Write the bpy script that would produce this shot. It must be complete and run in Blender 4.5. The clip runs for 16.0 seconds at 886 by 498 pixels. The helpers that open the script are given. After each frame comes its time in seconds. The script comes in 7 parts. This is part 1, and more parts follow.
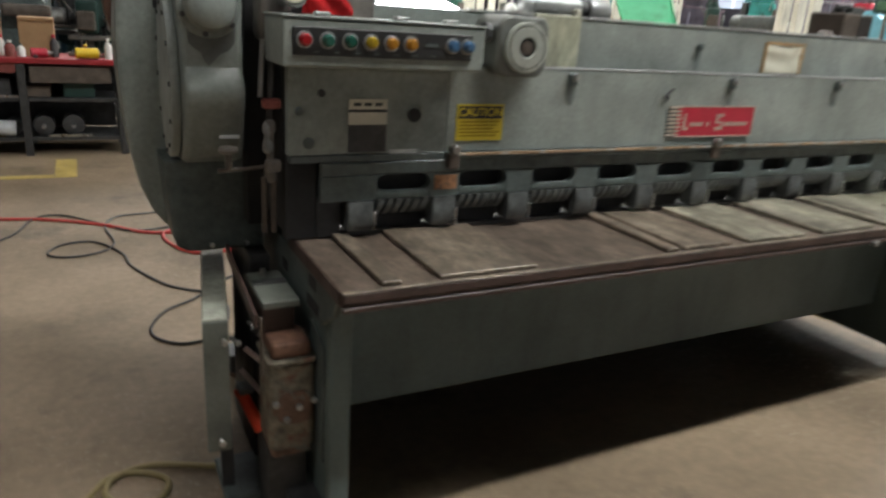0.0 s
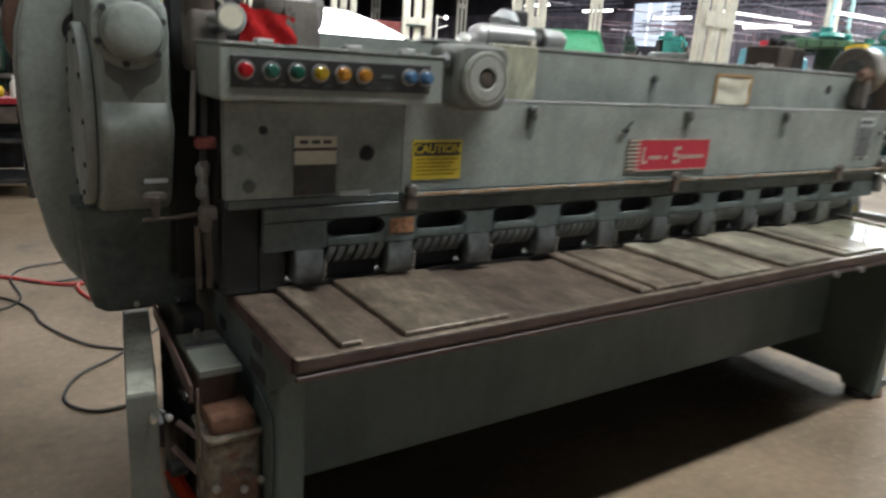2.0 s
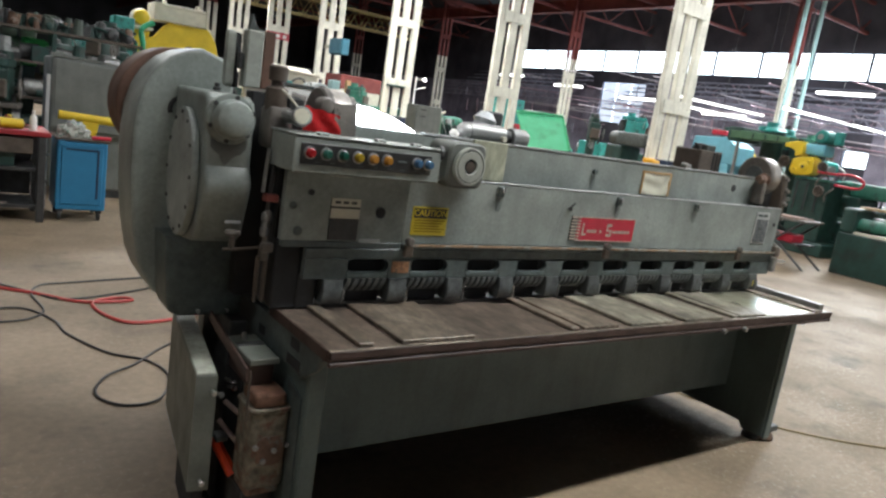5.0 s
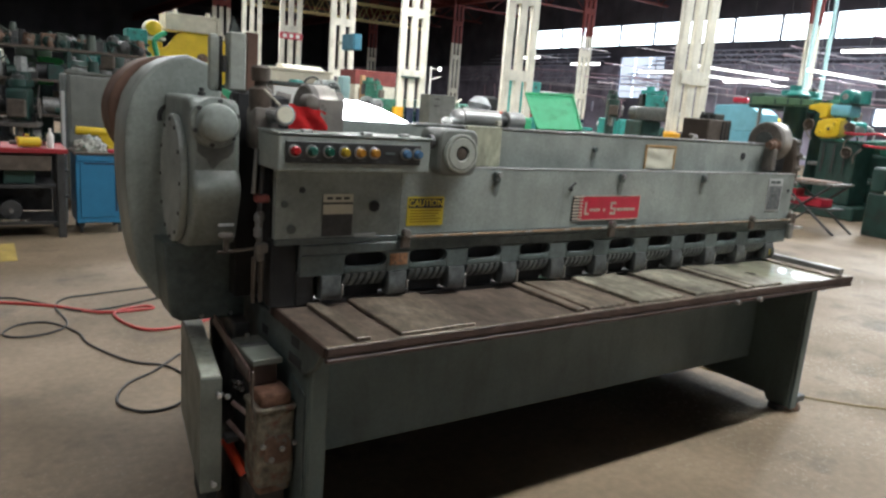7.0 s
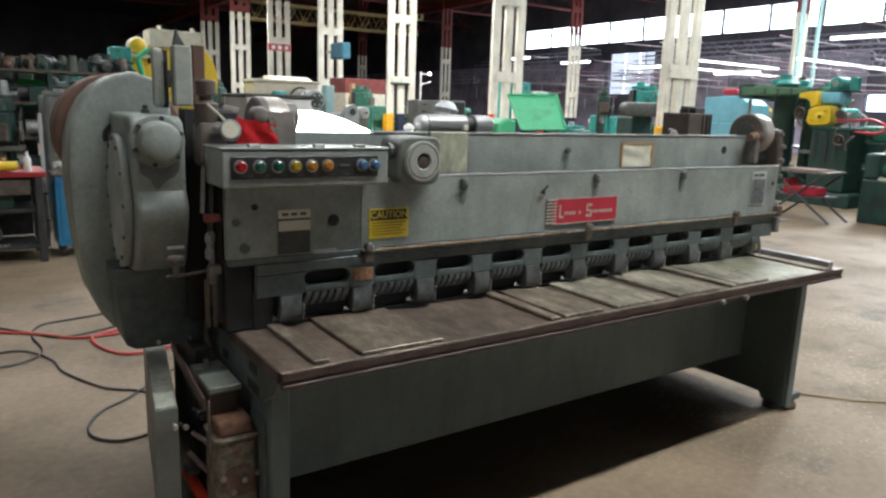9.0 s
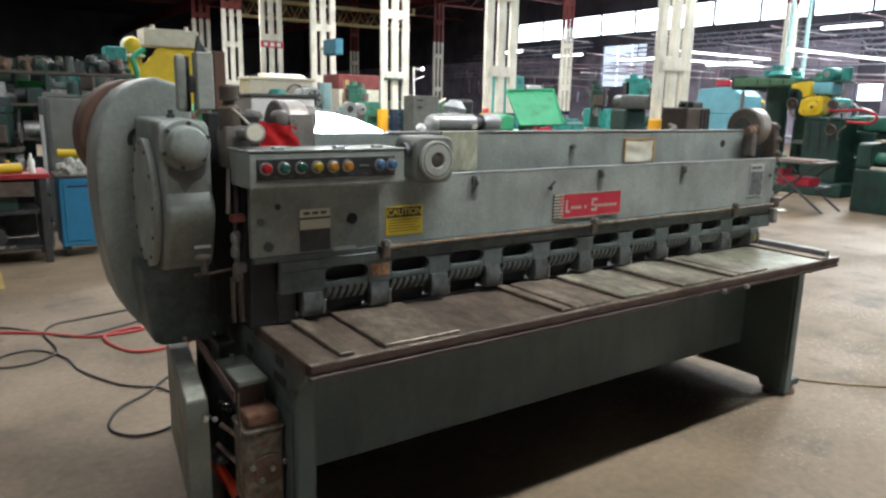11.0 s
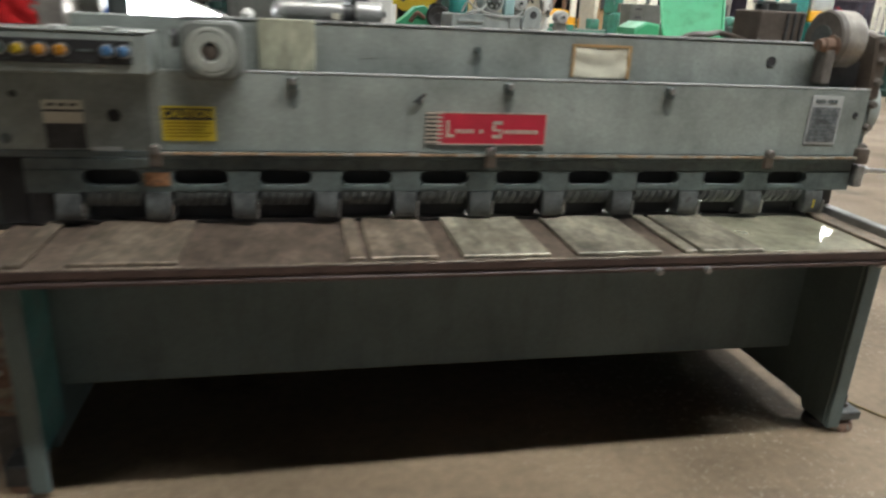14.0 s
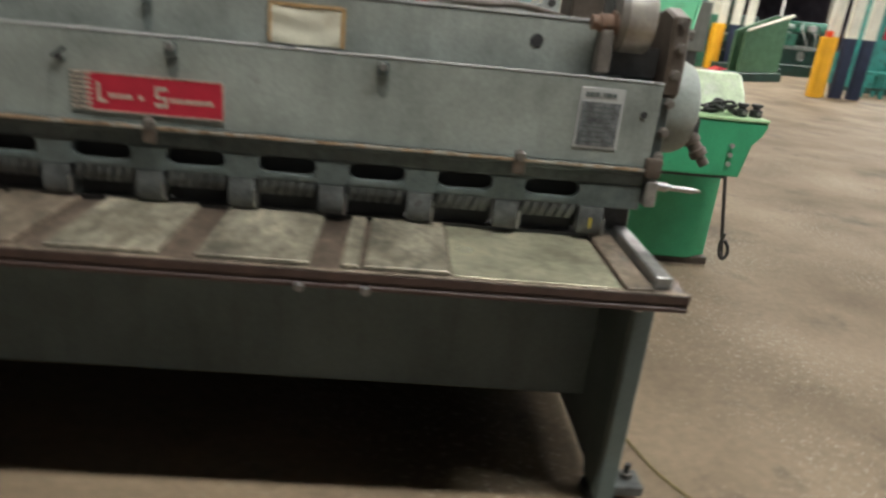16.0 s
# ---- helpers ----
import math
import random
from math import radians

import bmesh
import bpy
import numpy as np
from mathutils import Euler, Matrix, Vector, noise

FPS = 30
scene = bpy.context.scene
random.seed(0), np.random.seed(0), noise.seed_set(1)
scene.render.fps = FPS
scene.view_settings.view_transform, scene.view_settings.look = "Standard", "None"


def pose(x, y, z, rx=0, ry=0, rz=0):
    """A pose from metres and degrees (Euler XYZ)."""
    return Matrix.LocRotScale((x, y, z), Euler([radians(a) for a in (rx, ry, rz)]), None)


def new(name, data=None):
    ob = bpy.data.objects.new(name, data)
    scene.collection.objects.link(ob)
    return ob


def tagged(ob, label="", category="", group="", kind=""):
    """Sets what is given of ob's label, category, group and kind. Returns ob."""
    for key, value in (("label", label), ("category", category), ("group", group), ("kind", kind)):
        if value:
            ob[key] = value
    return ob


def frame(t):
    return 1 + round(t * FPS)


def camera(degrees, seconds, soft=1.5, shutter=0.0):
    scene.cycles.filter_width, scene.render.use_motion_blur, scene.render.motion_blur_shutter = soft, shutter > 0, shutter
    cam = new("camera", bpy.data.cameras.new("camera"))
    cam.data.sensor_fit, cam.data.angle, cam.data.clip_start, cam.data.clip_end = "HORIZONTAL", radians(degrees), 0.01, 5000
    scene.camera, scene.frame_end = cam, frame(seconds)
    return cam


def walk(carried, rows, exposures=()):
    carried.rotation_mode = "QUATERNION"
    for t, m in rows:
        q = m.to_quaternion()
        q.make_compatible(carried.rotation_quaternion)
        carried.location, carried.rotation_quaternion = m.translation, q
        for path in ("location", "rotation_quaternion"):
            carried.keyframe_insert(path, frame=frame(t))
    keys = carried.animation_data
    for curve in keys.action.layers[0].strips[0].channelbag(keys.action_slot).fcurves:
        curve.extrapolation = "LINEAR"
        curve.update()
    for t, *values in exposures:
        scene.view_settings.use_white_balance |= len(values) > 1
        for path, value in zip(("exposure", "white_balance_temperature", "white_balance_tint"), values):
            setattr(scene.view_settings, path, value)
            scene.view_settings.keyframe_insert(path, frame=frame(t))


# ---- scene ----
cam = camera(65.1, 16.0, soft=2.5, shutter=1.0)
METRES, EYE, TURN = 5.2, 1.573, -27.8
ROWS = [
    (0.0, 0.0, 0.0, 0.0, 1.27, -18.67, -3.78),
    (0.5, -0.017, 0.0406, -0.0083, 1.87, -19.16, -1.65),
    (1.0, -0.0248, 0.0625, -0.0141, 1.18, -17.66, -2.73),
    (1.5, -0.0238, 0.0693, -0.0145, -1.48, -17.86, -2.92),
    (2.0, -0.0159, 0.039, -0.0054, -4.82, -15.42, -3.73),
    (2.5, -0.0051, -0.0119, 0.0105, -4.74, -15.15, -4.35),
    (3.0, -0.0179, -0.061, 0.0187, -5.28, -14.72, -4.83),
    (3.5, -0.0365, -0.0828, 0.0214, -5.78, -13.03, -6.76),
    (4.0, -0.0457, -0.0935, 0.02, -6.55, -10.95, -7.95),
    (4.5, -0.048, -0.0953, 0.0186, -7.16, -10.21, -8.42),
    (5.0, -0.0479, -0.096, 0.0173, -6.94, -10.65, -8.51),
    (7.5, -0.0152, -0.0922, 0.0205, -5.28, -11.96, -2.92),
    (8.0, -0.007, -0.0861, 0.0219, -5.46, -11.78, -1.88),
    (8.5, -0.0012, -0.0795, 0.0229, -5.41, -11.33, -1.77),
    (9.0, 0.0031, -0.0759, 0.0217, -5.8, -11.36, -1.9),
    (11.5, -0.0131, -0.1001, 0.0262, -6.34, -11.87, -0.93),
    (12.0, 0.0411, -0.0959, 0.0221, 0.69, -12.44, -2.27),
    (12.5, 0.0945, -0.0731, 0.021, 4.98, -15.37, -1.9),
    (13.0, 0.1608, -0.0256, 0.0187, 8.95, -17.94, -1.44),
    (13.5, 0.2332, 0.0034, 0.0164, 12.83, -18.46, -3.25),
    (14.0, 0.297, 0.048, 0.0174, 16.71, -19.29, -2.71),
    (14.5, 0.3483, 0.1014, 0.0187, 17.44, -19.34, -0.77),
    (15.0, 0.4209, 0.1374, 0.0166, 18.9, -18.6, -1.0),
    (15.5, 0.4696, 0.1713, 0.0178, 21.35, -19.11, -2.13),
    (16.0, 0.5133, 0.2206, 0.0129, 25.2, -20.57, -5.6),
]
EXPOSURES = [(0.0, 0.34, 6330, 10), (2.0, 0.29, 6170, 10), (4.0, 0.36, 6110, 10), (9.0, 0.36, 6090, 10), (11.5, 0.42, 6060, 10), (12.5, 0.37, 6180, 10), (14.5, 0.18, 6400, 10), (16.0, 0.02, 6570, 10)]
walk(cam, [(t, pose(0, 0, EYE, 0, 0, TURN) @ pose(METRES * x, METRES * y, METRES * z, 90 + pitch, roll, yaw)) for t, x, y, z, yaw, pitch, roll in ROWS], EXPOSURES)

# ---- helpers of this scene ----
ORIGIN = {}


def thing(name, label, category, base=(0, 0, 0), group="", kind=""):
    ob = new(name)
    ob.location = base
    ob.empty_display_size = 0.1
    ORIGIN[ob] = Vector(base)
    return tagged(ob, label, category, group, kind)


def mesh_of(name, bm, material, smooth=35.0):
    me = bpy.data.meshes.new(name)
    bm.normal_update()
    lim = radians(smooth)
    for e in bm.edges:
        e.smooth = len(e.link_faces) == 2 and e.calc_face_angle(3.0) < lim
        if e.smooth and e.calc_face_angle(0.0) > 0.2:
            # broad flat faces stay flat beside their narrow bevels
            a, b = (f.calc_area() for f in e.link_faces)
            e.smooth = max(a, b) < 8 * min(a, b)
    for f in bm.faces:
        f.smooth = True
    bm.to_mesh(me)
    bm.free()
    me.materials.append(material)
    return me


def part(name, bm, material, parent, label=""):
    """Links a bmesh in world metres as one mesh under a thing or a part."""
    o = ORIGIN[parent]
    bmesh.ops.translate(bm, vec=-o, verts=bm.verts)
    ob = new(name, mesh_of(name, bm, material))
    ob.parent = parent
    ORIGIN[ob] = o
    return tagged(ob, label)


def solo(name, bm, material, label, category, kind="", group=""):
    """A thing that is one mesh."""
    ob = new(name, mesh_of(name, bm, material))
    ORIGIN[ob] = Vector((0, 0, 0))
    return tagged(ob, label, category, group, kind)


def B():
    return bmesh.new()


def bx(x0, x1, y0, y1, z0, z1, bev=0.004, bm=None, m=None, seg=1):
    """Adds a box with bevelled edges."""
    bm = bm or B()
    r = bmesh.ops.create_cube(bm, size=1)
    vs = r["verts"]
    for v in vs:
        v.co = Vector(((x0 + x1) / 2 + v.co.x * (x1 - x0), (y0 + y1) / 2 + v.co.y * (y1 - y0), (z0 + z1) / 2 + v.co.z * (z1 - z0)))
    if bev > 0:
        es = list({e for v in vs for e in v.link_edges})
        g = bmesh.ops.bevel(bm, geom=es, offset=min(bev, 0.45 * min(x1 - x0, y1 - y0, z1 - z0)), segments=seg, affect="EDGES", profile=0.5)
        vs = list({v for f in g["faces"] for v in f.verts} | {v for v in vs if v.is_valid})
    if m is not None:
        bmesh.ops.transform(bm, matrix=m, verts=vs)
    return bm


def prism(pts, axis, a0, a1, bev=0.004, bm=None, seg=1):
    """Extrudes a closed outline along an axis: outline (y, z) for x, (x, z) for y, (x, y) for z."""
    bm = bm or B()

    def at(p, a):
        return {"x": (a, p[0], p[1]), "y": (p[0], a, p[1]), "z": (p[0], p[1], a)}[axis]

    lo = [bm.verts.new(at(p, a0)) for p in pts]
    hi = [bm.verts.new(at(p, a1)) for p in pts]
    fs = [bm.faces.new(lo), bm.faces.new(list(reversed(hi)))]
    n = len(pts)
    for i in range(n):
        fs.append(bm.faces.new((lo[i], hi[i], hi[(i + 1) % n], lo[(i + 1) % n])))
    bmesh.ops.recalc_face_normals(bm, faces=fs)
    if bev > 0:
        es = list({e for e in fs[0].edges} | {e for e in fs[1].edges})
        bmesh.ops.bevel(bm, geom=es, offset=bev, segments=seg, affect="EDGES", profile=0.5)
    return bm


def turn_to(d):
    return Vector(d).to_track_quat("Z", "Y").to_matrix().to_4x4()


def cyl(p0, p1, r0, r1=None, seg=20, bev=0.0, bm=None):
    bm = bm or B()
    p0, p1 = Vector(p0), Vector(p1)
    d = p1 - p0
    r1 = r0 if r1 is None else r1
    g = bmesh.ops.create_cone(bm, cap_ends=True, segments=seg, radius1=r0, radius2=r1, depth=d.length)
    bmesh.ops.transform(bm, matrix=Matrix.Translation((p0 + p1) / 2) @ turn_to(d), verts=g["verts"])
    if bev > 0:
        es = [e for e in {e for v in g["verts"] for e in v.link_edges} if any(len(f.verts) > 4 for f in e.link_faces)]
        bmesh.ops.bevel(bm, geom=es, offset=bev, segments=2, affect="EDGES", profile=0.5)
    return bm


def lathe(p, d, profile, seg=24, bm=None):
    """Turns a profile of (radius, height) round the axis d through p."""
    bm = bm or B()
    m = Matrix.Translation(p) @ turn_to(d)
    rings = []
    for r, h in profile:
        if r < 1e-6:
            rings.append([bm.verts.new(m @ Vector((0, 0, h)))])
        else:
            rings.append([bm.verts.new(m @ Vector((r * math.cos(2 * math.pi * k / seg), r * math.sin(2 * math.pi * k / seg), h))) for k in range(seg)])
    for a, b in zip(rings, rings[1:]):
        for k in range(seg):
            k2 = (k + 1) % seg
            vs = [a[k % len(a)], a[k2 % len(a)], b[k2 % len(b)], b[k % len(b)]]
            uniq = []
            for v in vs:
                if v not in uniq:
                    uniq.append(v)
            if len(uniq) > 2:
                bm.faces.new(uniq)
    for ring in (rings[0], rings[-1]):
        if len(ring) > 2:
            bm.faces.new(ring)
    bmesh.ops.recalc_face_normals(bm, faces=bm.faces)
    return bm


def smooth_line(pts, n=6):
    """A Catmull-Rom line through points."""
    P = [Vector(p) for p in pts]
    out = []
    for i in range(len(P) - 1):
        p0, p1, p2, p3 = P[max(i - 1, 0)], P[i], P[i + 1], P[min(i + 2, len(P) - 1)]
        for k in range(n):
            t = k / n
            out.append(0.5 * ((2 * p1) + (p2 - p0) * t + (2 * p0 - 5 * p1 + 4 * p2 - p3) * t * t + (3 * p1 - p0 - 3 * p2 + p3) * t ** 3))
    out.append(P[-1])
    return out


def tube(pts, r, seg=8, bm=None, n=6):
    bm = bm or B()
    L = smooth_line(pts, n) if n > 1 else [Vector(p) for p in pts]
    rings = []
    up = Vector((0.13, 0.21, 0.97)).normalized()
    for i, p in enumerate(L):
        d = (L[min(i + 1, len(L) - 1)] - L[max(i - 1, 0)]).normalized()
        a = d.cross(up)
        if a.length < 0.05:
            a = d.cross(Vector((1, 0, 0)))
        a.normalize()
        b = d.cross(a)
        rings.append([bm.verts.new(p + r * (a * math.cos(2 * math.pi * k / seg) + b * math.sin(2 * math.pi * k / seg))) for k in range(seg)])
    fs = []
    for a, b in zip(rings, rings[1:]):
        for k in range(seg):
            fs.append(bm.faces.new((a[k], a[(k + 1) % seg], b[(k + 1) % seg], b[k])))
    fs.append(bm.faces.new(rings[0]))
    fs.append(bm.faces.new(list(reversed(rings[-1]))))
    bmesh.ops.recalc_face_normals(bm, faces=fs)
    return bm


def round_rect(x0, x1, z0, z1, r, n=5):
    out = []
    for cx, cz, a in ((x1 - r, z1 - r, 0), (x0 + r, z1 - r, 90), (x0 + r, z0 + r, 180), (x1 - r, z0 + r, 270)):
        for k in range(n + 1):
            t = radians(a + 90 * k / n)
            out.append((cx + r * math.cos(t), cz + r * math.sin(t)))
    return out


def arc(cx, cz, r, a0, a1, n=10):
    return [(cx + r * math.cos(radians(a0 + (a1 - a0) * k / n)), cz + r * math.sin(radians(a0 + (a1 - a0) * k / n))) for k in range(n + 1)]


# ---- materials ----
def material(name, rgb, rough=0.5, metal=0.0, vary=0.25, scale=6.0, grain=60.0, bump=0.15, wear=None, wear_at=0.62, wear_scale=9.0, each=0.0, spec=0.5, stretch=(1, 1, 1), fleck=None, soft_wear=0.07, streak=0.0, scuff=None, speck=0.0):
    """A painted or bare surface: blotches, fine grain, worn patches of a second colour, and relief."""
    ma = bpy.data.materials.new(name)
    ma.use_nodes = True
    nt = ma.node_tree
    N, Lk = nt.nodes, nt.links
    p = N["Principled BSDF"]
    tc = N.new("ShaderNodeTexCoord")
    mp = N.new("ShaderNodeMapping")
    mp.inputs["Scale"].default_value = stretch
    geo = N.new("ShaderNodeNewGeometry")
    Lk.new(geo.outputs["Position"], mp.inputs["Vector"])

    def nz(s, detail, rgh=0.55):
        n = N.new("ShaderNodeTexNoise")
        n.inputs["Scale"].default_value, n.inputs["Detail"].default_value, n.inputs["Roughness"].default_value = s, detail, rgh
        Lk.new(mp.outputs[0], n.inputs["Vector"])
        return n

    def ramp(src, a, b, va, vb):
        r = N.new("ShaderNodeMapRange")
        r.inputs[1].default_value, r.inputs[2].default_value, r.inputs[3].default_value, r.inputs[4].default_value = a, b, va, vb
        Lk.new(src, r.inputs[0])
        return r.outputs[0]

    big, fine = nz(scale, 5), nz(grain, 3)
    f1 = ramp(big.outputs[0], 0.3, 0.7, 1 - vary, 1 + vary)
    f2 = ramp(fine.outputs[0], 0.3, 0.7, 1 - 0.4 * vary, 1 + 0.4 * vary)
    mul = N.new("ShaderNodeMath")
    mul.operation = "MULTIPLY"
    Lk.new(f1, mul.inputs[0])
    Lk.new(f2, mul.inputs[1])
    fac = mul.outputs[0]
    if each > 0:
        oi = N.new("ShaderNodeObjectInfo")
        m2 = N.new("ShaderNodeMath")
        m2.operation = "MULTIPLY"
        Lk.new(ramp(oi.outputs["Random"], 0, 1, 1 - each, 1 + each), m2.inputs[0])
        Lk.new(fac, m2.inputs[1])
        fac = m2.outputs[0]
    col = N.new("ShaderNodeVectorMath")
    col.operation = "SCALE"
    col.inputs[0].default_value = rgb
    Lk.new(fac, col.inputs["Scale"])
    out = col.outputs[0]
    if speck > 0:
        # close mottling of rust and grease
        sk = N.new("ShaderNodeVectorMath")
        sk.operation = "SCALE"
        Lk.new(out, sk.inputs[0])
        Lk.new(ramp(nz(26, 7, 0.72).outputs[0], 0.36, 0.64, 1.0 - speck, 1.0 + speck), sk.inputs["Scale"])
        out = sk.outputs[0]
    if streak > 0:
        # thin dirt runs down the upright faces
        m3 = N.new("ShaderNodeMapping")
        m3.inputs["Scale"].default_value = (11, 11, 1.6)
        Lk.new(geo.outputs["Position"], m3.inputs["Vector"])
        sn = N.new("ShaderNodeTexNoise")
        sn.inputs["Scale"].default_value, sn.inputs["Detail"].default_value = 1.0, 6
        Lk.new(m3.outputs[0], sn.inputs["Vector"])
        sv = N.new("ShaderNodeVectorMath")
        sv.operation = "SCALE"
        Lk.new(out, sv.inputs[0])
        Lk.new(ramp(sn.outputs[0], 0.5, 0.75, 1.0, 1.0 - streak), sv.inputs["Scale"])
        out = sv.outputs[0]
    rr = ramp(big.outputs[0], 0.3, 0.7, min(1, rough + 0.1), max(0.05, rough - 0.08))
    if wear:
        wn = nz(wear_scale, 8, 0.7)
        w = ramp(wn.outputs[0], wear_at, wear_at + soft_wear, 0, 1)
        mx = N.new("ShaderNodeMix")
        mx.data_type = "RGBA"
        Lk.new(w, mx.inputs[0])
        Lk.new(out, mx.inputs[6])
        mx.inputs[7].default_value = (*wear, 1)
        out = mx.outputs[2]
    if fleck:
        # scattered pale chips, dense in some patches only
        patch = ramp(nz(0.7, 4).outputs[0], 0.44, 0.64, 0, 1)
        chip = ramp(nz(34, 4, 0.75).outputs[0], 0.56, 0.62, 0, 0.9)
        # the walkway beside the machine is the most chipped
        ax = N.new("ShaderNodeSeparateXYZ")
        Lk.new(geo.outputs["Position"], ax.inputs[0])
        worn = N.new("ShaderNodeMath")
        worn.operation = "MULTIPLY"
        Lk.new(chip, worn.inputs[0])
        Lk.new(ramp(ax.outputs[0], 1.0, 4.0, 0.3, 1.0), worn.inputs[1])
        chip = worn.outputs[0]
        mm = N.new("ShaderNodeMath")
        mm.operation = "MULTIPLY"
        Lk.new(patch, mm.inputs[0])
        Lk.new(chip, mm.inputs[1])
        mx = N.new("ShaderNodeMix")
        mx.data_type = "RGBA"
        Lk.new(mm.outputs[0], mx.inputs[0])
        Lk.new(out, mx.inputs[6])
        mx.inputs[7].default_value = (*fleck, 1)
        out = mx.outputs[2]
    if scuff:
        # pale rubbed patches and thin slanted scratches
        m4 = N.new("ShaderNodeMapping")
        m4.inputs["Rotation"].default_value = (0, radians(35), 0)
        m4.inputs["Scale"].default_value = (60, 4, 3)
        Lk.new(geo.outputs["Position"], m4.inputs["Vector"])
        sc = N.new("ShaderNodeTexNoise")
        sc.inputs["Scale"].default_value, sc.inputs["Detail"].default_value = 1.0, 3
        Lk.new(m4.outputs[0], sc.inputs["Vector"])
        rub = ramp(nz(2.3, 5, 0.6).outputs[0], 0.50, 0.72, 0, 0.45)
        lines = ramp(sc.outputs[0], 0.68, 0.74, 0, 0.5)
        add = N.new("ShaderNodeMath")
        add.operation = "MULTIPLY_ADD"
        Lk.new(rub, add.inputs[0])
        Lk.new(lines, add.inputs[1])
        Lk.new(ramp(nz(2.3, 5, 0.6).outputs[0], 0.48, 0.75, 0, 0.38), add.inputs[2])
        mx = N.new("ShaderNodeMix")
        mx.data_type = "RGBA"
        Lk.new(add.outputs[0], mx.inputs[0])
        Lk.new(out, mx.inputs[6])
        mx.inputs[7].default_value = (*scuff, 1)
        out = mx.outputs[2]
    Lk.new(out, p.inputs["Base Color"])
    Lk.new(rr, p.inputs["Roughness"])
    p.inputs["Metallic"].default_value = metal
    p.inputs["Specular IOR Level"].default_value = spec
    if bump > 0:
        b = N.new("ShaderNodeBump")
        b.inputs["Strength"].default_value, b.inputs["Distance"].default_value = bump, 0.004
        Lk.new(fine.outputs[0], b.inputs["Height"])
        Lk.new(b.outputs[0], p.inputs["Normal"])
    return ma


def glow(name, rgb, strength):
    ma = bpy.data.materials.new(name)
    ma.use_nodes = True
    p = ma.node_tree.nodes["Principled BSDF"]
    p.inputs["Base Color"].default_value = (*rgb, 1)
    p.inputs["Emission Color"].default_value = (*rgb, 1)
    p.inputs["Emission Strength"].default_value = strength
    return ma


M = {}
M["paint"] = material("machine_paint", (0.258, 0.284, 0.260), 0.42, vary=0.28, scale=3.5, grain=70, bump=0.08, wear=(0.11, 0.105, 0.095), wear_at=0.64, wear_scale=6, soft_wear=0.12, streak=0.2, scuff=(0.315, 0.345, 0.315), speck=0.06)
# darker for dirt, and on the drive panel for the control box's shade
M["paint_mid"] = material("dirt_and_shade_paint", (0.202, 0.224, 0.205), 0.42, vary=0.3, scale=4.5, grain=60, bump=0.1, wear=(0.10, 0.098, 0.088), wear_at=0.60, wear_scale=5, soft_wear=0.16, streak=0.25, scuff=(0.30, 0.325, 0.30), speck=0.10)
M["paint_dark"] = material("machine_paint_dark", (0.080, 0.100, 0.095), 0.5, vary=0.25, scale=5, bump=0.08, wear=(0.05, 0.045, 0.04), wear_at=0.60, soft_wear=0.12, streak=0.2, scuff=(0.17, 0.18, 0.17), speck=0.25)
# machine paint darkened for the shade on apron, legs and side frames
M["paint_green"] = material("shaded_apron_paint", (0.101, 0.134, 0.128), 0.5, vary=0.2, scale=2.2, bump=0.05, streak=0.25, wear=(0.075, 0.085, 0.078), wear_at=0.6, wear_scale=3, soft_wear=0.25)
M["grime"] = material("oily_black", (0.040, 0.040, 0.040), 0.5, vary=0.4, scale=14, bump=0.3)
M["table"] = material("worn_table_steel", (0.138, 0.105, 0.081), 0.42, metal=0.3, vary=0.42, scale=6, grain=45, bump=0.12, wear=(0.068, 0.047, 0.034), wear_at=0.50, wear_scale=4, soft_wear=0.2, stretch=(1, 0.45, 1), speck=0.45)
M["plate"] = material("worn_plate_steel", (0.182, 0.146, 0.110), 0.45, metal=0.25, vary=0.5, scale=7, grain=60, bump=0.12, wear=(0.085, 0.058, 0.038), wear_at=0.51, wear_scale=4.5, soft_wear=0.2, each=0.14, stretch=(1, 0.5, 1), speck=0.45)
M["edge_brown"] = material("table_edge_brown", (0.058, 0.034, 0.028), 0.5, vary=0.3, scale=9, wear=(0.13, 0.085, 0.07), wear_at=0.64)
M["rust"] = material("rusty_casting", (0.16, 0.095, 0.065), 0.75, vary=0.35, scale=16, bump=0.4, wear=(0.15, 0.15, 0.13), wear_at=0.55, wear_scale=22)
M["rust_edge"] = material("rusty_edge", (0.30, 0.20, 0.12), 0.7, vary=0.4, scale=14, wear=(0.35, 0.33, 0.28), wear_at=0.5, wear_scale=12)
M["brown_paint"] = material("rust_brown_paint", (0.12, 0.065, 0.045), 0.6, vary=0.25, scale=6)
M["steel"] = material("bright_steel", (0.55, 0.55, 0.54), 0.28, metal=1.0, vary=0.15, scale=20, bump=0.05)
M["grey_steel"] = material("dull_steel", (0.30, 0.30, 0.29), 0.42, metal=0.7, vary=0.25, scale=14)
M["black"] = material("black_plastic", (0.02, 0.02, 0.02), 0.45, vary=0.15)
M["column"] = material("cream_column_paint", (0.70, 0.675, 0.575), 0.6, vary=0.16, scale=1.6, grain=20, bump=0.1, wear=(0.33, 0.28, 0.21), wear_at=0.66, wear_scale=2.2, soft_wear=0.05, streak=0.25)
M["white"] = material("white_paint", (0.72, 0.71, 0.67), 0.6, vary=0.12, scale=2.0, wear=(0.3, 0.27, 0.22), wear_at=0.70, wear_scale=3)
M["cream"] = material("pale_cream_paint", (0.55, 0.52, 0.42), 0.5, vary=0.12, scale=6)
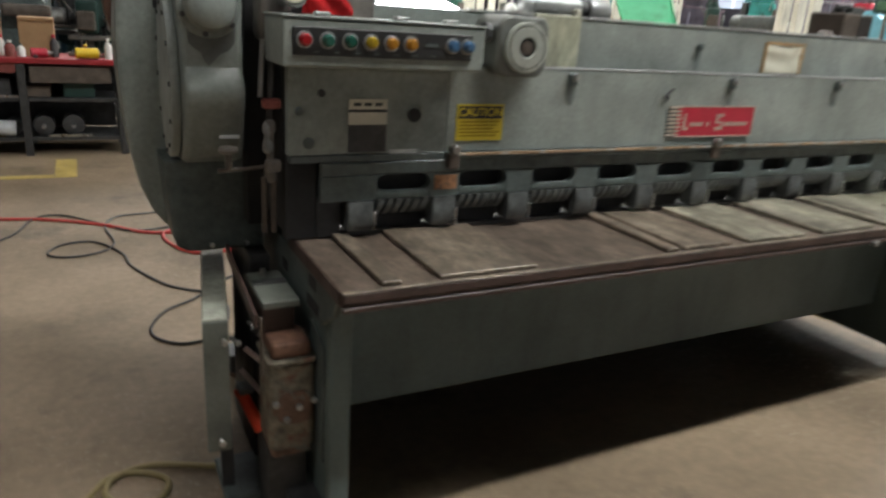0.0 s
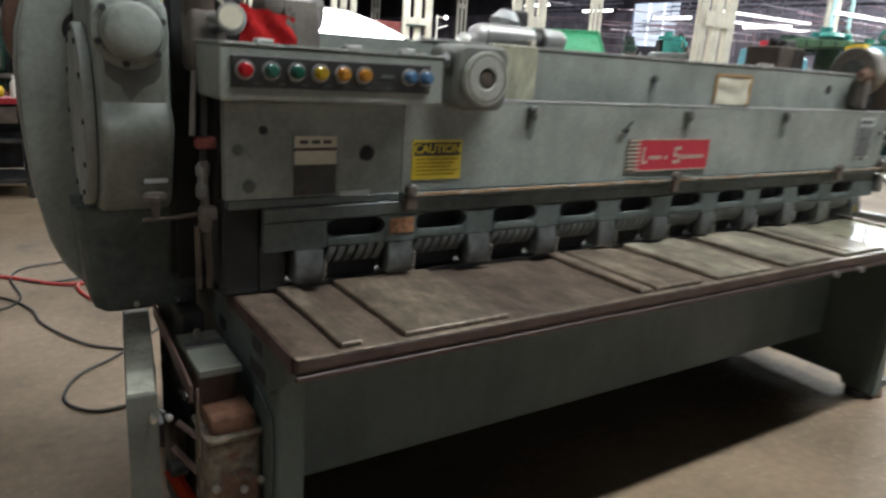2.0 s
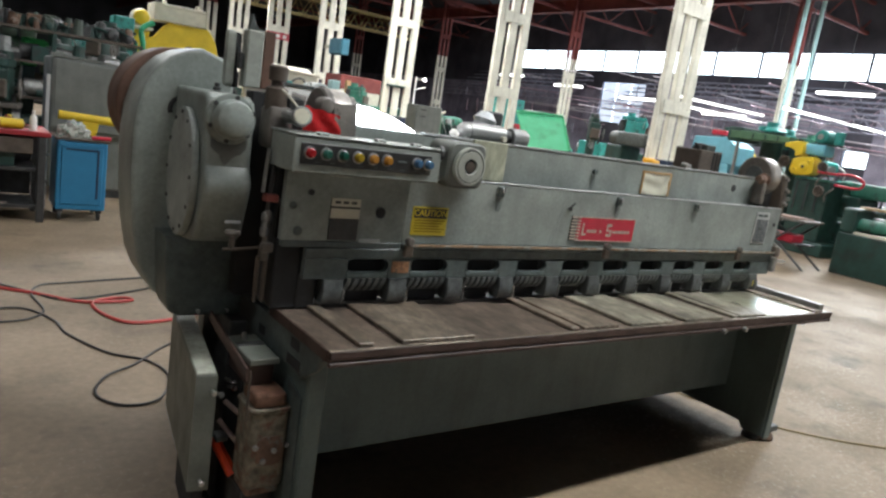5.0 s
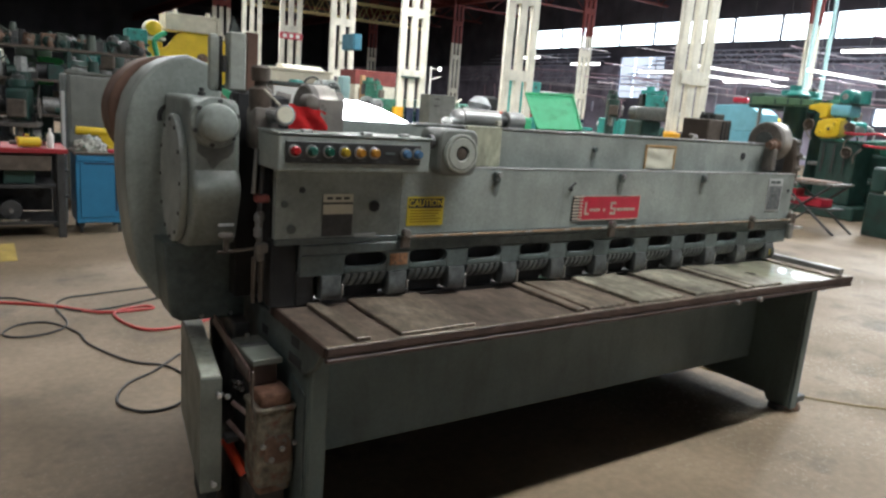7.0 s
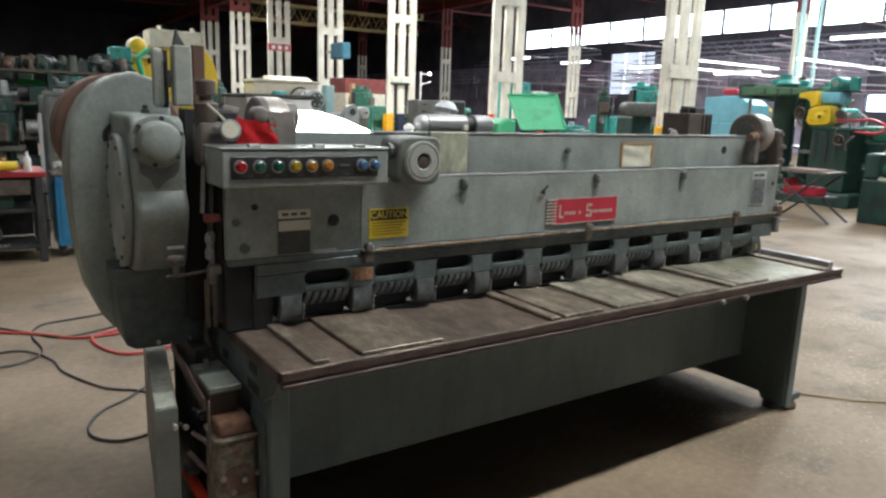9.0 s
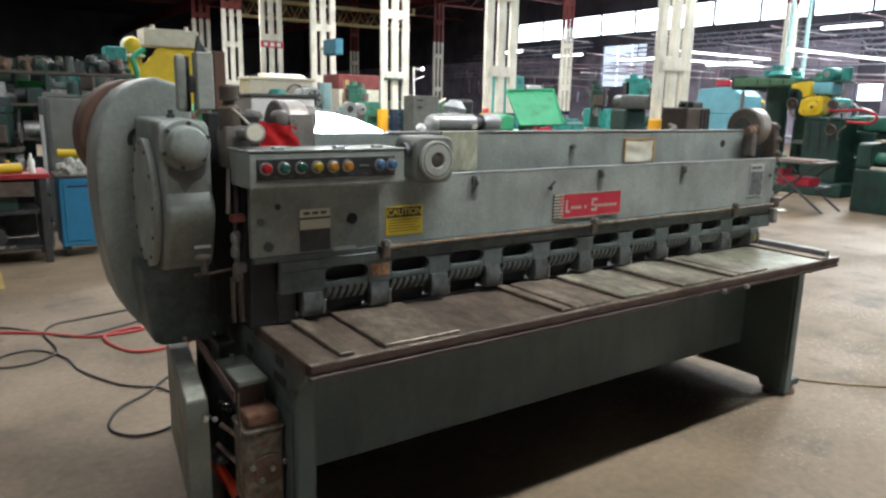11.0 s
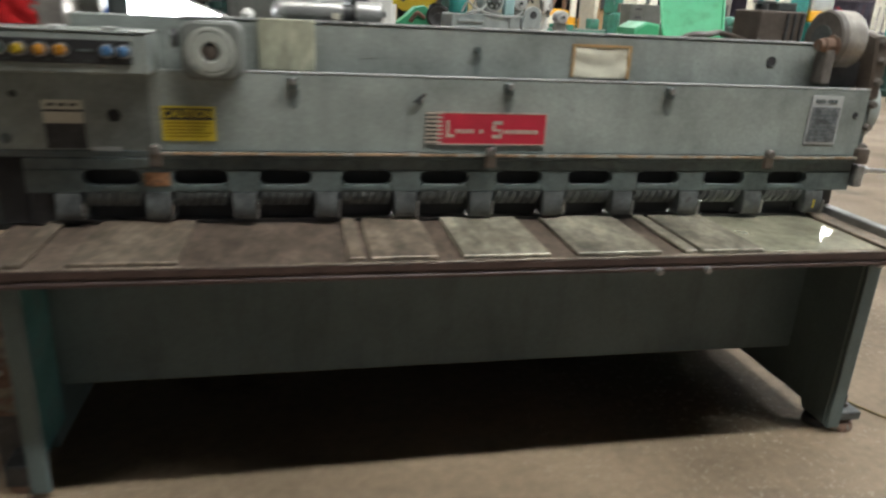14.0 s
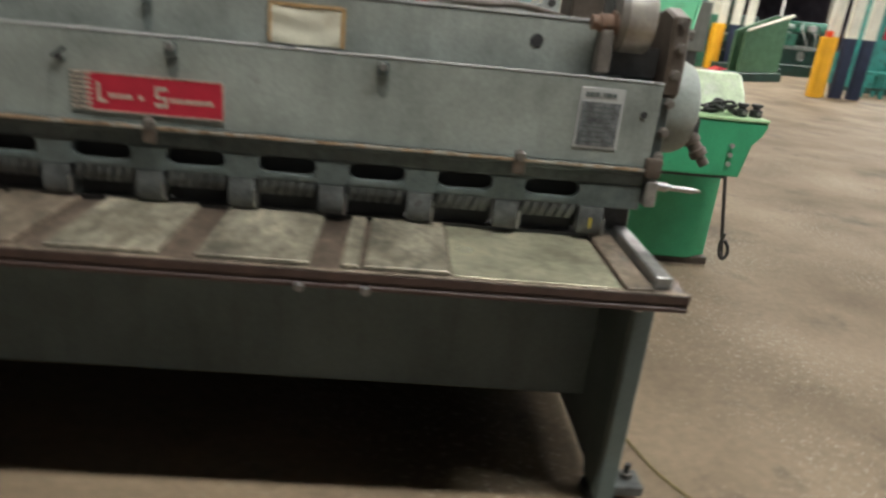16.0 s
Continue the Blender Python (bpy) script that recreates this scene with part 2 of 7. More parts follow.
M["pale_green"] = material("stained_filler_strip", (0.37, 0.375, 0.275), 0.6, vary=0.35, scale=16, wear=(0.26, 0.265, 0.19), wear_at=0.5, wear_scale=7, soft_wear=0.18, stretch=(1, 1, 0.45))
M["ivory"] = material("chalky_plate_enamel", (0.47, 0.40, 0.33), 0.5, vary=0.3, scale=40)
M["pump_grey"] = material("pale_bluish_machine_grey", (0.36, 0.395, 0.385), 0.5, vary=0.2, scale=7, wear=(0.2, 0.21, 0.2), wear_at=0.62, wear_scale=9, soft_wear=0.12)
M["red"] = material("red_enamel", (0.46, 0.022, 0.045), 0.4, vary=0.1, scale=9)
M["red_cloth"] = material("red_cloth", (0.55, 0.012, 0.015), 0.9, vary=0.2, scale=14, bump=0.4)
M["yellow"] = material("yellow_sign", (0.65, 0.50, 0.03), 0.5, vary=0.1, scale=20)
M["yellow_paint"] = material("yellow_machine_paint", (0.66, 0.46, 0.012), 0.5, vary=0.14, scale=3, wear=(0.2, 0.14, 0.03), wear_at=0.68)
M["post_yellow"] = material("orange_yellow_post_paint", (0.72, 0.36, 0.012), 0.5, vary=0.12, scale=3, wear=(0.3, 0.17, 0.03), wear_at=0.68)
M["paper"] = material("paper", (0.66, 0.63, 0.50), 0.8, vary=0.1, scale=10, wear=(0.45, 0.38, 0.26), wear_at=0.6, wear_scale=16, soft_wear=0.2)
M["orange_tape"] = material("orange_tape", (0.42, 0.26, 0.11), 0.6)
M["orange"] = material("orange_enamel", (0.62, 0.06, 0.02), 0.4, vary=0.1)
M["blue"] = material("blue_cart_paint", (0.03, 0.19, 0.36), 0.45, vary=0.1, scale=4)
M["dark_blue"] = material("dark_blue_paint", (0.012, 0.02, 0.05), 0.5, vary=0.15)
M["light_blue"] = material("light_blue_paint", (0.16, 0.42, 0.52), 0.5, vary=0.1)
M["green_bright"] = material("bright_green_paint", (0.085, 0.46, 0.22), 0.45, vary=0.1, scale=4, wear=(0.02, 0.026, 0.022), wear_at=0.68, wear_scale=5, soft_wear=0.16, streak=0.3)
M["green_pale"] = material("pale_worn_green", (0.40, 0.62, 0.34), 0.5, vary=0.15, scale=6)
M["green_vivid"] = material("vivid_green_paint", (0.04, 0.40, 0.08), 0.5, vary=0.1)
M["green"] = material("machine_green", (0.035, 0.15, 0.105), 0.5, vary=0.2, scale=4, wear=(0.02, 0.026, 0.022), wear_at=0.52, wear_scale=5, soft_wear=0.16, streak=0.3)
M["green_dark"] = material("dark_machine_green", (0.014, 0.045, 0.036), 0.5, vary=0.25, scale=4, wear=(0.02, 0.026, 0.022), wear_at=0.52, wear_scale=5, soft_wear=0.16, streak=0.3)
M["olive_green"] = material("dull_olive_green_paint", (0.07, 0.15, 0.08), 0.5, vary=0.2, scale=5, wear=(0.03, 0.05, 0.035), wear_at=0.6, wear_scale=6, soft_wear=0.15)
M["teal"] = material("teal_machine_paint", (0.03, 0.25, 0.22), 0.5, vary=0.15, scale=4, wear=(0.02, 0.026, 0.022), wear_at=0.52, wear_scale=5, soft_wear=0.16, streak=0.3)
M["beam_red"] = material("red_oxide_paint", (0.17, 0.035, 0.03), 0.7, vary=0.2, scale=2)
M["cable"] = material("black_cable", (0.03, 0.027, 0.025), 0.5, vary=0.1)
M["red_hose"] = material("red_hose", (0.46, 0.045, 0.04), 0.5, vary=0.1)
M["tan_cable"] = material("tan_cable", (0.23, 0.18, 0.08), 0.6, vary=0.1)
M["cardboard"] = material("cardboard", (0.36, 0.22, 0.11), 0.8, vary=0.12)
M["floor_yellow"] = material("floor_line_yellow", (0.45, 0.33, 0.09), 0.6, vary=0.2, scale=5, wear=(0.28, 0.22, 0.14), wear_at=0.58, wear_scale=6)
M["floor"] = material("stained_concrete", (0.212, 0.159, 0.107), 0.62, spec=0.20, vary=0.28, scale=0.9, grain=22, bump=0.16, wear=(0.108, 0.083, 0.058), wear_at=0.55, wear_scale=1.3, soft_wear=0.14, fleck=(0.46, 0.42, 0.34))
M["roof"] = material("dark_roof_deck", (0.05, 0.048, 0.052), 0.9, vary=0.3, scale=0.5, bump=0)
M["wall"] = material("dark_wall", (0.08, 0.078, 0.085), 0.8, vary=0.3, scale=0.4, bump=0)
M["sky"] = glow("window_daylight", (0.86, 0.95, 1.0), 5.2)
# glow of the unseen south band, weakened until the fill fits
M["fill_sky"] = glow("fill_window_glow", (0.86, 0.95, 1.0), 2.4)
# strong white for the glare behind the ram
M["lamp"] = glow("glare_white", (1.0, 1.0, 1.0), 30.0)
for nm, c in (("b_red", (0.42, 0.015, 0.02)), ("b_green", (0.03, 0.12, 0.09)), ("b_dgreen", (0.015, 0.09, 0.06)), ("b_yellow", (0.42, 0.29, 0.02)), ("b_orange", (0.48, 0.22, 0.03)), ("b_blue", (0.08, 0.18, 0.33))):
    M[nm] = material("button_" + nm, [0.72 * q for q in c], 0.16, vary=0.05, bump=0)
M["frosted"] = glow("frosted_pane", (0.72, 0.80, 0.92), 0.75)
M["mauve"] = material("pinkish_primer", (0.42, 0.30, 0.36), 0.6)
M["crane"] = material("pale_yellow_crane_paint", (0.45, 0.36, 0.16), 0.6)
M["wood"] = material("dry_timber", (0.36, 0.25, 0.14), 0.7, vary=0.2, scale=8, stretch=(1, 6, 1))
M["plastic_wrap"] = material("cloudy_plastic_sheet", (0.55, 0.57, 0.58), 0.35, vary=0.25, scale=5, bump=0.5)
M["white_wall"] = material("white_sheet_wall", (0.70, 0.72, 0.68), 0.7, vary=0.15, scale=2)
M["blue_wall"] = material("blue_sheet_wall", (0.018, 0.065, 0.20), 0.6, vary=0.15, scale=2)
M["brown_metal"] = material("brown_greasy_metal", (0.09, 0.07, 0.055), 0.5, vary=0.3, scale=10)
# smooth steel; pale base also holds part of the window reflection
M["polished"] = material("polished_table_steel", (0.48, 0.46, 0.33), 0.33, metal=0.45, vary=0.4, scale=6, grain=40, bump=0.04, wear=(0.22, 0.19, 0.14), wear_at=0.6, wear_scale=4)
pn = M["polished"].node_tree.nodes["Principled BSDF"]
pn.inputs["Coat Weight"].default_value, pn.inputs["Coat Roughness"].default_value = 1.0, 0.04
M["stain"] = material("oil_stain", (0.105, 0.112, 0.105), 0.35, vary=0.2, scale=20)
M["rust_cap"] = material("rust_cap", (0.19, 0.10, 0.065), 0.7, vary=0.4, scale=18, bump=0.3)
M["box_paint"] = material("olive_grey_paint", (0.125, 0.135, 0.115), 0.5, vary=0.2, scale=8, wear=(0.2, 0.2, 0.17), wear_at=0.66)
# far pipes and far wall: bluish window haze mixed into the colours
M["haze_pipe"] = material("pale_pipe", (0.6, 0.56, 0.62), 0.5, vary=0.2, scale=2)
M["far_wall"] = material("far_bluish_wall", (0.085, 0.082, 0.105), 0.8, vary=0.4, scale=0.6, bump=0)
# near-black for holes, slots and gaps: their shade put into the colour
M["gap_shade"] = material("shade_in_gaps", (0.027, 0.027, 0.028), 0.8, vary=0.2)
M["tin"] = material("galvanised_duct", (0.50, 0.50, 0.49), 0.42, metal=0.7, vary=0.12, scale=8)
M["tube_steel"] = material("dull_cylinder_steel", (0.37, 0.37, 0.355), 0.36, metal=0.65, vary=0.2, scale=9, stretch=(0.3, 1, 1))
M["light_grey"] = material("light_grey_paint", (0.42, 0.43, 0.42), 0.5, vary=0.14, scale=4)
# purlin steel lightened and blued for the haze
M["far_steel"] = material("hazed_far_steel", (0.26, 0.26, 0.33), 0.5, vary=0.3, scale=2, bump=0)
M["tooth"] = material("greasy_comb_paint", (0.078, 0.084, 0.080), 0.5, vary=0.35, scale=12, bump=0.12, wear=(0.045, 0.042, 0.038), wear_at=0.55, wear_scale=14, soft_wear=0.15)
M["drip"] = material("dark_drip_stain", (0.155, 0.178, 0.168), 0.45, vary=0.2, scale=14, bump=0)
M["etched"] = material("etched_plate_field", (0.135, 0.145, 0.15), 0.45, metal=0.2, vary=0.55, scale=38, grain=120, bump=0.1)
M["grime_grey"] = material("oily_grey_paint", (0.062, 0.070, 0.066), 0.45, vary=0.35, scale=14, bump=0.15)
M["casting"] = material("mottled_rusty_casting", (0.175, 0.155, 0.115), 0.7, vary=0.5, scale=22, bump=0.4, wear=(0.15, 0.075, 0.048), wear_at=0.50, wear_scale=17, soft_wear=0.12)
# worn box paint, lightened for the light on the flat top
M["worn_lit_top"] = material("worn_lit_paint", (0.34, 0.35, 0.29), 0.6, vary=0.25, scale=16, wear=(0.20, 0.20, 0.165), wear_at=0.6, wear_scale=12)
M["pinkish_steel"] = material("pinkish_primed_steel", (0.40, 0.30, 0.28), 0.5, vary=0.2, scale=20)
M["greasy"] = material("greasy_grey_brown", (0.135, 0.12, 0.105), 0.45, vary=0.3, scale=12, wear=(0.07, 0.055, 0.045), wear_at=0.6, wear_scale=10)
M["foot_paint"] = material("worn_foot_paint", (0.080, 0.086, 0.084), 0.5, vary=0.3, scale=14, wear=(0.055, 0.05, 0.045), wear_at=0.58, wear_scale=12, speck=0.35)
M["leg_teal"] = material("teal_leg_face", (0.085, 0.215, 0.205), 0.5, vary=0.3, scale=5, wear=(0.09, 0.12, 0.115), wear_at=0.52, wear_scale=5, soft_wear=0.2)
M["rust_tag"] = material("rusty_orange_tag", (0.27, 0.13, 0.06), 0.7, vary=0.5, scale=30, bump=0.2, wear=(0.14, 0.09, 0.06), wear_at=0.52, wear_scale=26)
# pale lavender stands in for window haze on the lower far wall
M["far_low"] = material("haze_toned_cladding", (0.30, 0.275, 0.35), 0.7, vary=0.45, scale=0.9, bump=0)
M["olive_light"] = material("pale_olive_grey_paint", (0.31, 0.325, 0.285), 0.5, vary=0.2, scale=9, wear=(0.16, 0.15, 0.12), wear_at=0.62)
M["plate_pale"] = material("pale_plate_steel", (0.274, 0.249, 0.190), 0.45, metal=0.25, vary=0.5, scale=7, grain=60, bump=0.12, wear=(0.085, 0.068, 0.045), wear_at=0.53, wear_scale=4.5, soft_wear=0.2, each=0.14, stretch=(1, 0.5, 1), speck=0.45)
M["rust_red"] = material("rusty_red_paint", (0.20, 0.05, 0.04), 0.6, vary=0.3, scale=20)
M["paint_pale"] = material("pale_machine_paint", (0.29, 0.315, 0.295), 0.45, vary=0.2, scale=8, wear=(0.15, 0.15, 0.135), wear_at=0.6, wear_scale=14)
M["tan_steel"] = material("tan_dull_steel", (0.36, 0.33, 0.29), 0.4, metal=0.4, vary=0.25, scale=14)
# pale hood; the whiter patches stand in for reflections
M["hood_pale"] = material("reflecting_pale_hood", (0.52, 0.62, 0.42), 0.4, vary=0.25, scale=9, wear=(0.66, 0.68, 0.60), wear_at=0.5, wear_scale=6, soft_wear=0.2)
M["green_mid"] = material("strong_green_paint", (0.04, 0.33, 0.155), 0.45, vary=0.15, scale=4, wear=(0.03, 0.12, 0.07), wear_at=0.64, wear_scale=6, soft_wear=0.12)
M["cab_grey"] = material("dull_cabinet_grey", (0.150, 0.158, 0.142), 0.5, vary=0.18, scale=5, wear=(0.09, 0.09, 0.08), wear_at=0.64, wear_scale=5, soft_wear=0.15, streak=0.2)
M["box_blue"] = material("dull_blue_box_paint", (0.035, 0.150, 0.215), 0.5, vary=0.15, scale=4)
M["cyan_pipe"] = material("pale_cyan_pipe_paint", (0.36, 0.55, 0.55), 0.5, vary=0.15, scale=3)
M["head_grey"] = material("dusty_green_grey_paint", (0.06, 0.075, 0.06), 0.6, vary=0.3, scale=7, wear=(0.04, 0.045, 0.038), wear_at=0.54, wear_scale=7, soft_wear=0.2)
M["rag_mix"] = material("white_and_green_cotton", (0.36, 0.36, 0.32), 0.9, vary=0.35, scale=20, bump=0.5, wear=(0.10, 0.26, 0.20), wear_at=0.55, wear_scale=14)
M["bench_red"] = material("worn_red_bench", (0.30, 0.02, 0.026), 0.5, vary=0.25, scale=6, wear=(0.08, 0.05, 0.045), wear_at=0.58, wear_scale=5)

# ---- light ----
world = bpy.data.worlds.new("world")
world.use_nodes = True
scene.world = world
sky = world.node_tree.nodes.new("ShaderNodeTexSky")
sky.sky_type, sky.sun_disc, sky.sun_elevation, sky.sun_rotation = "NISHITA", False, radians(40), radians(120)
world.node_tree.links.new(sky.outputs[0], world.node_tree.nodes["Background"].inputs[0])
world.node_tree.nodes["Background"].inputs[1].default_value = 0.1


def ceiling_light(x, y, z, lx, ly, watts, tint=(1.0, 0.98, 0.925)):
    t = thing("ceiling_light", "long white strip light hung under the dark roof", "ceiling light", (x, y, z), "strip lights of the hall")
    part("housing", bx(x - lx / 2, x + lx / 2, y - ly / 2, y + ly / 2, z + 0.02, z + 0.12, 0.01), M["white"], t)
    part("diffuser", bx(x - lx / 2 + 0.05, x + lx / 2 - 0.05, y - ly / 2 + 0.05, y + ly / 2 - 0.05, z, z + 0.018, 0.0), M["strip"], t, "glowing white diffuser")
    for s in (-0.4, 0.4):
        part("hanger", bx(x + s * lx - 0.01, x + s * lx + 0.01, y - 0.01, y + 0.01, z + 0.12, 10.5, 0), M["grey_steel"], t)
    la = bpy.data.lights.new("strip_lamp", "AREA")
    la.shape, la.size, la.size_y, la.energy, la.color = "RECTANGLE", lx, ly, watts, tint
    lo = new("strip_lamp", la)
    lo.matrix_world = pose(x, y, z - 0.03)
    return t


M["strip"] = glow("strip_diffuser", (1, 0.97, 0.92), 4.0)
for x, y, lx, ly, w in ((-4.5, -0.5, 5.0, 0.5, 110), (3.4, -0.5, 5.0, 0.3, 490), (-4.5, 7.5, 5.0, 0.5, 20), (4.5, 8.5, 5.0, 0.5, 165), (10.5, 8.5, 5.0, 0.5, 240),
                        (2.0, 20.0, 6.0, 0.6, 900), (10.0, 20.0, 6.0, 0.6, 1150), (20.5, 8.0, 6.0, 0.6, 1300), (20.5, 24.0, 6.0, 0.6, 1700), (8.0, 38.0, 8.0, 0.6, 1200)):
    ceiling_light(x, y, 8.55, lx, ly, w)
# unseen strips: cool tint stands in for window daylight, far one is added fill
for x, y, lx, ly, w in ((7.4, -0.5, 3.0, 0.3, 365), (25.0, 10.0, 6.0, 0.6, 1500)):
    ceiling_light(x, y, 8.55, lx, ly, w, (0.93, 0.98, 0.97))

# ---- structure ----
X0, X1, Y0, Y1, ZC = -14.0, 56.0, -34.0, 84.0, 10.5
solo("floor", bx(X0, X1, Y0, Y1, -0.3, 0.0, 0), M["floor"], "worn brownish concrete factory floor with stains", "floor", "structure")
solo("ceiling", bx(X0, X1, Y0, Y1, ZC, ZC + 0.3, 0), M["roof"], "dark roof deck of the hall", "ceiling", "structure")
solo("wall_west", bx(X0 - 0.3, X0, Y0, Y1, -0.3, ZC + 0.3, 0), M["wall"], "dark hall wall", "wall", "structure")
# unseen south wall; its window band is added as fill for upright faces
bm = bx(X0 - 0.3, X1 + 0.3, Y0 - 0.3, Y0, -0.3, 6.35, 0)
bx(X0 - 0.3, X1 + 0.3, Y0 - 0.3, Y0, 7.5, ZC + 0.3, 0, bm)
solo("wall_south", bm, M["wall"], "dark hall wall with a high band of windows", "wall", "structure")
fill_win = thing("unseen_fill_window", "long high band of bright daylight windows", "window", (21.0, Y0, 6.35), kind="structure")
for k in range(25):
    part("mullion", bx(X0 + 2.9 * k - 0.05, X0 + 2.9 * k + 0.05, Y0 - 0.2, Y0 - 0.05, 6.35, 7.5, 0), M["wall"], fill_win)
# glowing sheet behind the added band, the source of the fill
solo("backdrop", bx(X0 - 0.3, X1 + 0.3, Y0 - 0.75, Y0 - 0.7, -0.3, ZC, 0), M["fill_sky"], "bright daylight outside the windows", "sky", "structure")
solo("wall_north", bx(X0 - 0.3, X1 + 0.3, Y1, Y1 + 0.3, -0.3, ZC + 0.3, 0), M["wall"], "dark hall wall", "wall", "structure")
# the window wall: s runs along it, its outside is +y of its own axes
WALL = pose(36.0, 43.0, 0, 0, 0, -90)
S0, S1, WB, WT = -41.0, 55.0, 6.5, 7.8


def wbox(s0, s1, y0, y1, z0, z1, bm=None, bev=0.0):
    return bx(s0, s1, y0, y1, z0, z1, bev, bm, WALL)


bm = wbox(S0, S1, 0, 0.3, WT, ZC)
wbox(S0, 0, 0, 0.3, WB, WT, bm)
wbox(S0, S1, 0, 0.3, 5.72, WB, bm)
for a, b in ((S0, 9.2), (12.9, 25.95), (27.15, S1)):
    wbox(a, b, 0, 0.3, -0.3, 5.72, bm)
wbox(9.2, 12.9, 0, 0.3, -0.3, 3.05, bm)
wbox(25.95, 27.15, 0, 0.3, 3.15, 5.72, bm)
wbox(25.95, 27.15, 0, 0.3, -0.3, 2.3, bm)
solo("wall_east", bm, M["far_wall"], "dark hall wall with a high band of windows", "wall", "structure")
# sheet added over the lower wall to carry the haze colour
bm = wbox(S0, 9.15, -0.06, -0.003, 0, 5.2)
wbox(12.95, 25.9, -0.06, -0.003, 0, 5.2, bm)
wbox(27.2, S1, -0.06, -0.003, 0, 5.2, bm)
solo("wall_cladding", bm, M["far_low"], "lower far wall with pale bluish window haze in its colour", "wall", "structure")
solo("backdrop", wbox(S0, S1, 1.2, 1.25, -0.3, ZC), M["sky"], "bright daylight outside the windows", "sky", "structure")
win = thing("window_1", "long high band of bright daylight windows", "window", (36.0, 43.0, WB), kind="structure")
for k in range(19):
    s = 0.1 + 2.9 * k
    part("mullion", wbox(s - 0.05, s + 0.05, 0.05, 0.2, WB, WT), M["wall"], win)
part("rail", wbox(0, S1, 0.08, 0.15, WB + 0.80, WB + 0.84), M["wall"], win)
win2 = thing("window_2", "tall pale panel of frosted panes", "window", (36.0, 33.0, 3.05), kind="structure")
for k in range(3):
    part("pane", wbox(9.25 + 1.22 * k, 10.42 + 1.22 * k, 0.1, 0.12, 3.12, 5.7), M["frosted"], win2)
part("window_frame", wbox(9.2, 12.9, 0.13, 0.16, 3.05, 3.12), M["wall"], win2)
solo("door_1", wbox(25.95, 27.15, 0.24, 0.26, 3.05, 3.15), M["wall"], "raised dark roller door in the far wall", "door", "structure")

# pipes, conduits and far lamps along the window wall
random.seed(4)
bm, bm2, bm3 = B(), B(), B()
for r in range(7):
    # lattice purlins, one behind another
    y, z, h = -0.6 - 0.6 * r, 5.7 - 0.33 * r, random.uniform(0.22, 0.34)
    s, k = -3.0, 0
    while s < 36:
        d = random.uniform(0.16, 0.4)
        if random.random() < 0.75 and not 8.6 < s < 13.2:
            tube([WALL @ Vector((s, y, z + (h if k % 2 else 0))), WALL @ Vector((s + d, y, z + (0 if k % 2 else h) + random.uniform(-0.05, 0.05)))], random.uniform(0.01, 0.028), 4, (bm, bm3, bm3, bm2)[(k + r) % 4], 1)
        s += d
        k += 1
    for zz in (z, z + h):
        for a, b in ((-4, 8.8), (13.3, 36)):
            tube([WALL @ Vector((a, y, zz)), WALL @ Vector((b, y, zz))], 0.035, 4, bm3, 1)
for k in range(16):
    s, z, y = random.uniform(-2, 26), random.uniform(3.0, 4.9), -random.uniform(2.0, 5.0)
    L_ = random.uniform(4.0, 9.0)
    tube([WALL @ Vector((s, y, z)), WALL @ Vector((s + L_, y + 1.2, z - random.uniform(0.1, 0.5)))], random.uniform(0.025, 0.05), 4, bm if k % 3 else bm2, 1)
for k in range(34):
    # pale conduits running away under the low roof
    y, z = random.uniform(9.0, 29.0), random.uniform(3.1, 5.3)
    x = random.uniform(22.0, 31.0)
    tube([(x, y, z), (x + random.uniform(1.5, 4.5), y + random.uniform(-0.2, 0.2), z)], random.uniform(0.014, 0.034), 4, bm if k % 3 else bm2, 1)
for k in range(60):
    s, z, y = random.uniform(-2, 34), random.uniform(2.2, 4.4), -random.uniform(0.4, 4.0)
    tube([WALL @ Vector((s, y, z)), WALL @ Vector((s + random.uniform(-0.05, 0.05), y, z - random.uniform(0.3, 1.2)))], random.uniform(0.03, 0.07), 4, (bm2, bm3)[k % 2], 1)
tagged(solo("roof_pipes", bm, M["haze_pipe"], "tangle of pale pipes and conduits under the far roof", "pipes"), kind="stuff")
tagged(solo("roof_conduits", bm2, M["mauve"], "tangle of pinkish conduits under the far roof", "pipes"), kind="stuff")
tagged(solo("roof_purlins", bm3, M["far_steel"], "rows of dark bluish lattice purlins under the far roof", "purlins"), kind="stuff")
for k in range(5):
    s = 4.0 + 5.6 * k
    t = thing("far_lamp", "long glowing strip lamp hung low under the far roof", "lamp", tuple(WALL @ Vector((s, -5, 5.2))), "far strip lamps")
    part("tube", wbox(s + 0.2, s + 2.6, -5.08, -4.92, 5.2 - 0.45 * (k % 4), 5.31 - 0.45 * (k % 4)), M["strip"], t)
    part("hanger", wbox(s + 1.3, s + 1.33, -5.02, -4.99, 5.311 - 0.45 * (k % 4), ZC), M["wall"], t)

for y, z, x0, x1 in ((20.9, 3.9, 27.0, 35.4), (14.3, 3.9, 25.0, 35.4), (20.2, 4.2, 26.5, 33.5)):
    t = thing("far_lamp", "long glowing strip lamp hung low under the far roof", "lamp", (x0, y, z), "far strip lamps")
    part("tube", bx(x0, x1, y - 0.035, y + 0.035, z, z + 0.07, 0), M["strip"], t)
    for x in (x0 + 0.6, x1 - 0.6):
        part("hanger", bx(x - 0.015, x + 0.015, y - 0.015, y + 0.015, z + 0.071, ZC, 0), M["wall"], t)


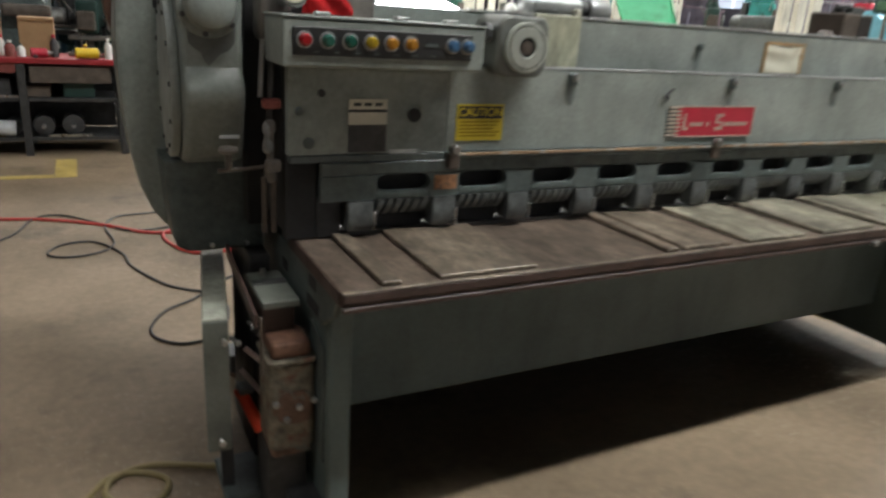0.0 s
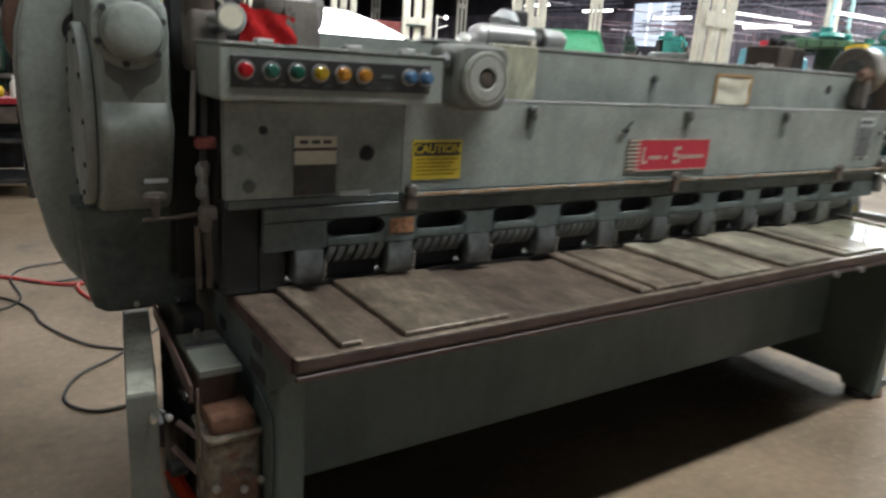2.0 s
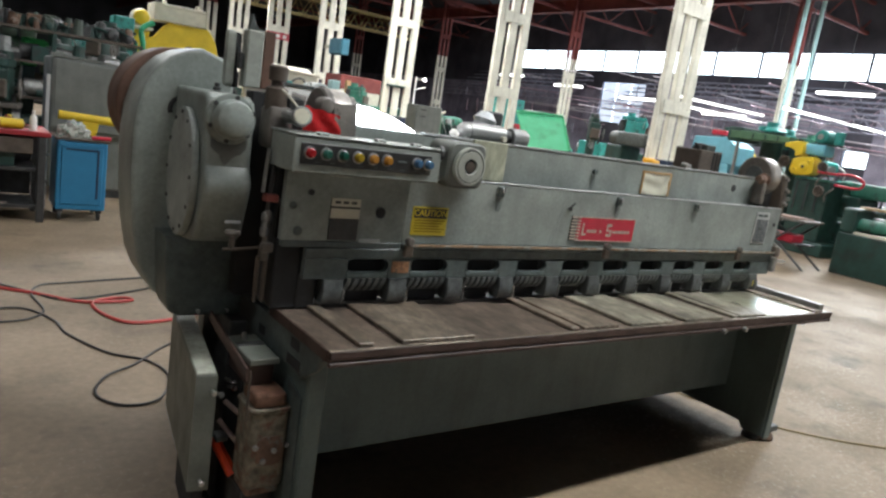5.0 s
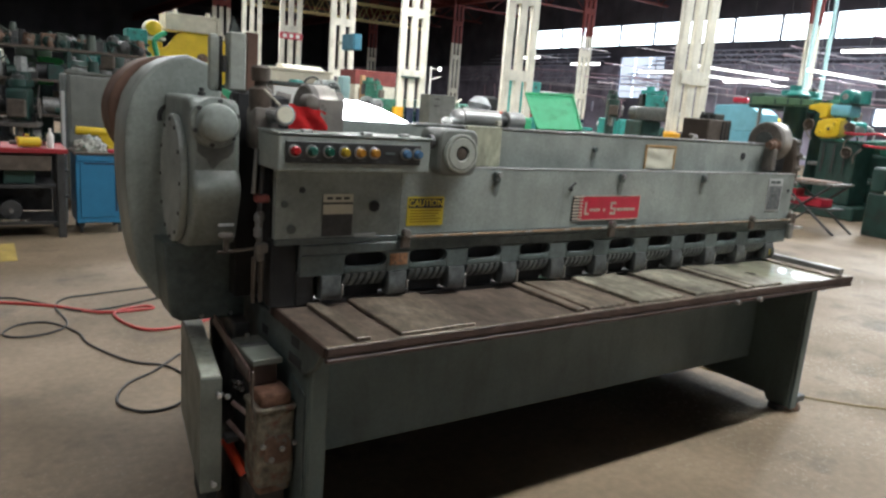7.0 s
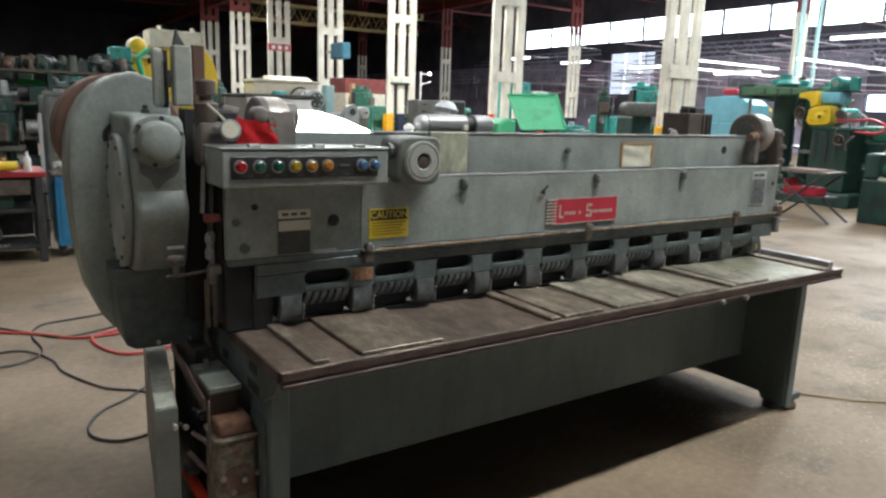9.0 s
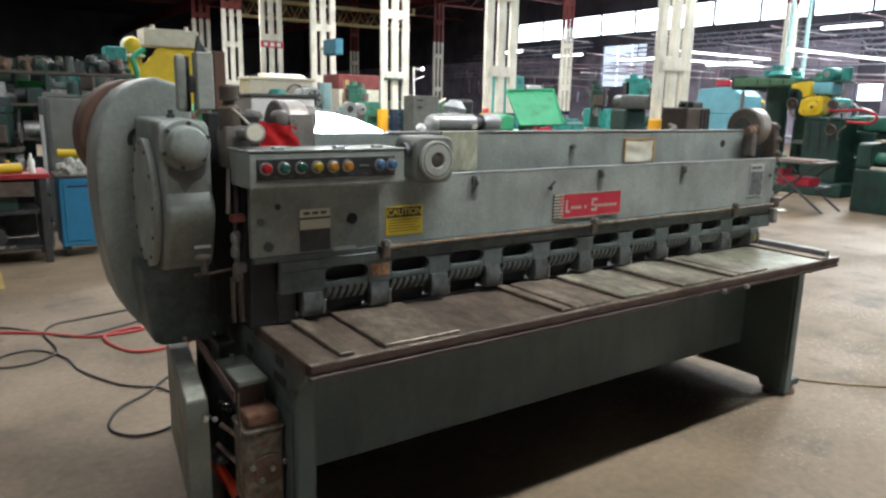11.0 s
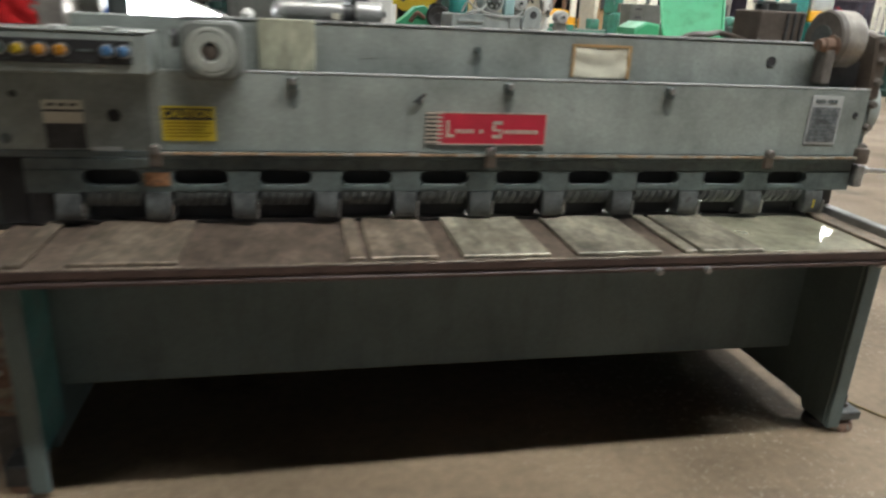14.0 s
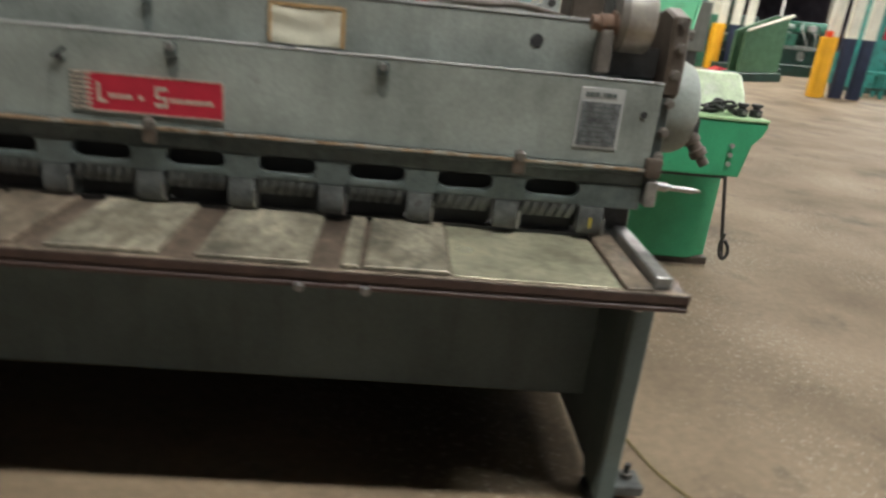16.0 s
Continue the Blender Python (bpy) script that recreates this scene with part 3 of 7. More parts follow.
def column(x, y, white_to, group, half=0.48, wide=0.14, deep=0.07, wrapped=(-1,)):
    """A laced steel column: three open uprights tied by batten plates, cream below and red above."""
    t = thing("column", "steel column of three uprights painted cream below and red above", "column", (x, y, 0), group)
    for s in (-1, 0, 1):
        xx = x + s * half
        for nm, z0, z1, ma in (("lower_upright", 0, white_to, M["column"]), ("upper_upright", white_to, ZC, M["beam_red"])):
            part(nm, prism(round_rect(xx - wide, xx + wide, y - deep, y + deep, 0.02, 2), "z", z0, z1, 0), ma, t)
        base, word = ("post_yellow", "yellow painted foot") if s in wrapped else ("dark_blue", "dark blue painted foot")
        part("foot", prism(round_rect(xx - wide - 0.015, xx + wide + 0.015, y - deep - 0.015, y + deep + 0.015, 0.03, 2), "z", 0, 1.47, 0.006), M[base], t, word)
    z = 2.75
    while z < ZC:
        ma = M["column"] if z < white_to else M["beam_red"]
        bm = bx(x - half, x + half, y - deep - 0.024, y - deep - 0.004, z - 0.16, z + 0.16, 0.004)
        bx(x - half, x + half, y + deep + 0.004, y + deep + 0.024, z - 0.16, z + 0.16, 0.004, bm)
        part("batten_plate", bm, ma, t)
        for q in (-half + 0.04, half - 0.04):
            part("rivet", cyl((x + q, y - deep - 0.0245, z), (x + q, y - deep - 0.045, z), 0.02, seg=6), ma, t)
        z += 2.3
    return t


for k in range(8):
    y = 4.15 + 6.58 * k
    t = column(13.92, y, 7.1, "row of columns by the machines", wrapped=(-1, 0, 1) if k == 4 else (-1,))
    part("guard_post", prism(round_rect(13.06, 13.36, y - 0.40, y - 0.10, 0.07, 3), "z", 0, 1.45, 0.02), M["post_yellow"], t, "yellow painted guard post")
    if k == 2:
        part("cap", bx(13.13, 13.28, y - 0.32, y - 0.18, 1.451, 1.60, 0.02), M["orange"], t, "orange cap")
    if k == 3:
        part("clamp", bx(13.38, 14.20, y - 0.20, y - 0.10, 2.58, 2.66, 0.01), M["green_dark"], t, "green bracket clamped across")
    if k == 5:
        part("red_band", bx(13.28, 14.56, y - 0.125, y - 0.0955, 4.5, 4.85, 0.004), M["red"], t, "red band")
        for x in (13.55, 13.92, 14.29):
            part("white_mark", bx(x - 0.10, x + 0.10, y - 0.135, y - 0.1255, 4.58, 4.76, 0.002), M["white"], t)
for k in range(5):
    y = 3.2 + 13.0 * k
    t = column(28.2, y, 6.0, "far row of columns", 0.33, 0.10, 0.06, ())
    if k == 1:
        for q in (-0.62, 0.62):
            part("downpipe", cyl((28.2 + q, y - 0.38, 0), (28.2 + q, y - 0.38, ZC), 0.09, seg=10), M["cyan_pipe"], t, "pale cyan downpipe")

# crane rails and roof girders
for x, z in ((14.0, 8.0), (28.2, 8.6)):
    t = thing("crane_girder", "long red oxide steel crane girder on the columns", "girder", (x, 20, z))
    part("lower_flange", bx(x - 0.2, x + 0.2, Y0, Y1, z, z + 0.04, 0), M["beam_red"], t)
    part("upper_flange", bx(x - 0.2, x + 0.2, Y0, Y1, z + 0.66, z + 0.7, 0), M["beam_red"], t)
    part("web", bx(x - 0.02, x + 0.02, Y0, Y1, z + 0.04, z + 0.66, 0), M["beam_red"], t)


def truss(y):
    t = thing("roof_truss", "dark red lattice steel roof truss", "truss", (0, y, 8.6), "roof trusses")
    part("bottom_chord", bx(X0, X1, y - 0.08, y + 0.08, 8.7, 8.84, 0), M["beam_red"], t)
    part("top_chord", bx(X0, X1, y - 0.08, y + 0.08, 10.1, 10.24, 0), M["beam_red"], t)
    bm = B()
    x = X0
    k = 0
    while x < X1 - 1:
        a, b = (8.8, 10.15) if k % 2 else (10.15, 8.8)
        tube([(x, y, a), (x + 1.7, y, b)], 0.05, 4, bm, 1)
        x += 1.7
        k += 1
    part("lacing", bm, M["beam_red"], t)


# yellow lattice crane bridge
cb = thing("crane_bridge", "pale yellow lattice crane bridge high across the hall", "crane", (21.0, 46.0, 7.2))
for yy in (45.6, 46.4):
    for z in (7.0, 8.1):
        part("chord", bx(14.03 if z > 8 else 14.5, 28.3 if z > 8 else 27.9, yy - 0.06, yy + 0.06, z, z + 0.12, 0), M["crane"], cb)
    part("end_hanger", bx(28.1, 28.3, yy - 0.06, yy + 0.06, 8.221, 8.60, 0), M["crane"], cb)
    part("end_hanger", bx(14.021, 14.2, yy - 0.06, yy + 0.06, 8.041, 8.1, 0), M["crane"], cb)
    for k in range(12):
        part("brace", tube([(14.5 + 1.12 * k, yy, 7.1), (15.06 + 1.12 * k, yy, 8.1), (15.62 + 1.12 * k, yy, 7.1)], 0.04, 4, None, 1), M["crane"], cb)

for k in range(8):
    truss(4.15 + 6.58 * k + 6.58)

# ---- the shear ----
shear = thing("power_shear", "large grey-green power squaring shear standing on the concrete floor", "shear", (2.1, 2.2, 0))


def sp(name, bm, ma, label="", parent=None):
    return part(name, bm, M[ma], parent or shear, label)


# side frames: uprights that sweep forward into the legs
def frame_outline():
    pts = [(2.95, 0.115), (2.95, 1.50), (2.10, 1.50), (2.06, 1.45), (2.06, 0.90), (2.04, 0.84), (1.72, 0.84), (1.70, 0.82), (1.70, 0.115), (1.90, 0.115), (1.92, 0.045), (2.74, 0.045), (2.76, 0.115)]
    return pts


sp("side_frame", prism(frame_outline(), "x", 0.552, 0.582, 0.004), "paint_green")
sp("side_frame", prism([(2.95, 0.05), (2.95, 1.50), (2.10, 1.50), (2.06, 1.45), (2.06, 0.90), (2.04, 0.84), (1.72, 0.84), (1.70, 0.82), (1.70, 0.035), (1.84, 0.035), (1.86, 0.075), (2.74, 0.075), (2.76, 0.05)], "x", 3.665, 3.725, 0.006), "paint_green")
# thin sheet gives the left leg's inner face a stronger teal
sp("inner_face", bx(0.5825, 0.585, 1.702, 1.992, 0.12, 0.835, 0.001), "leg_teal", "teal inner face")
sp("leg_flange", bx(0.552, 0.618, 1.680, 1.699, 0.02, 0.861, 0.006), "paint_green")
br = [(1.70, 0.735), (2.15, 0.742), (2.33, 0.78), (2.42, 0.861), (1.56, 0.861), (1.60, 0.80), (1.69, 0.745)]
tb = sp("table_bracket", prism(br, "x", 0.530, 0.551, 0.004), "paint_dark", "curved side bracket under the table end")
for y0, y1, z0, z1 in ((2.05, 2.11, 0.765, 0.80), (1.74, 1.81, 0.815, 0.85), (1.72, 1.83, 0.75, 0.785)):
    sp("bracket_notch", bx(0.5275, 0.5298, y0, y1, z0, z1, 0), "gap_shade", "", tb)
sp("leg_flange", bx(3.668, 3.730, 1.680, 1.699, 0.03, 0.861, 0.004), "paint_green")
for x, y in ((0.515, 1.715), (0.515, 2.78), (3.70, 2.78)):
    sp("foot_block", bx(x - 0.05, x + 0.05, y, y + 0.13, 0.03, 0.114 if x < 1 else 0.0495, 0.005), "grime")
    sp("foot_pad", cyl((x, y + 0.06, 0), (x, y + 0.06, 0.03), 0.06, seg=20, bev=0.006), "rust")
fbr = sp("foot_bracket", bx(3.731, 3.835, 1.69, 1.79, 0.055, 0.095, 0.004), "foot_paint", "flat grey foot bracket")
sp("foot_screw", cyl((3.785, 1.745, 0.0955), (3.785, 1.745, 0.150), 0.011, seg=8), "grime", "", fbr)
sp("foot_nut", cyl((3.785, 1.745, 0.0955), (3.785, 1.745, 0.115), 0.021, seg=6), "greasy", "", fbr)
sp("foot_pad", lathe((3.775, 1.745, 0.0), (0, 0, 1), [(0.062, 0), (0.064, 0.012), (0.058, 0.03), (0.045, 0.040), (0.045, 0.0545)], 22), "rust", "rusty levelling pad", fbr)
sp("foot_pad", cyl((3.69, 1.78, 0.0), (3.69, 1.78, 0.0345), 0.05, seg=18, bev=0.004), "grime")
sp("apron", bx(0.583, 3.664, 1.995, 2.02, 0.265, 0.861, 0.004), "paint_green", "plain grey-green front beam, darkened for shade under the table")
# unseen bed sheet and rear sheet are added to block light under the table
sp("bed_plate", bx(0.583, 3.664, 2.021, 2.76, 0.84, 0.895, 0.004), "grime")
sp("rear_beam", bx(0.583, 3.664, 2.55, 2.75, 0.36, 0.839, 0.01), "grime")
sp("rear_chute", prism([(2.76, 0.9), (2.80, 0.9), (3.24, 0.02), (3.19, 0.02)], "x", 0.584, 3.663, 0.002), "grime", "unseen dark sheet added to keep light from under the table")

# table
table = sp("table", bx(0.53, 3.747, 1.53, 2.02, 0.862, 0.900, 0.003), "table", "brown worn steel table top")
bm = bx(0.528, 3.750, 1.510, 1.529, 0.871, 0.9005, 0.004)
bx(0.528, 3.750, 1.517, 1.529, 0.863, 0.871, 0.0, bm)
bx(0.528, 3.750, 1.511, 1.529, 0.846, 0.863, 0.004, bm)
edge = sp("front_edge", bm, "edge_brown", "dark brown grooved front edge", table)
sp("edge_line", bx(0.528, 3.750, 1.5095, 1.5285, 0.9008, 0.9035, 0.001), "plate", "thin worn bright line", edge)
sp("end_edge", bx(0.524, 0.5285, 1.53, 2.02, 0.862, 0.9005, 0.001), "edge_brown", "", table)
for x0, x1 in ((0.640, 0.694), (0.806, 1.118), (1.617, 1.668), (1.690, 1.905), (1.985, 2.278), (2.375, 2.680), (2.766, 2.815), (2.832, 3.066)):
    # plates right of x 1.95 take the paler steel
    sp("table_plate", bx(x0, x1, 1.533, 1.955, 0.901, 0.915, 0.003), "plate" if x0 < 1.95 else "plate_pale", "", table)
sp("bare_patch", bx(3.075, 3.555, 1.533, 2.0, 0.9005, 0.904, 0.001), "polished", "polished bare steel end of the table", table)
sp("side_gauge", bx(3.565, 3.645, 1.518, 1.97, 0.901, 0.913, 0.003), "plate", "flat steel bar", table)
sp("side_gauge", bx(3.652, 3.702, 1.545, 2.03, 0.901, 0.940, 0.004), "grey_steel", "thick bare steel squaring bar", table)

# hold-down beam with slots and feet
PITCH, F0 = 0.2826, 0.720
hold = sp("hold_down_beam", bx(0.597, 3.70, 1.922, 1.95, 1.100, 1.14, 0.004), "paint_dark")
xs = [0.597] + [F0 + PITCH * (k + 0.5) + s * 0.0905 for k in range(10) for s in (-1, 1)] + [3.70]
for k in range(0, len(xs), 2):
    sp("beam_web", bx(xs[k], xs[k + 1], 1.922, 1.95, 1.022, 1.0995, 0.002), "paint_dark", "", hold)
for k in range(10):
    c = F0 + PITCH * (k + 0.5)
    for s in (-1, 1):
        q = [(c + s * 0.0905, 1.0995), (c + s * 0.0635, 1.0995)] + [(c + s * (0.0635 + 0.027 * math.sin(radians(a))), 1.0735 + 0.026 * math.cos(radians(a))) for a in (30, 60, 90, 120, 150)] + [(c + s * 0.0635, 1.0475), (c + s * 0.0905, 1.0475)]
        sp("slot_end", prism(q, "y", 1.9225, 1.9495, 0), "paint_dark", "", hold)
    bar = sp("finger_guard", bx(c - 0.0905, c + 0.0905, 1.9225, 1.948, 1.022, 1.0475, 0.005, seg=2), "paint_dark", "", hold)
    for j in range(6):
        xa = c - 0.0895 + j * 0.0300
        q = [(1.9235, 1.0215), (1.922, 1.008), (1.927, 0.990), (1.940, 0.972), (1.951, 0.968), (1.951, 1.0215)]
        tooth = prism(q, "x", xa, xa + 0.0225, 0.002)
        for v in tooth.verts:
            v.co.x += 0.30 * (v.co.z - 0.995)
        sp("finger", tooth, "tooth", "", bar)
    # dark sheet behind the slot stands for the shade inside
    sp("recess", bx(c - 0.094, c + 0.094, 1.985, 2.0, 0.905, 1.12, 0), "gap_shade", "", hold)
for k in range(11):
    c = F0 + PITCH * k
    pr = [(1.975, 1.021), (1.9185, 1.021), (1.912, 0.985), (1.912, 0.945), (1.920, 0.928), (1.975, 0.928)]
    f = sp("hold_down_foot", prism(pr, "x", c - 0.041, c + 0.041, 0.003), "foot_paint", "", hold)
    sp("foot_liner", bx(c + 0.0415, c + 0.0475, 1.909, 1.972, 0.929, 0.985, 0.001), "steel", "bright worn edge strip", f)
sp("chalk_mark", bx(F0 + 10 * PITCH - 0.004, F0 + 10 * PITCH + 0.002, 1.9085, 1.911, 0.95, 0.985, 0), "yellow", "thin yellow chalk mark", hold)
sp("beam_tag", bx(0.965, 1.045, 1.9185, 1.9215, 1.045, 1.092, 0.001), "rust_tag", "rusty orange tag on the hold-down beam", hold)
# near-black cheek and dark fillers black out gaps that showed lit background
sp("left_cheek", bx(0.50, 0.594, 1.955, 2.01, 0.905, 1.16, 0.004), "gap_shade")
sp("cheek_filler", bx(0.595, 0.666, 1.953, 1.98, 0.905, 1.029, 0.003), "grime")
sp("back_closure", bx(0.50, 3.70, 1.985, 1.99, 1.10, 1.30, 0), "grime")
# dark strip over the table back, standing for shade under the feet
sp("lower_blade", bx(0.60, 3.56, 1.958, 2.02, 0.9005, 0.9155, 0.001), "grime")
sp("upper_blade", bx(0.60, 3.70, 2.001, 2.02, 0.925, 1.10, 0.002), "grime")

# front cover with its ledge
cover = sp("front_cover", bx(1.0, 3.708, 1.93, 1.96, 1.1645, 1.428, 0.002), "paint", "smooth grey painted cover panel")
# cover end split off so its paint can hold the box's shade
sp("drive_panel", bx(0.50, 0.9990, 1.93, 1.96, 1.1645, 1.428, 0.002), "paint_mid", "dirty grey drive-side panel, darkened for shade under the control box", cover)
sp("cover_hem", bx(0.505, 0.999, 1.926, 1.955, 1.1415, 1.164, 0.003), "paint_dark")
sp("ledge", bx(1.0, 3.708, 1.905, 1.96, 1.141, 1.163, 0.004), "paint_dark")
sp("ledge_edge", bx(1.0, 3.708, 1.901, 1.904, 1.156, 1.166, 0.001), "rust_edge", "bare rusty edge strip")
sp("cover_lip", bx(1.20, 3.708, 1.928, 1.95, 1.4285, 1.433, 0.001), "light_grey")
for x in (1.459, 2.213, 2.837):
    b = sp("latch", bx(x - 0.018, x + 0.018, 1.916, 1.929, 1.375, 1.418, 0.004), "paint_dark", "", cover)
    sp("drip_stain", prism([(x - 0.017, 1.374), (x + 0.019, 1.374), (x + 0.018, 1.335), (x + 0.013, 1.318), (x + 0.004, 1.308), (x - 0.006, 1.314), (x - 0.014, 1.325), (x - 0.018, 1.345)], "y", 1.9287, 1.9297, 0), "drip", "dark drip stain below the latch", b)
    sp("latch_bolt", cyl((x, 1.916, 1.405), (x, 1.900, 1.405), 0.012, seg=10, bev=0.002), "grey_steel", "", b)
for x in (1.011, 2.15, 3.28):
    b = sp("hinge_block", bx(x - 0.02, x + 0.02, 1.880, 1.900, 1.118, 1.166, 0.005), "brown_metal", "", cover)
    sp("hinge_screw", lathe((x, 1.898, 1.178), (0, -1, 0), [(0.017, 0), (0.018, 0.006), (0.018, 0.022), (0.012, 0.027), (0, 0.028)], 12), "greasy", "", b)
for x, z, r in ((0.597, 1.341, 0.011), (0.888, 1.279, 0.021), (3.660, 1.330, 0.011)):
    sp("bolt_hole", cyl((x, 1.929, z), (x, 1.9265, z), r, seg=16), "gap_shade", "", cover)
h = sp("lift_handle", bx(-0.026, 0.026, -0.004, 0.004, -0.005, 0.005, 0.002, None, pose(1.890, 1.918, 1.358, 0, -38, 0)), "grime", "", cover)
sp("handle_stem", bx(1.886, 1.894, 1.914, 1.929, 1.335, 1.352, 0.002), "grime", "", h)

# signs on the cover
cau = sp("caution_sign", bx(1.032, 1.202, 1.926, 1.9295, 1.198, 1.313, 0.001), "yellow", "yellow and black caution sign", cover)
sp("sign_band", bx(1.038, 1.196, 1.9245, 1.9258, 1.268, 1.307, 0), "black", "", cau)


def text(name, words, x, y, z, size, ma, parent, wide=1.0):
    cu = bpy.data.curves.new(name, "FONT")
    cu.body, cu.size, cu.align_x, cu.align_y, cu.extrude, cu.offset = words, size, "CENTER", "CENTER", 0.0004, 0.0006
    ob = bpy.data.objects.new(name, cu)
    scene.collection.objects.link(ob)
    bpy.context.view_layer.update()
    me = bpy.data.meshes.new_from_object(ob.evaluated_get(bpy.context.evaluated_depsgraph_get()))
    bpy.data.objects.remove(ob)
    bm = B()
    bm.from_mesh(me)
    bmesh.ops.transform(bm, matrix=pose(x, y, z, 90) @ Matrix.Diagonal((wide, 1, 1, 1)), verts=bm.verts)
    return part(name, bm, M[ma], parent)


text("sign_word", "CAUTION", 1.117, 1.9238, 1.2875, 0.036, "yellow", cau, 0.98)
for k in range(5):
    z = 1.258 - 0.011 * k
    sp("sign_line", bx(1.045, 1.19 - 0.012 * (k % 3), 1.9250, 1.9258, z - 0.002, z + 0.002, 0), "b_yellow", "", cau)

brand = sp("brand_plate", bx(1.958, 2.363, 1.924, 1.9295, 1.196, 1.311, 0.001), "red", "red enamel maker's plate with pale border and bars", cover)
for z0, z1 in ((1.308, 1.312), (1.195, 1.199)):
    sp("plate_border", bx(1.957, 2.364, 1.9225, 1.9238, z0, z1, 0), "ivory", "", brand)
sp("plate_border", bx(2.360, 2.364, 1.9225, 1.9238, 1.199, 1.308, 0), "ivory", "", brand)
for k in range(8):
    z = 1.204 + 0.0146 * k
    sp("plate_stripe", bx(1.915, 1.975, 1.9225, 1.9285, z - 0.0035, z + 0.0035, 0), "ivory", "", brand)
sp("plate_stripe_back", bx(1.915, 1.957, 1.9286, 1.9295, 1.196, 1.311, 0), "grime", "", brand)
for a in ((1.990, 2.000, 1.222, 1.282), (2.0003, 2.018, 1.222, 1.232), (2.160, 2.196, 1.270, 1.282), (2.160, 2.170, 1.2535, 1.2695), (2.1605, 2.196, 1.2455, 1.253), (2.186, 2.196, 1.233, 1.245), (2.160, 2.196, 1.220, 1.2325)):
    sp("plate_block", bx(a[0], a[1], 1.9225, 1.9238, a[2], a[3], 0), "ivory", "", brand)
for x0, x1 in ((2.024, 2.036), (2.040, 2.049), (2.053, 2.062), (2.066, 2.076), (2.080, 2.090), (2.112, 2.124), (2.204, 2.213), (2.217, 2.224), (2.228, 2.240), (2.244, 2.251), (2.255, 2.266), (2.270, 2.281), (2.285, 2.297), (2.301, 2.312), (2.316, 2.330)):
    sp("plate_mark", bx(x0, x1, 1.9225, 1.9238, 1.237, 1.251, 0), "ivory", "", brand)

name_pl = sp("data_plate", bx(0.678, 0.797, 1.926, 1.9295, 1.170, 1.296, 0.001), "grime", "dark metal data plate", cover)
sp("data_label", bx(0.678, 0.797, 1.9245, 1.9258, 1.296, 1.326, 0), "cream", "", name_pl)
sp("data_label", bx(0.678, 0.797, 1.9245, 1.9258, 1.252, 1.288, 0), "cream", "", name_pl)
for k in range(3):
    sp("label_bar", bx(0.692 + 0.033 * k, 0.715 + 0.033 * k, 1.9236, 1.9244, 1.306, 1.316, 0), "grime", "", name_pl)
sp("small_tag", bx(0.81, 0.90, 1.927, 1.9295, 1.163, 1.176, 0), "light_grey", "", cover)
spec = sp("capacity_plate", bx(3.448, 3.590, 1.926, 1.9295, 1.212, 1.402, 0.001), "light_grey", "engraved grey metal capacity plate", cover)
sp("plate_field", bx(3.456, 3.582, 1.9245, 1.9258, 1.220, 1.358, 0), "etched", "", spec)
for k in range(8):
    z = 1.232 + 0.0155 * k
    sp("plate_line", bx(3.464, 3.574 - 0.014 * (k % 3), 1.9238, 1.9244, z, z + 0.003, 0), "paint_dark", "", spec)
for x0, x1 in ((3.466, 3.474), (3.478, 3.492), (3.496, 3.508), (3.520, 3.526), (3.530, 3.546), (3.550, 3.562)):
    sp("plate_mark", bx(x0, x1, 1.9236, 1.9258, 1.374, 1.388, 0), "paint_dark", "", spec)

# control box
box = sp("control_box", bx(0.453, 1.033, 1.790, 1.99, 1.422, 1.542, 0.006, seg=2), "paint", "grey steel push-button box")
sp("button_panel", bx(0.477, 0.99, 1.784, 1.7895, 1.452, 1.522, 0.002), "black", "", box)
sp("box_lid", bx(0.450, 1.036, 1.787, 1.995, 1.543, 1.549, 0.002), "paint", "", box)
for x in (0.56, 0.78, 0.93):
    sp("lid_clip", bx(x - 0.02, x + 0.02, 1.80, 1.83, 1.5495, 1.560, 0.003), "light_grey", "", box)
BTN = ((0.506, "b_red", "red"), (0.566, "b_green", "green"), (0.626, "b_dgreen", "dark green"), (0.684, "b_yellow", "yellow"), (0.742, "b_orange", "orange"), (0.798, "b_orange", "orange"), (0.925, "b_blue", "blue"), (0.972, "b_blue", "blue"))
for x, ma, word in BTN:
    b = sp("push_button", lathe((x, 1.784, 1.491), (0, -1, 0), [(0.0165, 0), (0.0165, 0.012), (0.014, 0.014), (0.014, 0.024), (0.011, 0.028), (0, 0.029)], 16), ma, word + " push button", box)
    sp("button_ring", lathe((x, 1.784, 1.491), (0, -1, 0), [(0.0215, 0), (0.0215, 0.007), (0.017, 0.008), (0.017, 0.0)], 16), "grey_steel", "", b)
sp("selector_slot", bx(0.845, 0.88, 1.781, 1.7838, 1.487, 1.494, 0), "paint_dark", "", box)
for k in range(9):
    x = 0.53 + 0.055 * k
    sp("legend", bx(x, x + 0.016, 1.7825, 1.7838, 1.460, 1.463, 0), "paint_dark", "", box)

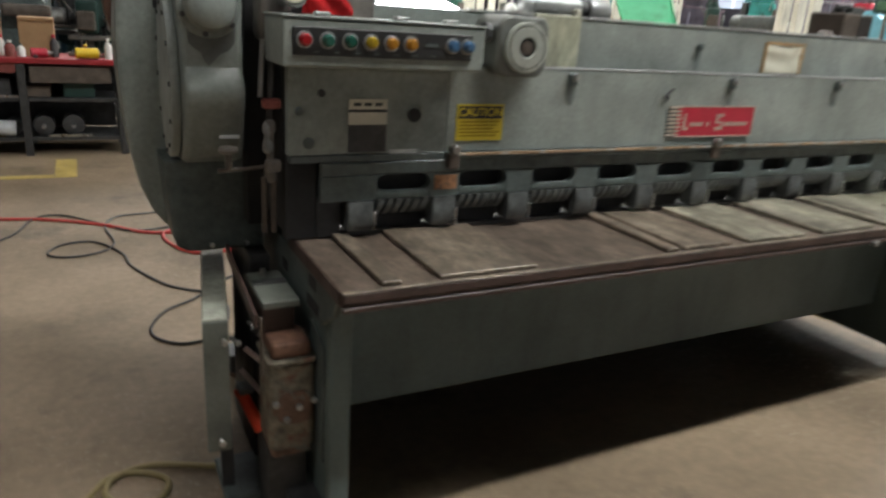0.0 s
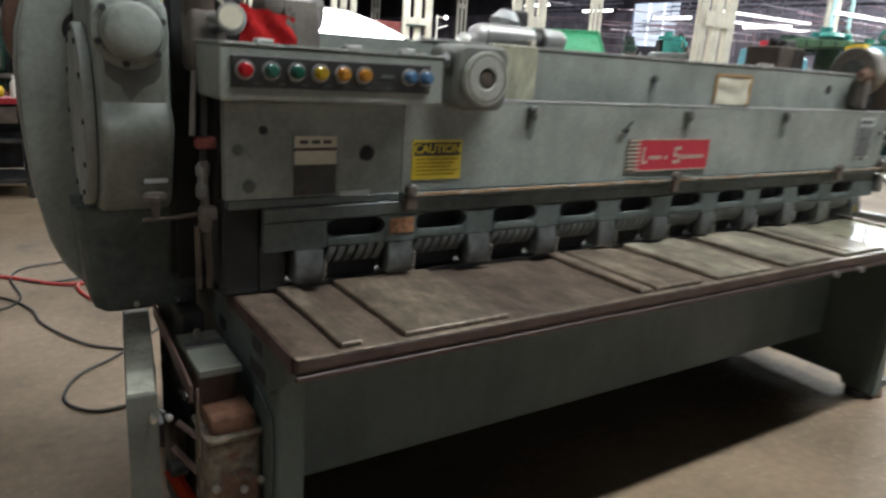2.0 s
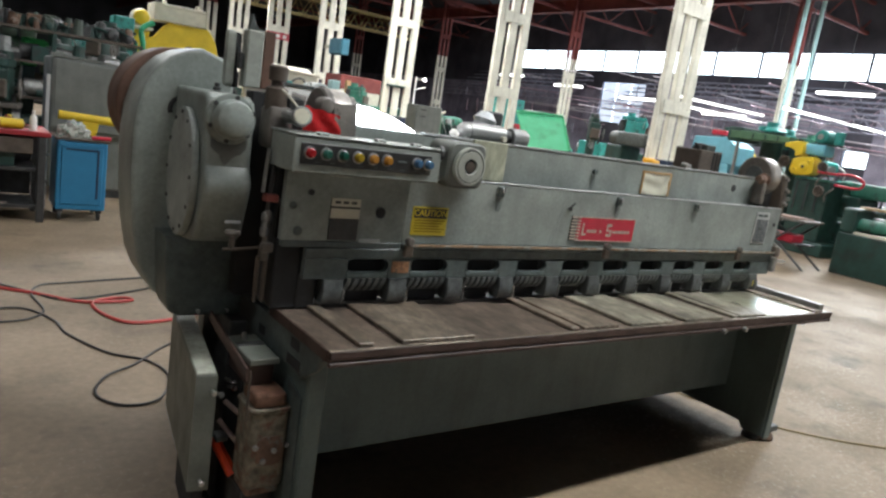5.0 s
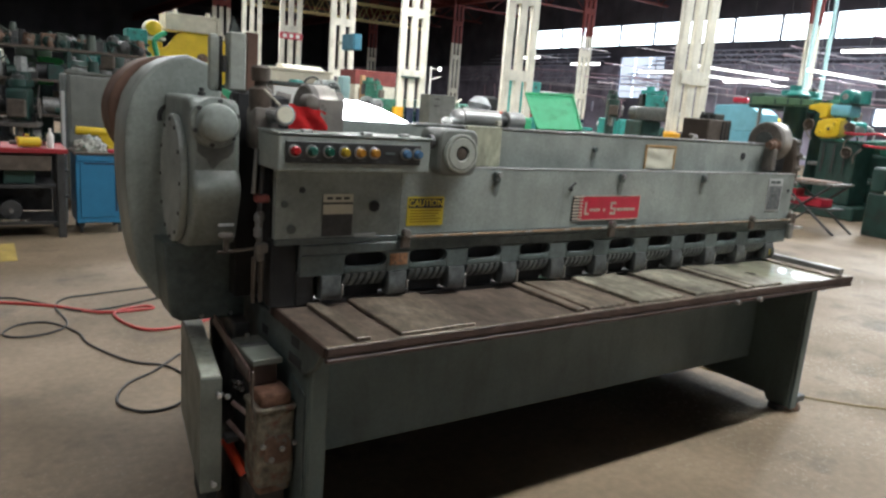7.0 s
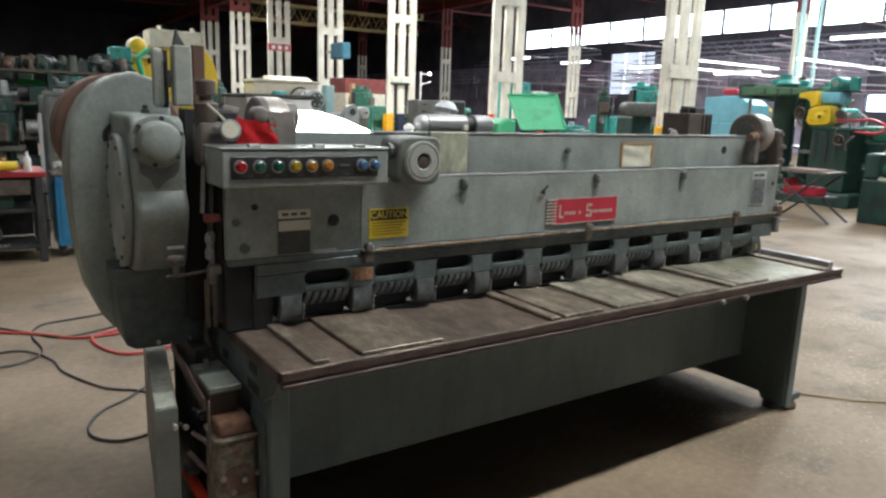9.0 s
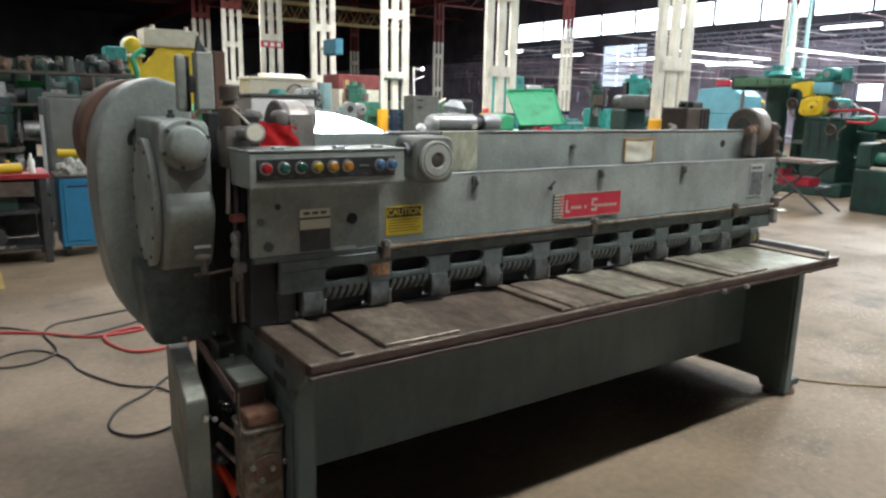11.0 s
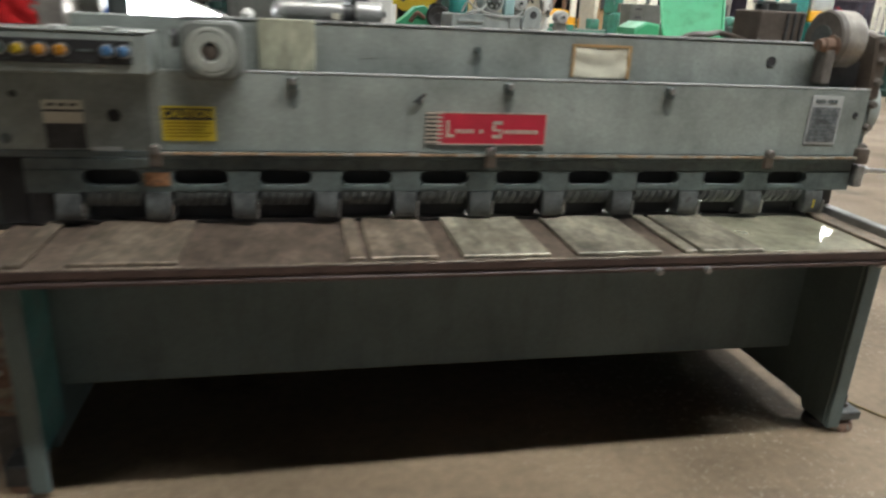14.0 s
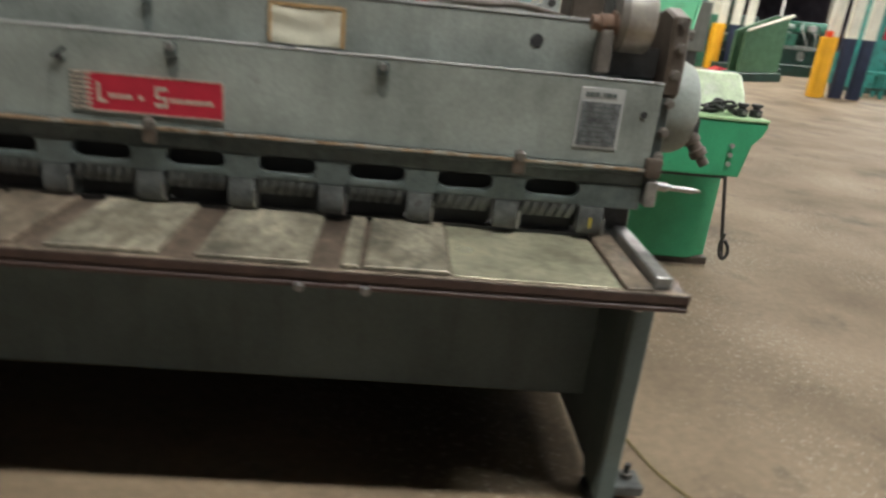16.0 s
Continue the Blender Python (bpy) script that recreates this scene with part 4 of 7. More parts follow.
# upper ram with its roller, strip and paper
ram = sp("ram", bx(0.56, 3.60, 2.03, 2.10, 1.30, 1.590, 0.004), "paint", "long grey painted ram beam")
sp("ram_edge", bx(1.10, 3.60, 2.026, 2.05, 1.591, 1.597, 0.001), "light_grey", "", ram)
sp("ram_strip", bx(1.345, 1.535, 2.012, 2.0285, 1.427, 1.598, 0.004), "pale_green", "pale greenish filler block", ram)
rol = sp("roller_block", prism(round_rect(1.118, 1.302, 1.405, 1.585, 0.04), "y", 1.86, 2.011, 0.008), "cab_grey", "", ram)
sp("roller_wheel", lathe((1.210, 1.858, 1.494), (0, -1, 0), [(0.073, 0), (0.075, 0.005), (0.075, 0.018), (0.073, 0.021), (0.066, 0.022), (0.064, 0.019), (0.062, 0.019), (0.060, 0.023), (0.032, 0.024), (0.028, 0.020), (0.026, 0.014), (0, 0.014)], 40), "olive_light", "pale grey flanged wheel", rol)
sp("wheel_groove", lathe((1.210, 1.8388, 1.494), (0, -1, 0), [(0.0645, 0), (0.0645, 0.0006), (0.0615, 0.0006), (0.0615, 0.0)], 40), "grime_grey", "", rol)
sp("wheel_hub", lathe((1.210, 1.8435, 1.494), (0, -1, 0), [(0.0255, 0), (0.0255, 0.004), (0.014, 0.006), (0, 0.0065)], 16), "brown_metal", "", rol)
sp("wheel_bolt", cyl((1.09, 1.90, 1.53), (1.105, 1.90, 1.53), 0.03, seg=10), "grime", "", rol)
bm = B()
grid = [[bm.verts.new((2.484 + 0.213 * i / 14, 2.0250 - 0.0016 * math.sin(9.0 * j / 10 + 1.1 * math.sin(i / 4.5)) - 0.0010 * math.sin(i * 0.35 + j * 0.9), 1.435 + 0.112 * j / 10)) for i in range(15)] for j in range(11)]
for j in range(10):
    for i in range(14):
        bm.faces.new((grid[j][i], grid[j][i + 1], grid[j + 1][i + 1], grid[j + 1][i]))
note = sp("paper_note", bm, "paper", "creased white paper note with orange tape border", ram)
for a in ((2.476, 2.484, 1.435, 1.555), (2.697, 2.709, 1.435, 1.555), (2.484, 2.697, 1.547, 1.555)):
    sp("tape", bx(a[0], a[1], 2.0215, 2.0295, a[2], a[3], 0), "orange_tape", "", note)
sp("ram_hole", cyl((3.308, 2.0295, 1.517), (3.308, 2.027, 1.517), 0.021, seg=18), "gap_shade", "", ram)
sp("ram_bolt", cyl((2.112, 2.0295, 1.520), (2.112, 2.012, 1.520), 0.013, seg=8, bev=0.002), "paint_dark", "", ram)
run = [(2.098, 1.526), (2.127, 1.526), (2.129, 1.49), (2.126, 1.452), (2.120, 1.434), (2.103, 1.434), (2.099, 1.46)]
sp("oil_run", prism(run, "y", 2.0288, 2.0296, 0), "drip", "", ram)
sp("scratch", prism([(1.68, 1.478), (1.77, 1.480), (1.77, 1.4815), (1.68, 1.4805)], "y", 2.0288, 2.0296, 0), "paint_pale", "", ram)

# gear guard on the drive side
g = [(x + 0.012 * (x < 0.4), z) for x, z in [(0.45, 0.79), (0.45, 1.70), (0.40, 1.76), (0.31, 1.785), (0.25, 1.768), (0.195, 1.735), (0.15, 1.685), (0.115, 1.62), (0.094, 1.54), (0.086, 1.45), (0.086, 1.33), (0.094, 1.2), (0.107, 1.08), (0.128, 0.97), (0.158, 0.895), (0.195, 0.84), (0.24, 0.803), (0.28, 0.79)]]
guard = sp("gear_guard", prism(g, "y", 2.42, 2.68, 0.012, seg=2), "paint", "rounded grey sheet steel gear guard")
sp("guard_rim", prism(arc(0.318, 1.548, 0.236, 0, 351, 39), "y", 2.681, 2.90, 0.012, seg=2), "brown_paint", "rust-brown round rear rim", guard)
blk = [(2.419, 1.10), (2.235, 1.10), (2.13, 1.112), (2.07, 1.128), (2.045, 1.155), (2.03, 1.20), (2.01, 1.26), (1.996, 1.30), (1.99, 1.33), (1.992, 1.352), (2.004, 1.375), (2.02, 1.395), (2.02, 1.585), (2.035, 1.62), (2.07, 1.635), (2.419, 1.64)]
head = sp("crank_housing", prism(blk, "x", 0.238, 0.402, 0.016, seg=3), "paint_mid", "grey cast crank housing", guard)
ov = [(2.205 + 0.165 * math.cos(radians(a)), 1.345 + 0.228 * math.sin(radians(a))) for a in range(0, 360, 12)]
sp("oval_cover", prism(ov, "x", 0.210, 0.237, 0.006, seg=2), "paint_pale", "oval side cover plate", head)
for a in range(0, 360, 30):
    y, z = 2.205 + 0.150 * math.cos(radians(a)), 1.345 + 0.210 * math.sin(radians(a))
    sp("cover_screw", cyl((0.2098, y, z), (0.205, y, z), 0.007, seg=6), "grime", "", head)
st = [(0.255, 1.50), (0.258, 1.458), (0.272, 1.444), (0.288, 1.434), (0.299, 1.408), (0.31, 1.399), (0.322, 1.412), (0.342, 1.432), (0.362, 1.440), (0.378, 1.46), (0.382, 1.50)]
sp("oil_stain", prism(st, "y", 2.0185, 2.0195, 0), "stain", "dark oil stain below the cap", head)
sp("name_tag", bx(0.330, 0.385, 2.020, 2.0235, 1.20, 1.210, 0), "light_grey", "", head)
sp("guard_slot", prism(arc(0.262, 1.55, 0.052, 100, 200, 8) + list(reversed(arc(0.268, 1.55, 0.040, 100, 200, 8))), "y", 2.4165, 2.4195, 0), "gap_shade", "", guard)
sp("grease_nipple", lathe((0.318, 2.20, 1.6405), (0, 0, 1), [(0.014, 0), (0.014, 0.012), (0.008, 0.014), (0.010, 0.026), (0, 0.03)], 10), "grime", "", head)
cap = sp("bearing_cap", lathe((0.312, 2.019, 1.556), (0, -1, 0), [(0.084, 0), (0.084, 0.020), (0.081, 0.024), (0.066, 0.025), (0.065, 0.058), (0.058, 0.074), (0.044, 0.081), (0, 0.083)], 32), "paint_mid", "round domed bearing cap", head)
for a in range(20, 380, 60):
    x, z = 0.312 + 0.074 * math.cos(radians(a)), 1.556 + 0.074 * math.sin(radians(a))
    sp("cap_bolt", cyl((x, 1.9945, z), (x, 1.986, z), 0.008, seg=6), "grime", "", cap)
lower = [(0.50, 0.792), (0.50, 1.099), (0.194, 1.099), (0.196, 1.05), (0.214, 0.845), (0.226, 0.812), (0.255, 0.794), (0.28, 0.792)]
sp("lower_casing", prism(lower, "y", 2.24, 2.419, 0.012, seg=2), "paint_dark", "dark lower casing", head)
for x in (0.33, 0.44):
    sp("casing_bolt", cyl((x, 2.2395, 0.812), (x, 2.23, 0.812), 0.008, seg=6), "steel", "", head)

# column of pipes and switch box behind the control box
# column parts near-black for the shade between guard and control box
sp("drive_column", bx(0.51, 0.58, 2.02, 2.35, 0.90, 1.66, 0.01), "gap_shade")
sp("column_back", bx(0.43, 0.509, 2.15, 2.22, 0.90, 1.66, 0.004), "gap_shade")
eb = sp("switch_box", bx(0.426, 0.488, 2.24, 2.30, 1.668, 1.875, 0.005), "olive_light", "pale grey steel switch box")
sp("switch_lever", bx(0.403, 0.4195, 2.25, 2.27, 1.73, 1.79, 0.003), "grime", "", eb)
sp("box_peak", prism([(0.430, 1.8755), (0.470, 1.8755), (0.452, 1.905), (0.442, 1.93), (0.436, 1.905)], "y", 2.25, 2.275, 0.002), "grime_grey", "", eb)
sp("board", bx(0.492, 0.535, 2.25, 2.28, 1.67, 1.880, 0.003), "brown_paint", "rust-brown board")
sp("cover_arm", bx(0.362, 0.400, 2.27, 2.31, 1.66, 1.865, 0.016, seg=2), "olive_light")
# dark block stands for the shaded gap beside the arm
sp("arm_gap", bx(0.396, 0.424, 2.32, 2.34, 1.66, 1.86, 0.002), "gap_shade")
sp("air_valve", lathe((0.480, 2.05, 1.600), (0, 0, 1), [(0.036, 0), (0.039, 0.02), (0.039, 0.078), (0.022, 0.088), (0.022, 0.104), (0.032, 0.107), (0.033, 0.150), (0.027, 0.158), (0, 0.160)], 20), "brown_metal", "round brown valve cap")
sp("valve_body", bx(0.444, 0.536, 2.0, 2.11, 1.47, 1.62, 0.02, seg=2), "greasy")
sp("valve_elbow", tube([(0.50, 2.0, 1.585), (0.52, 1.97, 1.59), (0.528, 1.93, 1.592), (0.520, 1.905, 1.594)], 0.020, 10), "grey_steel")
sp("valve_stub", cyl((0.536, 2.06, 1.655), (0.585, 2.04, 1.645), 0.024, seg=14, bev=0.004), "greasy")
ga = sp("pressure_gauge", lathe((0.512, 1.90, 1.595), (-0.25, -1, 0.2), [(0.030, 0), (0.034, 0.006), (0.034, 0.03), (0.030, 0.034)], 20), "grey_steel")
sp("gauge_face", lathe((0.5035, 1.866, 1.602), (-0.25, -1, 0.2), [(0.027, 0), (0.027, 0.002), (0, 0.0022)], 20), "paper", "", ga)
sp("gauge_wire", tube([(0.452, 1.93, 1.678), (0.478, 1.91, 1.65), (0.502, 1.882, 1.618)], 0.0045, 6), "cream")
sp("pipe", tube([(0.49, 1.99, 1.60), (0.49, 1.95, 1.60), (0.50, 1.91, 1.595)], 0.012), "grey_steel")
sp("pipe", tube([(0.47, 2.0, 1.50), (0.468, 1.98, 1.40), (0.462, 1.98, 1.28), (0.462, 1.98, 1.0)], 0.009), "grime")
sp("pipe_valve", bx(0.440, 0.490, 1.952, 1.988, 1.292, 1.320, 0.005), "rust_red")
sp("pipe_fitting", lathe((0.456, 1.975, 1.165), (0, 0, 1), [(0.010, 0), (0.016, 0.008), (0.016, 0.03), (0.011, 0.04), (0.011, 0.055), (0.015, 0.06), (0.015, 0.08), (0.009, 0.09)], 12), "grey_steel")
sp("pipe", tube([(0.444, 1.972, 1.477), (0.438, 1.968, 1.40), (0.434, 1.968, 1.324)], 0.007), "grey_steel")
sp("pipe_fitting", lathe((0.462, 1.975, 1.08), (0, 0, 1), [(0.012, 0), (0.018, 0.01), (0.018, 0.05), (0.011, 0.06), (0.011, 0.14), (0.016, 0.15), (0.016, 0.17), (0.010, 0.18)], 12), "greasy")
sp("pipe", tube([(0.315, 1.975, 1.118), (0.39, 1.972, 1.122), (0.462, 1.97, 1.130)], 0.0055), "brown_metal")
sp("tee_fitting", bx(0.444, 0.488, 1.948, 1.978, 1.112, 1.148, 0.008, seg=2), "greasy")
sp("drain_cock", lathe((0.345, 1.975, 1.12), (0, 0, 1), [(0.007, 0), (0.010, 0.01), (0.010, 0.045), (0.026, 0.05), (0.028, 0.058), (0.024, 0.065), (0, 0.067)], 12), "greasy", "small drain cock with a flat cap")

# eccentric drums on the ram: dark end disc, pale rim
def drum(x0, x1, y, z, r, ma="light_grey"):
    d = sp("eccentric_disc", lathe((x0, y, z), (1, 0, 0), [(0.02, 0), (r * 0.94, 0.0), (r, 0.006), (r, 0.03)], 36), "greasy", "dark greasy end disc")
    sp("eccentric_drum", lathe((x0 + 0.0305, y, z), (1, 0, 0), [(r, 0), (r, x1 - x0 - 0.05), (r * 0.93, x1 - x0 - 0.035), (0.04, x1 - x0 - 0.03)], 36), ma, "grey drum rim", d)
    return d


e = drum(0.655, 0.765, 2.10, 1.600, 0.110, "tan_steel")
# added dark sheet: shade on the rim's lower curve, not a machine part
sp("drum_shoe", prism([(1.966, 1.46), (1.985, 1.46), (1.985, 1.595), (1.996, 1.66), (1.984, 1.66), (1.966, 1.60)], "x", 0.668, 0.762, 0.003), "greasy", "dark sheet standing for shade on the lower drum front", e)
sp("eccentric_hub", lathe((0.74, 2.16, 1.640), (1, 0, 0), [(0.05, 0), (0.052, 0.03), (0.052, 0.09), (0.044, 0.096), (0.03, 0.10)], 28), "greasy", "", e)
sp("eccentric_nut", lathe((0.64, 1.985, 1.645), (0.1, -1, 0), [(0.030, -0.03), (0.032, 0), (0.026, 0.014), (0.016, 0.018), (0, 0.019)], 16), "greasy", "", e)
sp("drum_bracket", bx(0.64, 0.86, 2.05, 2.2, 1.40, 1.579, 0.006), "paint_dark", "", e)
e = drum(3.535, 3.660, 2.055, 1.610, 0.112, "tan_steel")
sp("eccentric_pin", lathe((3.534, 1.985, 1.590), (-1, -0.1, 0), [(0.040, 0), (0.040, 0.008), (0.028, 0.012), (0.028, 0.05), (0.022, 0.056), (0.022, 0.075), (0, 0.077)], 16), "rust", "rusty pin", e)
sp("pin_arm", bx(3.490, 3.533, 1.955, 2.025, 1.44, 1.575, 0.01, seg=2), "greasy", "", e)
sp("disc_collar", lathe((3.5345, 2.055, 1.610), (-1, 0, 0), [(0.055, 0), (0.055, 0.006), (0.03, 0.01), (0, 0.011)], 20), "grime_grey", "", e)
# dark block on the ram stands for a shaded recess
sp("drum_recess", bx(3.54, 3.70, 2.010, 2.0255, 1.435, 1.53, 0.002), "grime", "", e)
sp("ram_end", bx(3.601, 3.70, 2.035, 2.095, 1.30, 1.499, 0.003), "paint_dark", "", e)
ac = sp("air_cylinder", cyl((1.435, 2.20, 1.622), (1.640, 2.20, 1.622), 0.044, seg=28, bev=0.005), "tube_steel", "shiny round steel cylinder on the ram")
sp("cylinder_cap", lathe((1.4345, 2.20, 1.622), (-1, 0, 0), [(0.041, 0.0), (0.041, 0.012), (0.033, 0.032), (0.018, 0.044), (0, 0.047)], 24), "tin", "bright domed cap", ac)
sp("cylinder_neck", cyl((1.6405, 2.20, 1.622), (1.684, 2.20, 1.622), 0.030, seg=18), "grime", "", ac)
sp("cylinder_end", lathe((1.6845, 2.20, 1.622), (1, 0, 0), [(0.040, 0), (0.044, 0.004), (0.044, 0.088), (0.038, 0.098), (0, 0.100)], 28), "tube_steel", "", ac)
sp("cylinder_clip", bx(1.60, 1.625, 2.135, 2.16, 1.598, 1.622, 0.004), "cream", "", ac)
sp("hand_knob", lathe((1.31, 2.12, 1.60), (0, -0.3, 1), [(0.02, 0), (0.022, 0.012), (0.012, 0.024), (0, 0.026)], 12), "white")
sp("knob_stand", bx(1.30, 1.32, 2.11, 2.13, 1.591, 1.60, 0.001), "grime")
sp("wrapped_valve", lathe((1.62, 2.34, 1.60), (0.2, 0, 1), [(0.05, 0), (0.065, 0.03), (0.05, 0.07), (0.06, 0.09), (0.03, 0.125), (0, 0.13)], 9), "plastic_wrap", "valve wrapped in cloudy plastic")
sp("valve_motor", bx(1.655, 1.745, 2.33, 2.43, 1.583, 1.73, 0.01), "grime")
sp("valve_bracket", bx(1.55, 1.80, 2.10, 2.45, 1.56, 1.582, 0.003), "grime")
# panel follows the glare's outline, bloom drawn into its shape
sp("lamp_hood", prism([(0.885, 1.562), (1.235, 1.562), (1.225, 1.592), (1.165, 1.615), (1.08, 1.645), (0.98, 1.668), (0.885, 1.672)], "y", 2.285, 2.34, 0.006), "grey_steel", "grey hood behind the glowing panel")
sp("lamp_panel", prism([(0.892, 1.568), (1.218, 1.566), (1.213, 1.586), (1.16, 1.607), (1.08, 1.636), (0.98, 1.659), (0.892, 1.664)], "y", 2.278, 2.283, 0.001), "lamp", "glowing white panel in the outline of the glare")
sp("lamp_bracket", bx(1.08, 1.11, 2.10, 2.36, 1.54, 1.574, 0.003), "grime")
mb = sp("motor_box", bx(3.49, 3.725, 2.42, 2.62, 1.50, 1.715, 0.006), "brown_metal", "brown greasy motor box")
for k in range(3):
    sp("box_rib", bx(3.625 + 0.036 * k, 3.635 + 0.036 * k, 2.411, 2.4195, 1.56, 1.705, 0.001), "grime", "", mb)
sp("box_terminal", bx(3.60, 3.70, 2.46, 2.54, 1.7155, 1.752, 0.006), "grime_grey", "", mb)
sp("motor_cap", cyl((3.545, 2.50, 1.7155), (3.545, 2.50, 1.742), 0.030, seg=14, bev=0.004), "grime", "", mb)
sp("motor_arm", bx(3.49, 3.60, 2.47, 2.49, 1.7425, 1.756, 0.003), "grime", "", mb)
sp("motor_bracket", bx(3.48, 3.79, 2.10, 2.55, 1.46, 1.499, 0.004), "grime", "", mb)
sp("motor_hose", tube([(3.495, 2.5, 1.58), (3.30, 2.4, 1.61), (3.15, 2.25, 1.605), (3.0, 2.14, 1.60), (2.9, 2.12, 1.55)], 0.012), "brown_metal")

# right end
eb2 = sp("end_bracket", prism([(1.965, 1.385), (2.16, 1.385), (2.16, 1.63), (2.06, 1.655), (1.965, 1.63), (1.945, 1.50), (1.945, 1.40)], "x", 3.7095, 3.765, 0.008), "brown_metal", "dark greasy end bracket")
sp("bracket_leg", prism([(1.950, 1.14), (2.12, 1.14), (2.12, 1.3845), (1.950, 1.3845)], "x", 3.7095, 3.748, 0.006), "paint_dark", "", eb2)
for y, z in ((1.99, 1.58), (2.05, 1.46), (2.10, 1.60)):
    sp("side_bolt", cyl((3.766, y, z), (3.785, y, z), 0.018, seg=6), "greasy", "", eb2)
for z in (1.20, 1.28, 1.37, 1.46, 1.54, 1.61):
    sp("bracket_bolt", lathe((3.738, 1.945 + (z > 1.6) * 0.02, z), (0, -1, 0), [(0.018, 0), (0.018, 0.006), (0.013, 0.008), (0.013, 0.02), (0, 0.021)], 6), "greasy")
sp("end_cover", lathe((3.766, 2.20, 1.33), (1, 0, 0), [(0.158, 0), (0.163, 0.012), (0.161, 0.09), (0.148, 0.120), (0.12, 0.135), (0, 0.142)], 36), "paint", "round domed end cover")
sp("shaft_arm", bx(3.766, 3.955, 2.345, 2.395, 1.205, 1.265, 0.008), "grime")
sp("end_switch", bx(3.94, 4.02, 2.315, 2.40, 1.19, 1.285, 0.012, seg=2), "grime")
sp("end_shaft", lathe((3.985, 2.345, 1.225), (0.55, -0.25, -0.80), [(0.034, 0), (0.034, 0.045), (0.026, 0.05), (0.026, 0.075), (0.032, 0.08), (0.032, 0.105), (0.020, 0.112), (0.020, 0.145), (0, 0.148)], 16), "brown_metal", "stepped greasy shaft end")
sp("end_pin", lathe((3.74, 1.95, 1.103), (1, -0.1, -0.03), [(0.016, 0), (0.016, 0.05), (0.010, 0.055), (0.010, 0.13), (0.004, 0.16), (0, 0.161)], 12), "steel", "bright steel pin")
sp("pin_block", bx(3.705, 3.745, 1.90, 1.965, 1.04, 1.13, 0.006), "grey_steel")
sp("end_knuckle", bx(3.69, 3.745, 1.895, 1.93, 1.135, 1.20, 0.01, seg=2), "brown_metal")
for x in (2.66, 2.84):
    sp("edge_pin", cyl((x, 1.508, 0.853), (x, 1.488, 0.853), 0.012, seg=10, bev=0.002), "grey_steel")
sp("edge_bracket", bx(3.63, 3.66, 1.60, 1.68, 0.80, 0.844, 0.004), "light_grey")

# chalky runs below the lift handle, dark bosses by the drive
for pts in ([(1.850, 1.363), (1.857, 1.363), (1.838, 1.262), (1.820, 1.16), (1.812, 1.16), (1.828, 1.262)], [(1.834, 1.31), (1.839, 1.31), (1.815, 1.238), (1.796, 1.167), (1.788, 1.167), (1.806, 1.238)]):
    sp("chalky_run", prism(pts, "y", 1.9284, 1.9296, 0), "paint_pale", "", cover)
for x, z, r in ((0.533, 1.291, 0.013), (0.56, 1.20, 0.017)):
    sp("cover_boss", lathe((x, 1.9298, z), (0, -1, 0), [(r, 0), (r, 0.004), (r * 0.6, 0.007), (0, 0.0075)], 14), "paint_dark", "", cover)
for x0, x1 in ((0.434, 0.450), (0.460, 0.478)):
    sp("pipe", cyl(((x0 + x1) / 2, 1.972, 0.93), ((x0 + x1) / 2, 1.972, 1.095), (x1 - x0) / 2, seg=10), "brown_metal")

# front left: floor box, foot switch and treadle
fb = sp("floor_box", prism([(0.243, 1.905), (0.314, 1.896), (0.425, 2.62), (0.343, 2.62)], "z", 0.255, 0.695, 0.007, seg=2), "box_paint", "upright grey steel side box standing askew")
# thin top sheet carries that lit tone
sp("box_top", prism([(0.247, 1.909), (0.311, 1.900), (0.421, 2.616), (0.347, 2.616)], "z", 0.6953, 0.699, 0.001), "worn_lit_top", "worn top, painted paler for the light falling on it", fb)
for x, z in ((0.299, 0.635), (0.283, 0.30)):
    k = sp("box_bolt", cyl((x, 1.897, z), (x, 1.876, z), 0.006, seg=8), "steel", "", fb)
    sp("bolt_head", lathe((x, 1.876, z), (0, -1, 0), [(0.010, 0), (0.011, 0.004), (0.008, 0.009), (0, 0.010)], 10), "steel", "", k)
sp("box_foot", prism([(0.300, 2.03), (0.338, 2.02), (0.385, 2.40), (0.350, 2.41)], "z", 0.0, 0.2545, 0.003), "gap_shade", "", fb)
sp("inner_frame", bx(0.435, 0.50, 2.16, 2.5, 0.02, 0.79, 0.004), "grime")
rb = sp("switch_casting", prism(round_rect(0.405, 0.540, 1.775, 1.93, 0.018, 3), "z", 0.30, 0.586, 0.006), "casting", "rusty cast iron switch casing")
sp("casting_lid", prism(round_rect(0.398, 0.545, 1.767, 1.935, 0.02, 3), "z", 0.5865, 0.600, 0.005, seg=2), "casting", "", rb)
sp("casting_top", prism(round_rect(0.414, 0.530, 1.782, 1.915, 0.018, 3), "z", 0.6005, 0.648, 0.011, seg=2), "rust_cap", "rust-brown block cap", rb)
sp("casting_boss", prism(round_rect(0.425, 0.525, 0.39, 0.50, 0.03, 3), "y", 1.764, 1.7745, 0.005, seg=2), "rust", "", rb)
for x, z in ((0.418, 0.47), (0.487, 0.450), (0.532, 0.465), (0.45, 0.415)):
    sp("casting_stud", cyl((x, 1.7635, z), (x, 1.752, z), 0.010, seg=8, bev=0.002), "grey_steel", "", rb)
sp("casting_foot", prism(round_rect(0.412, 0.532, 1.785, 1.92, 0.015, 3), "z", 0.27, 0.2995, 0.004), "rust", "", rb)
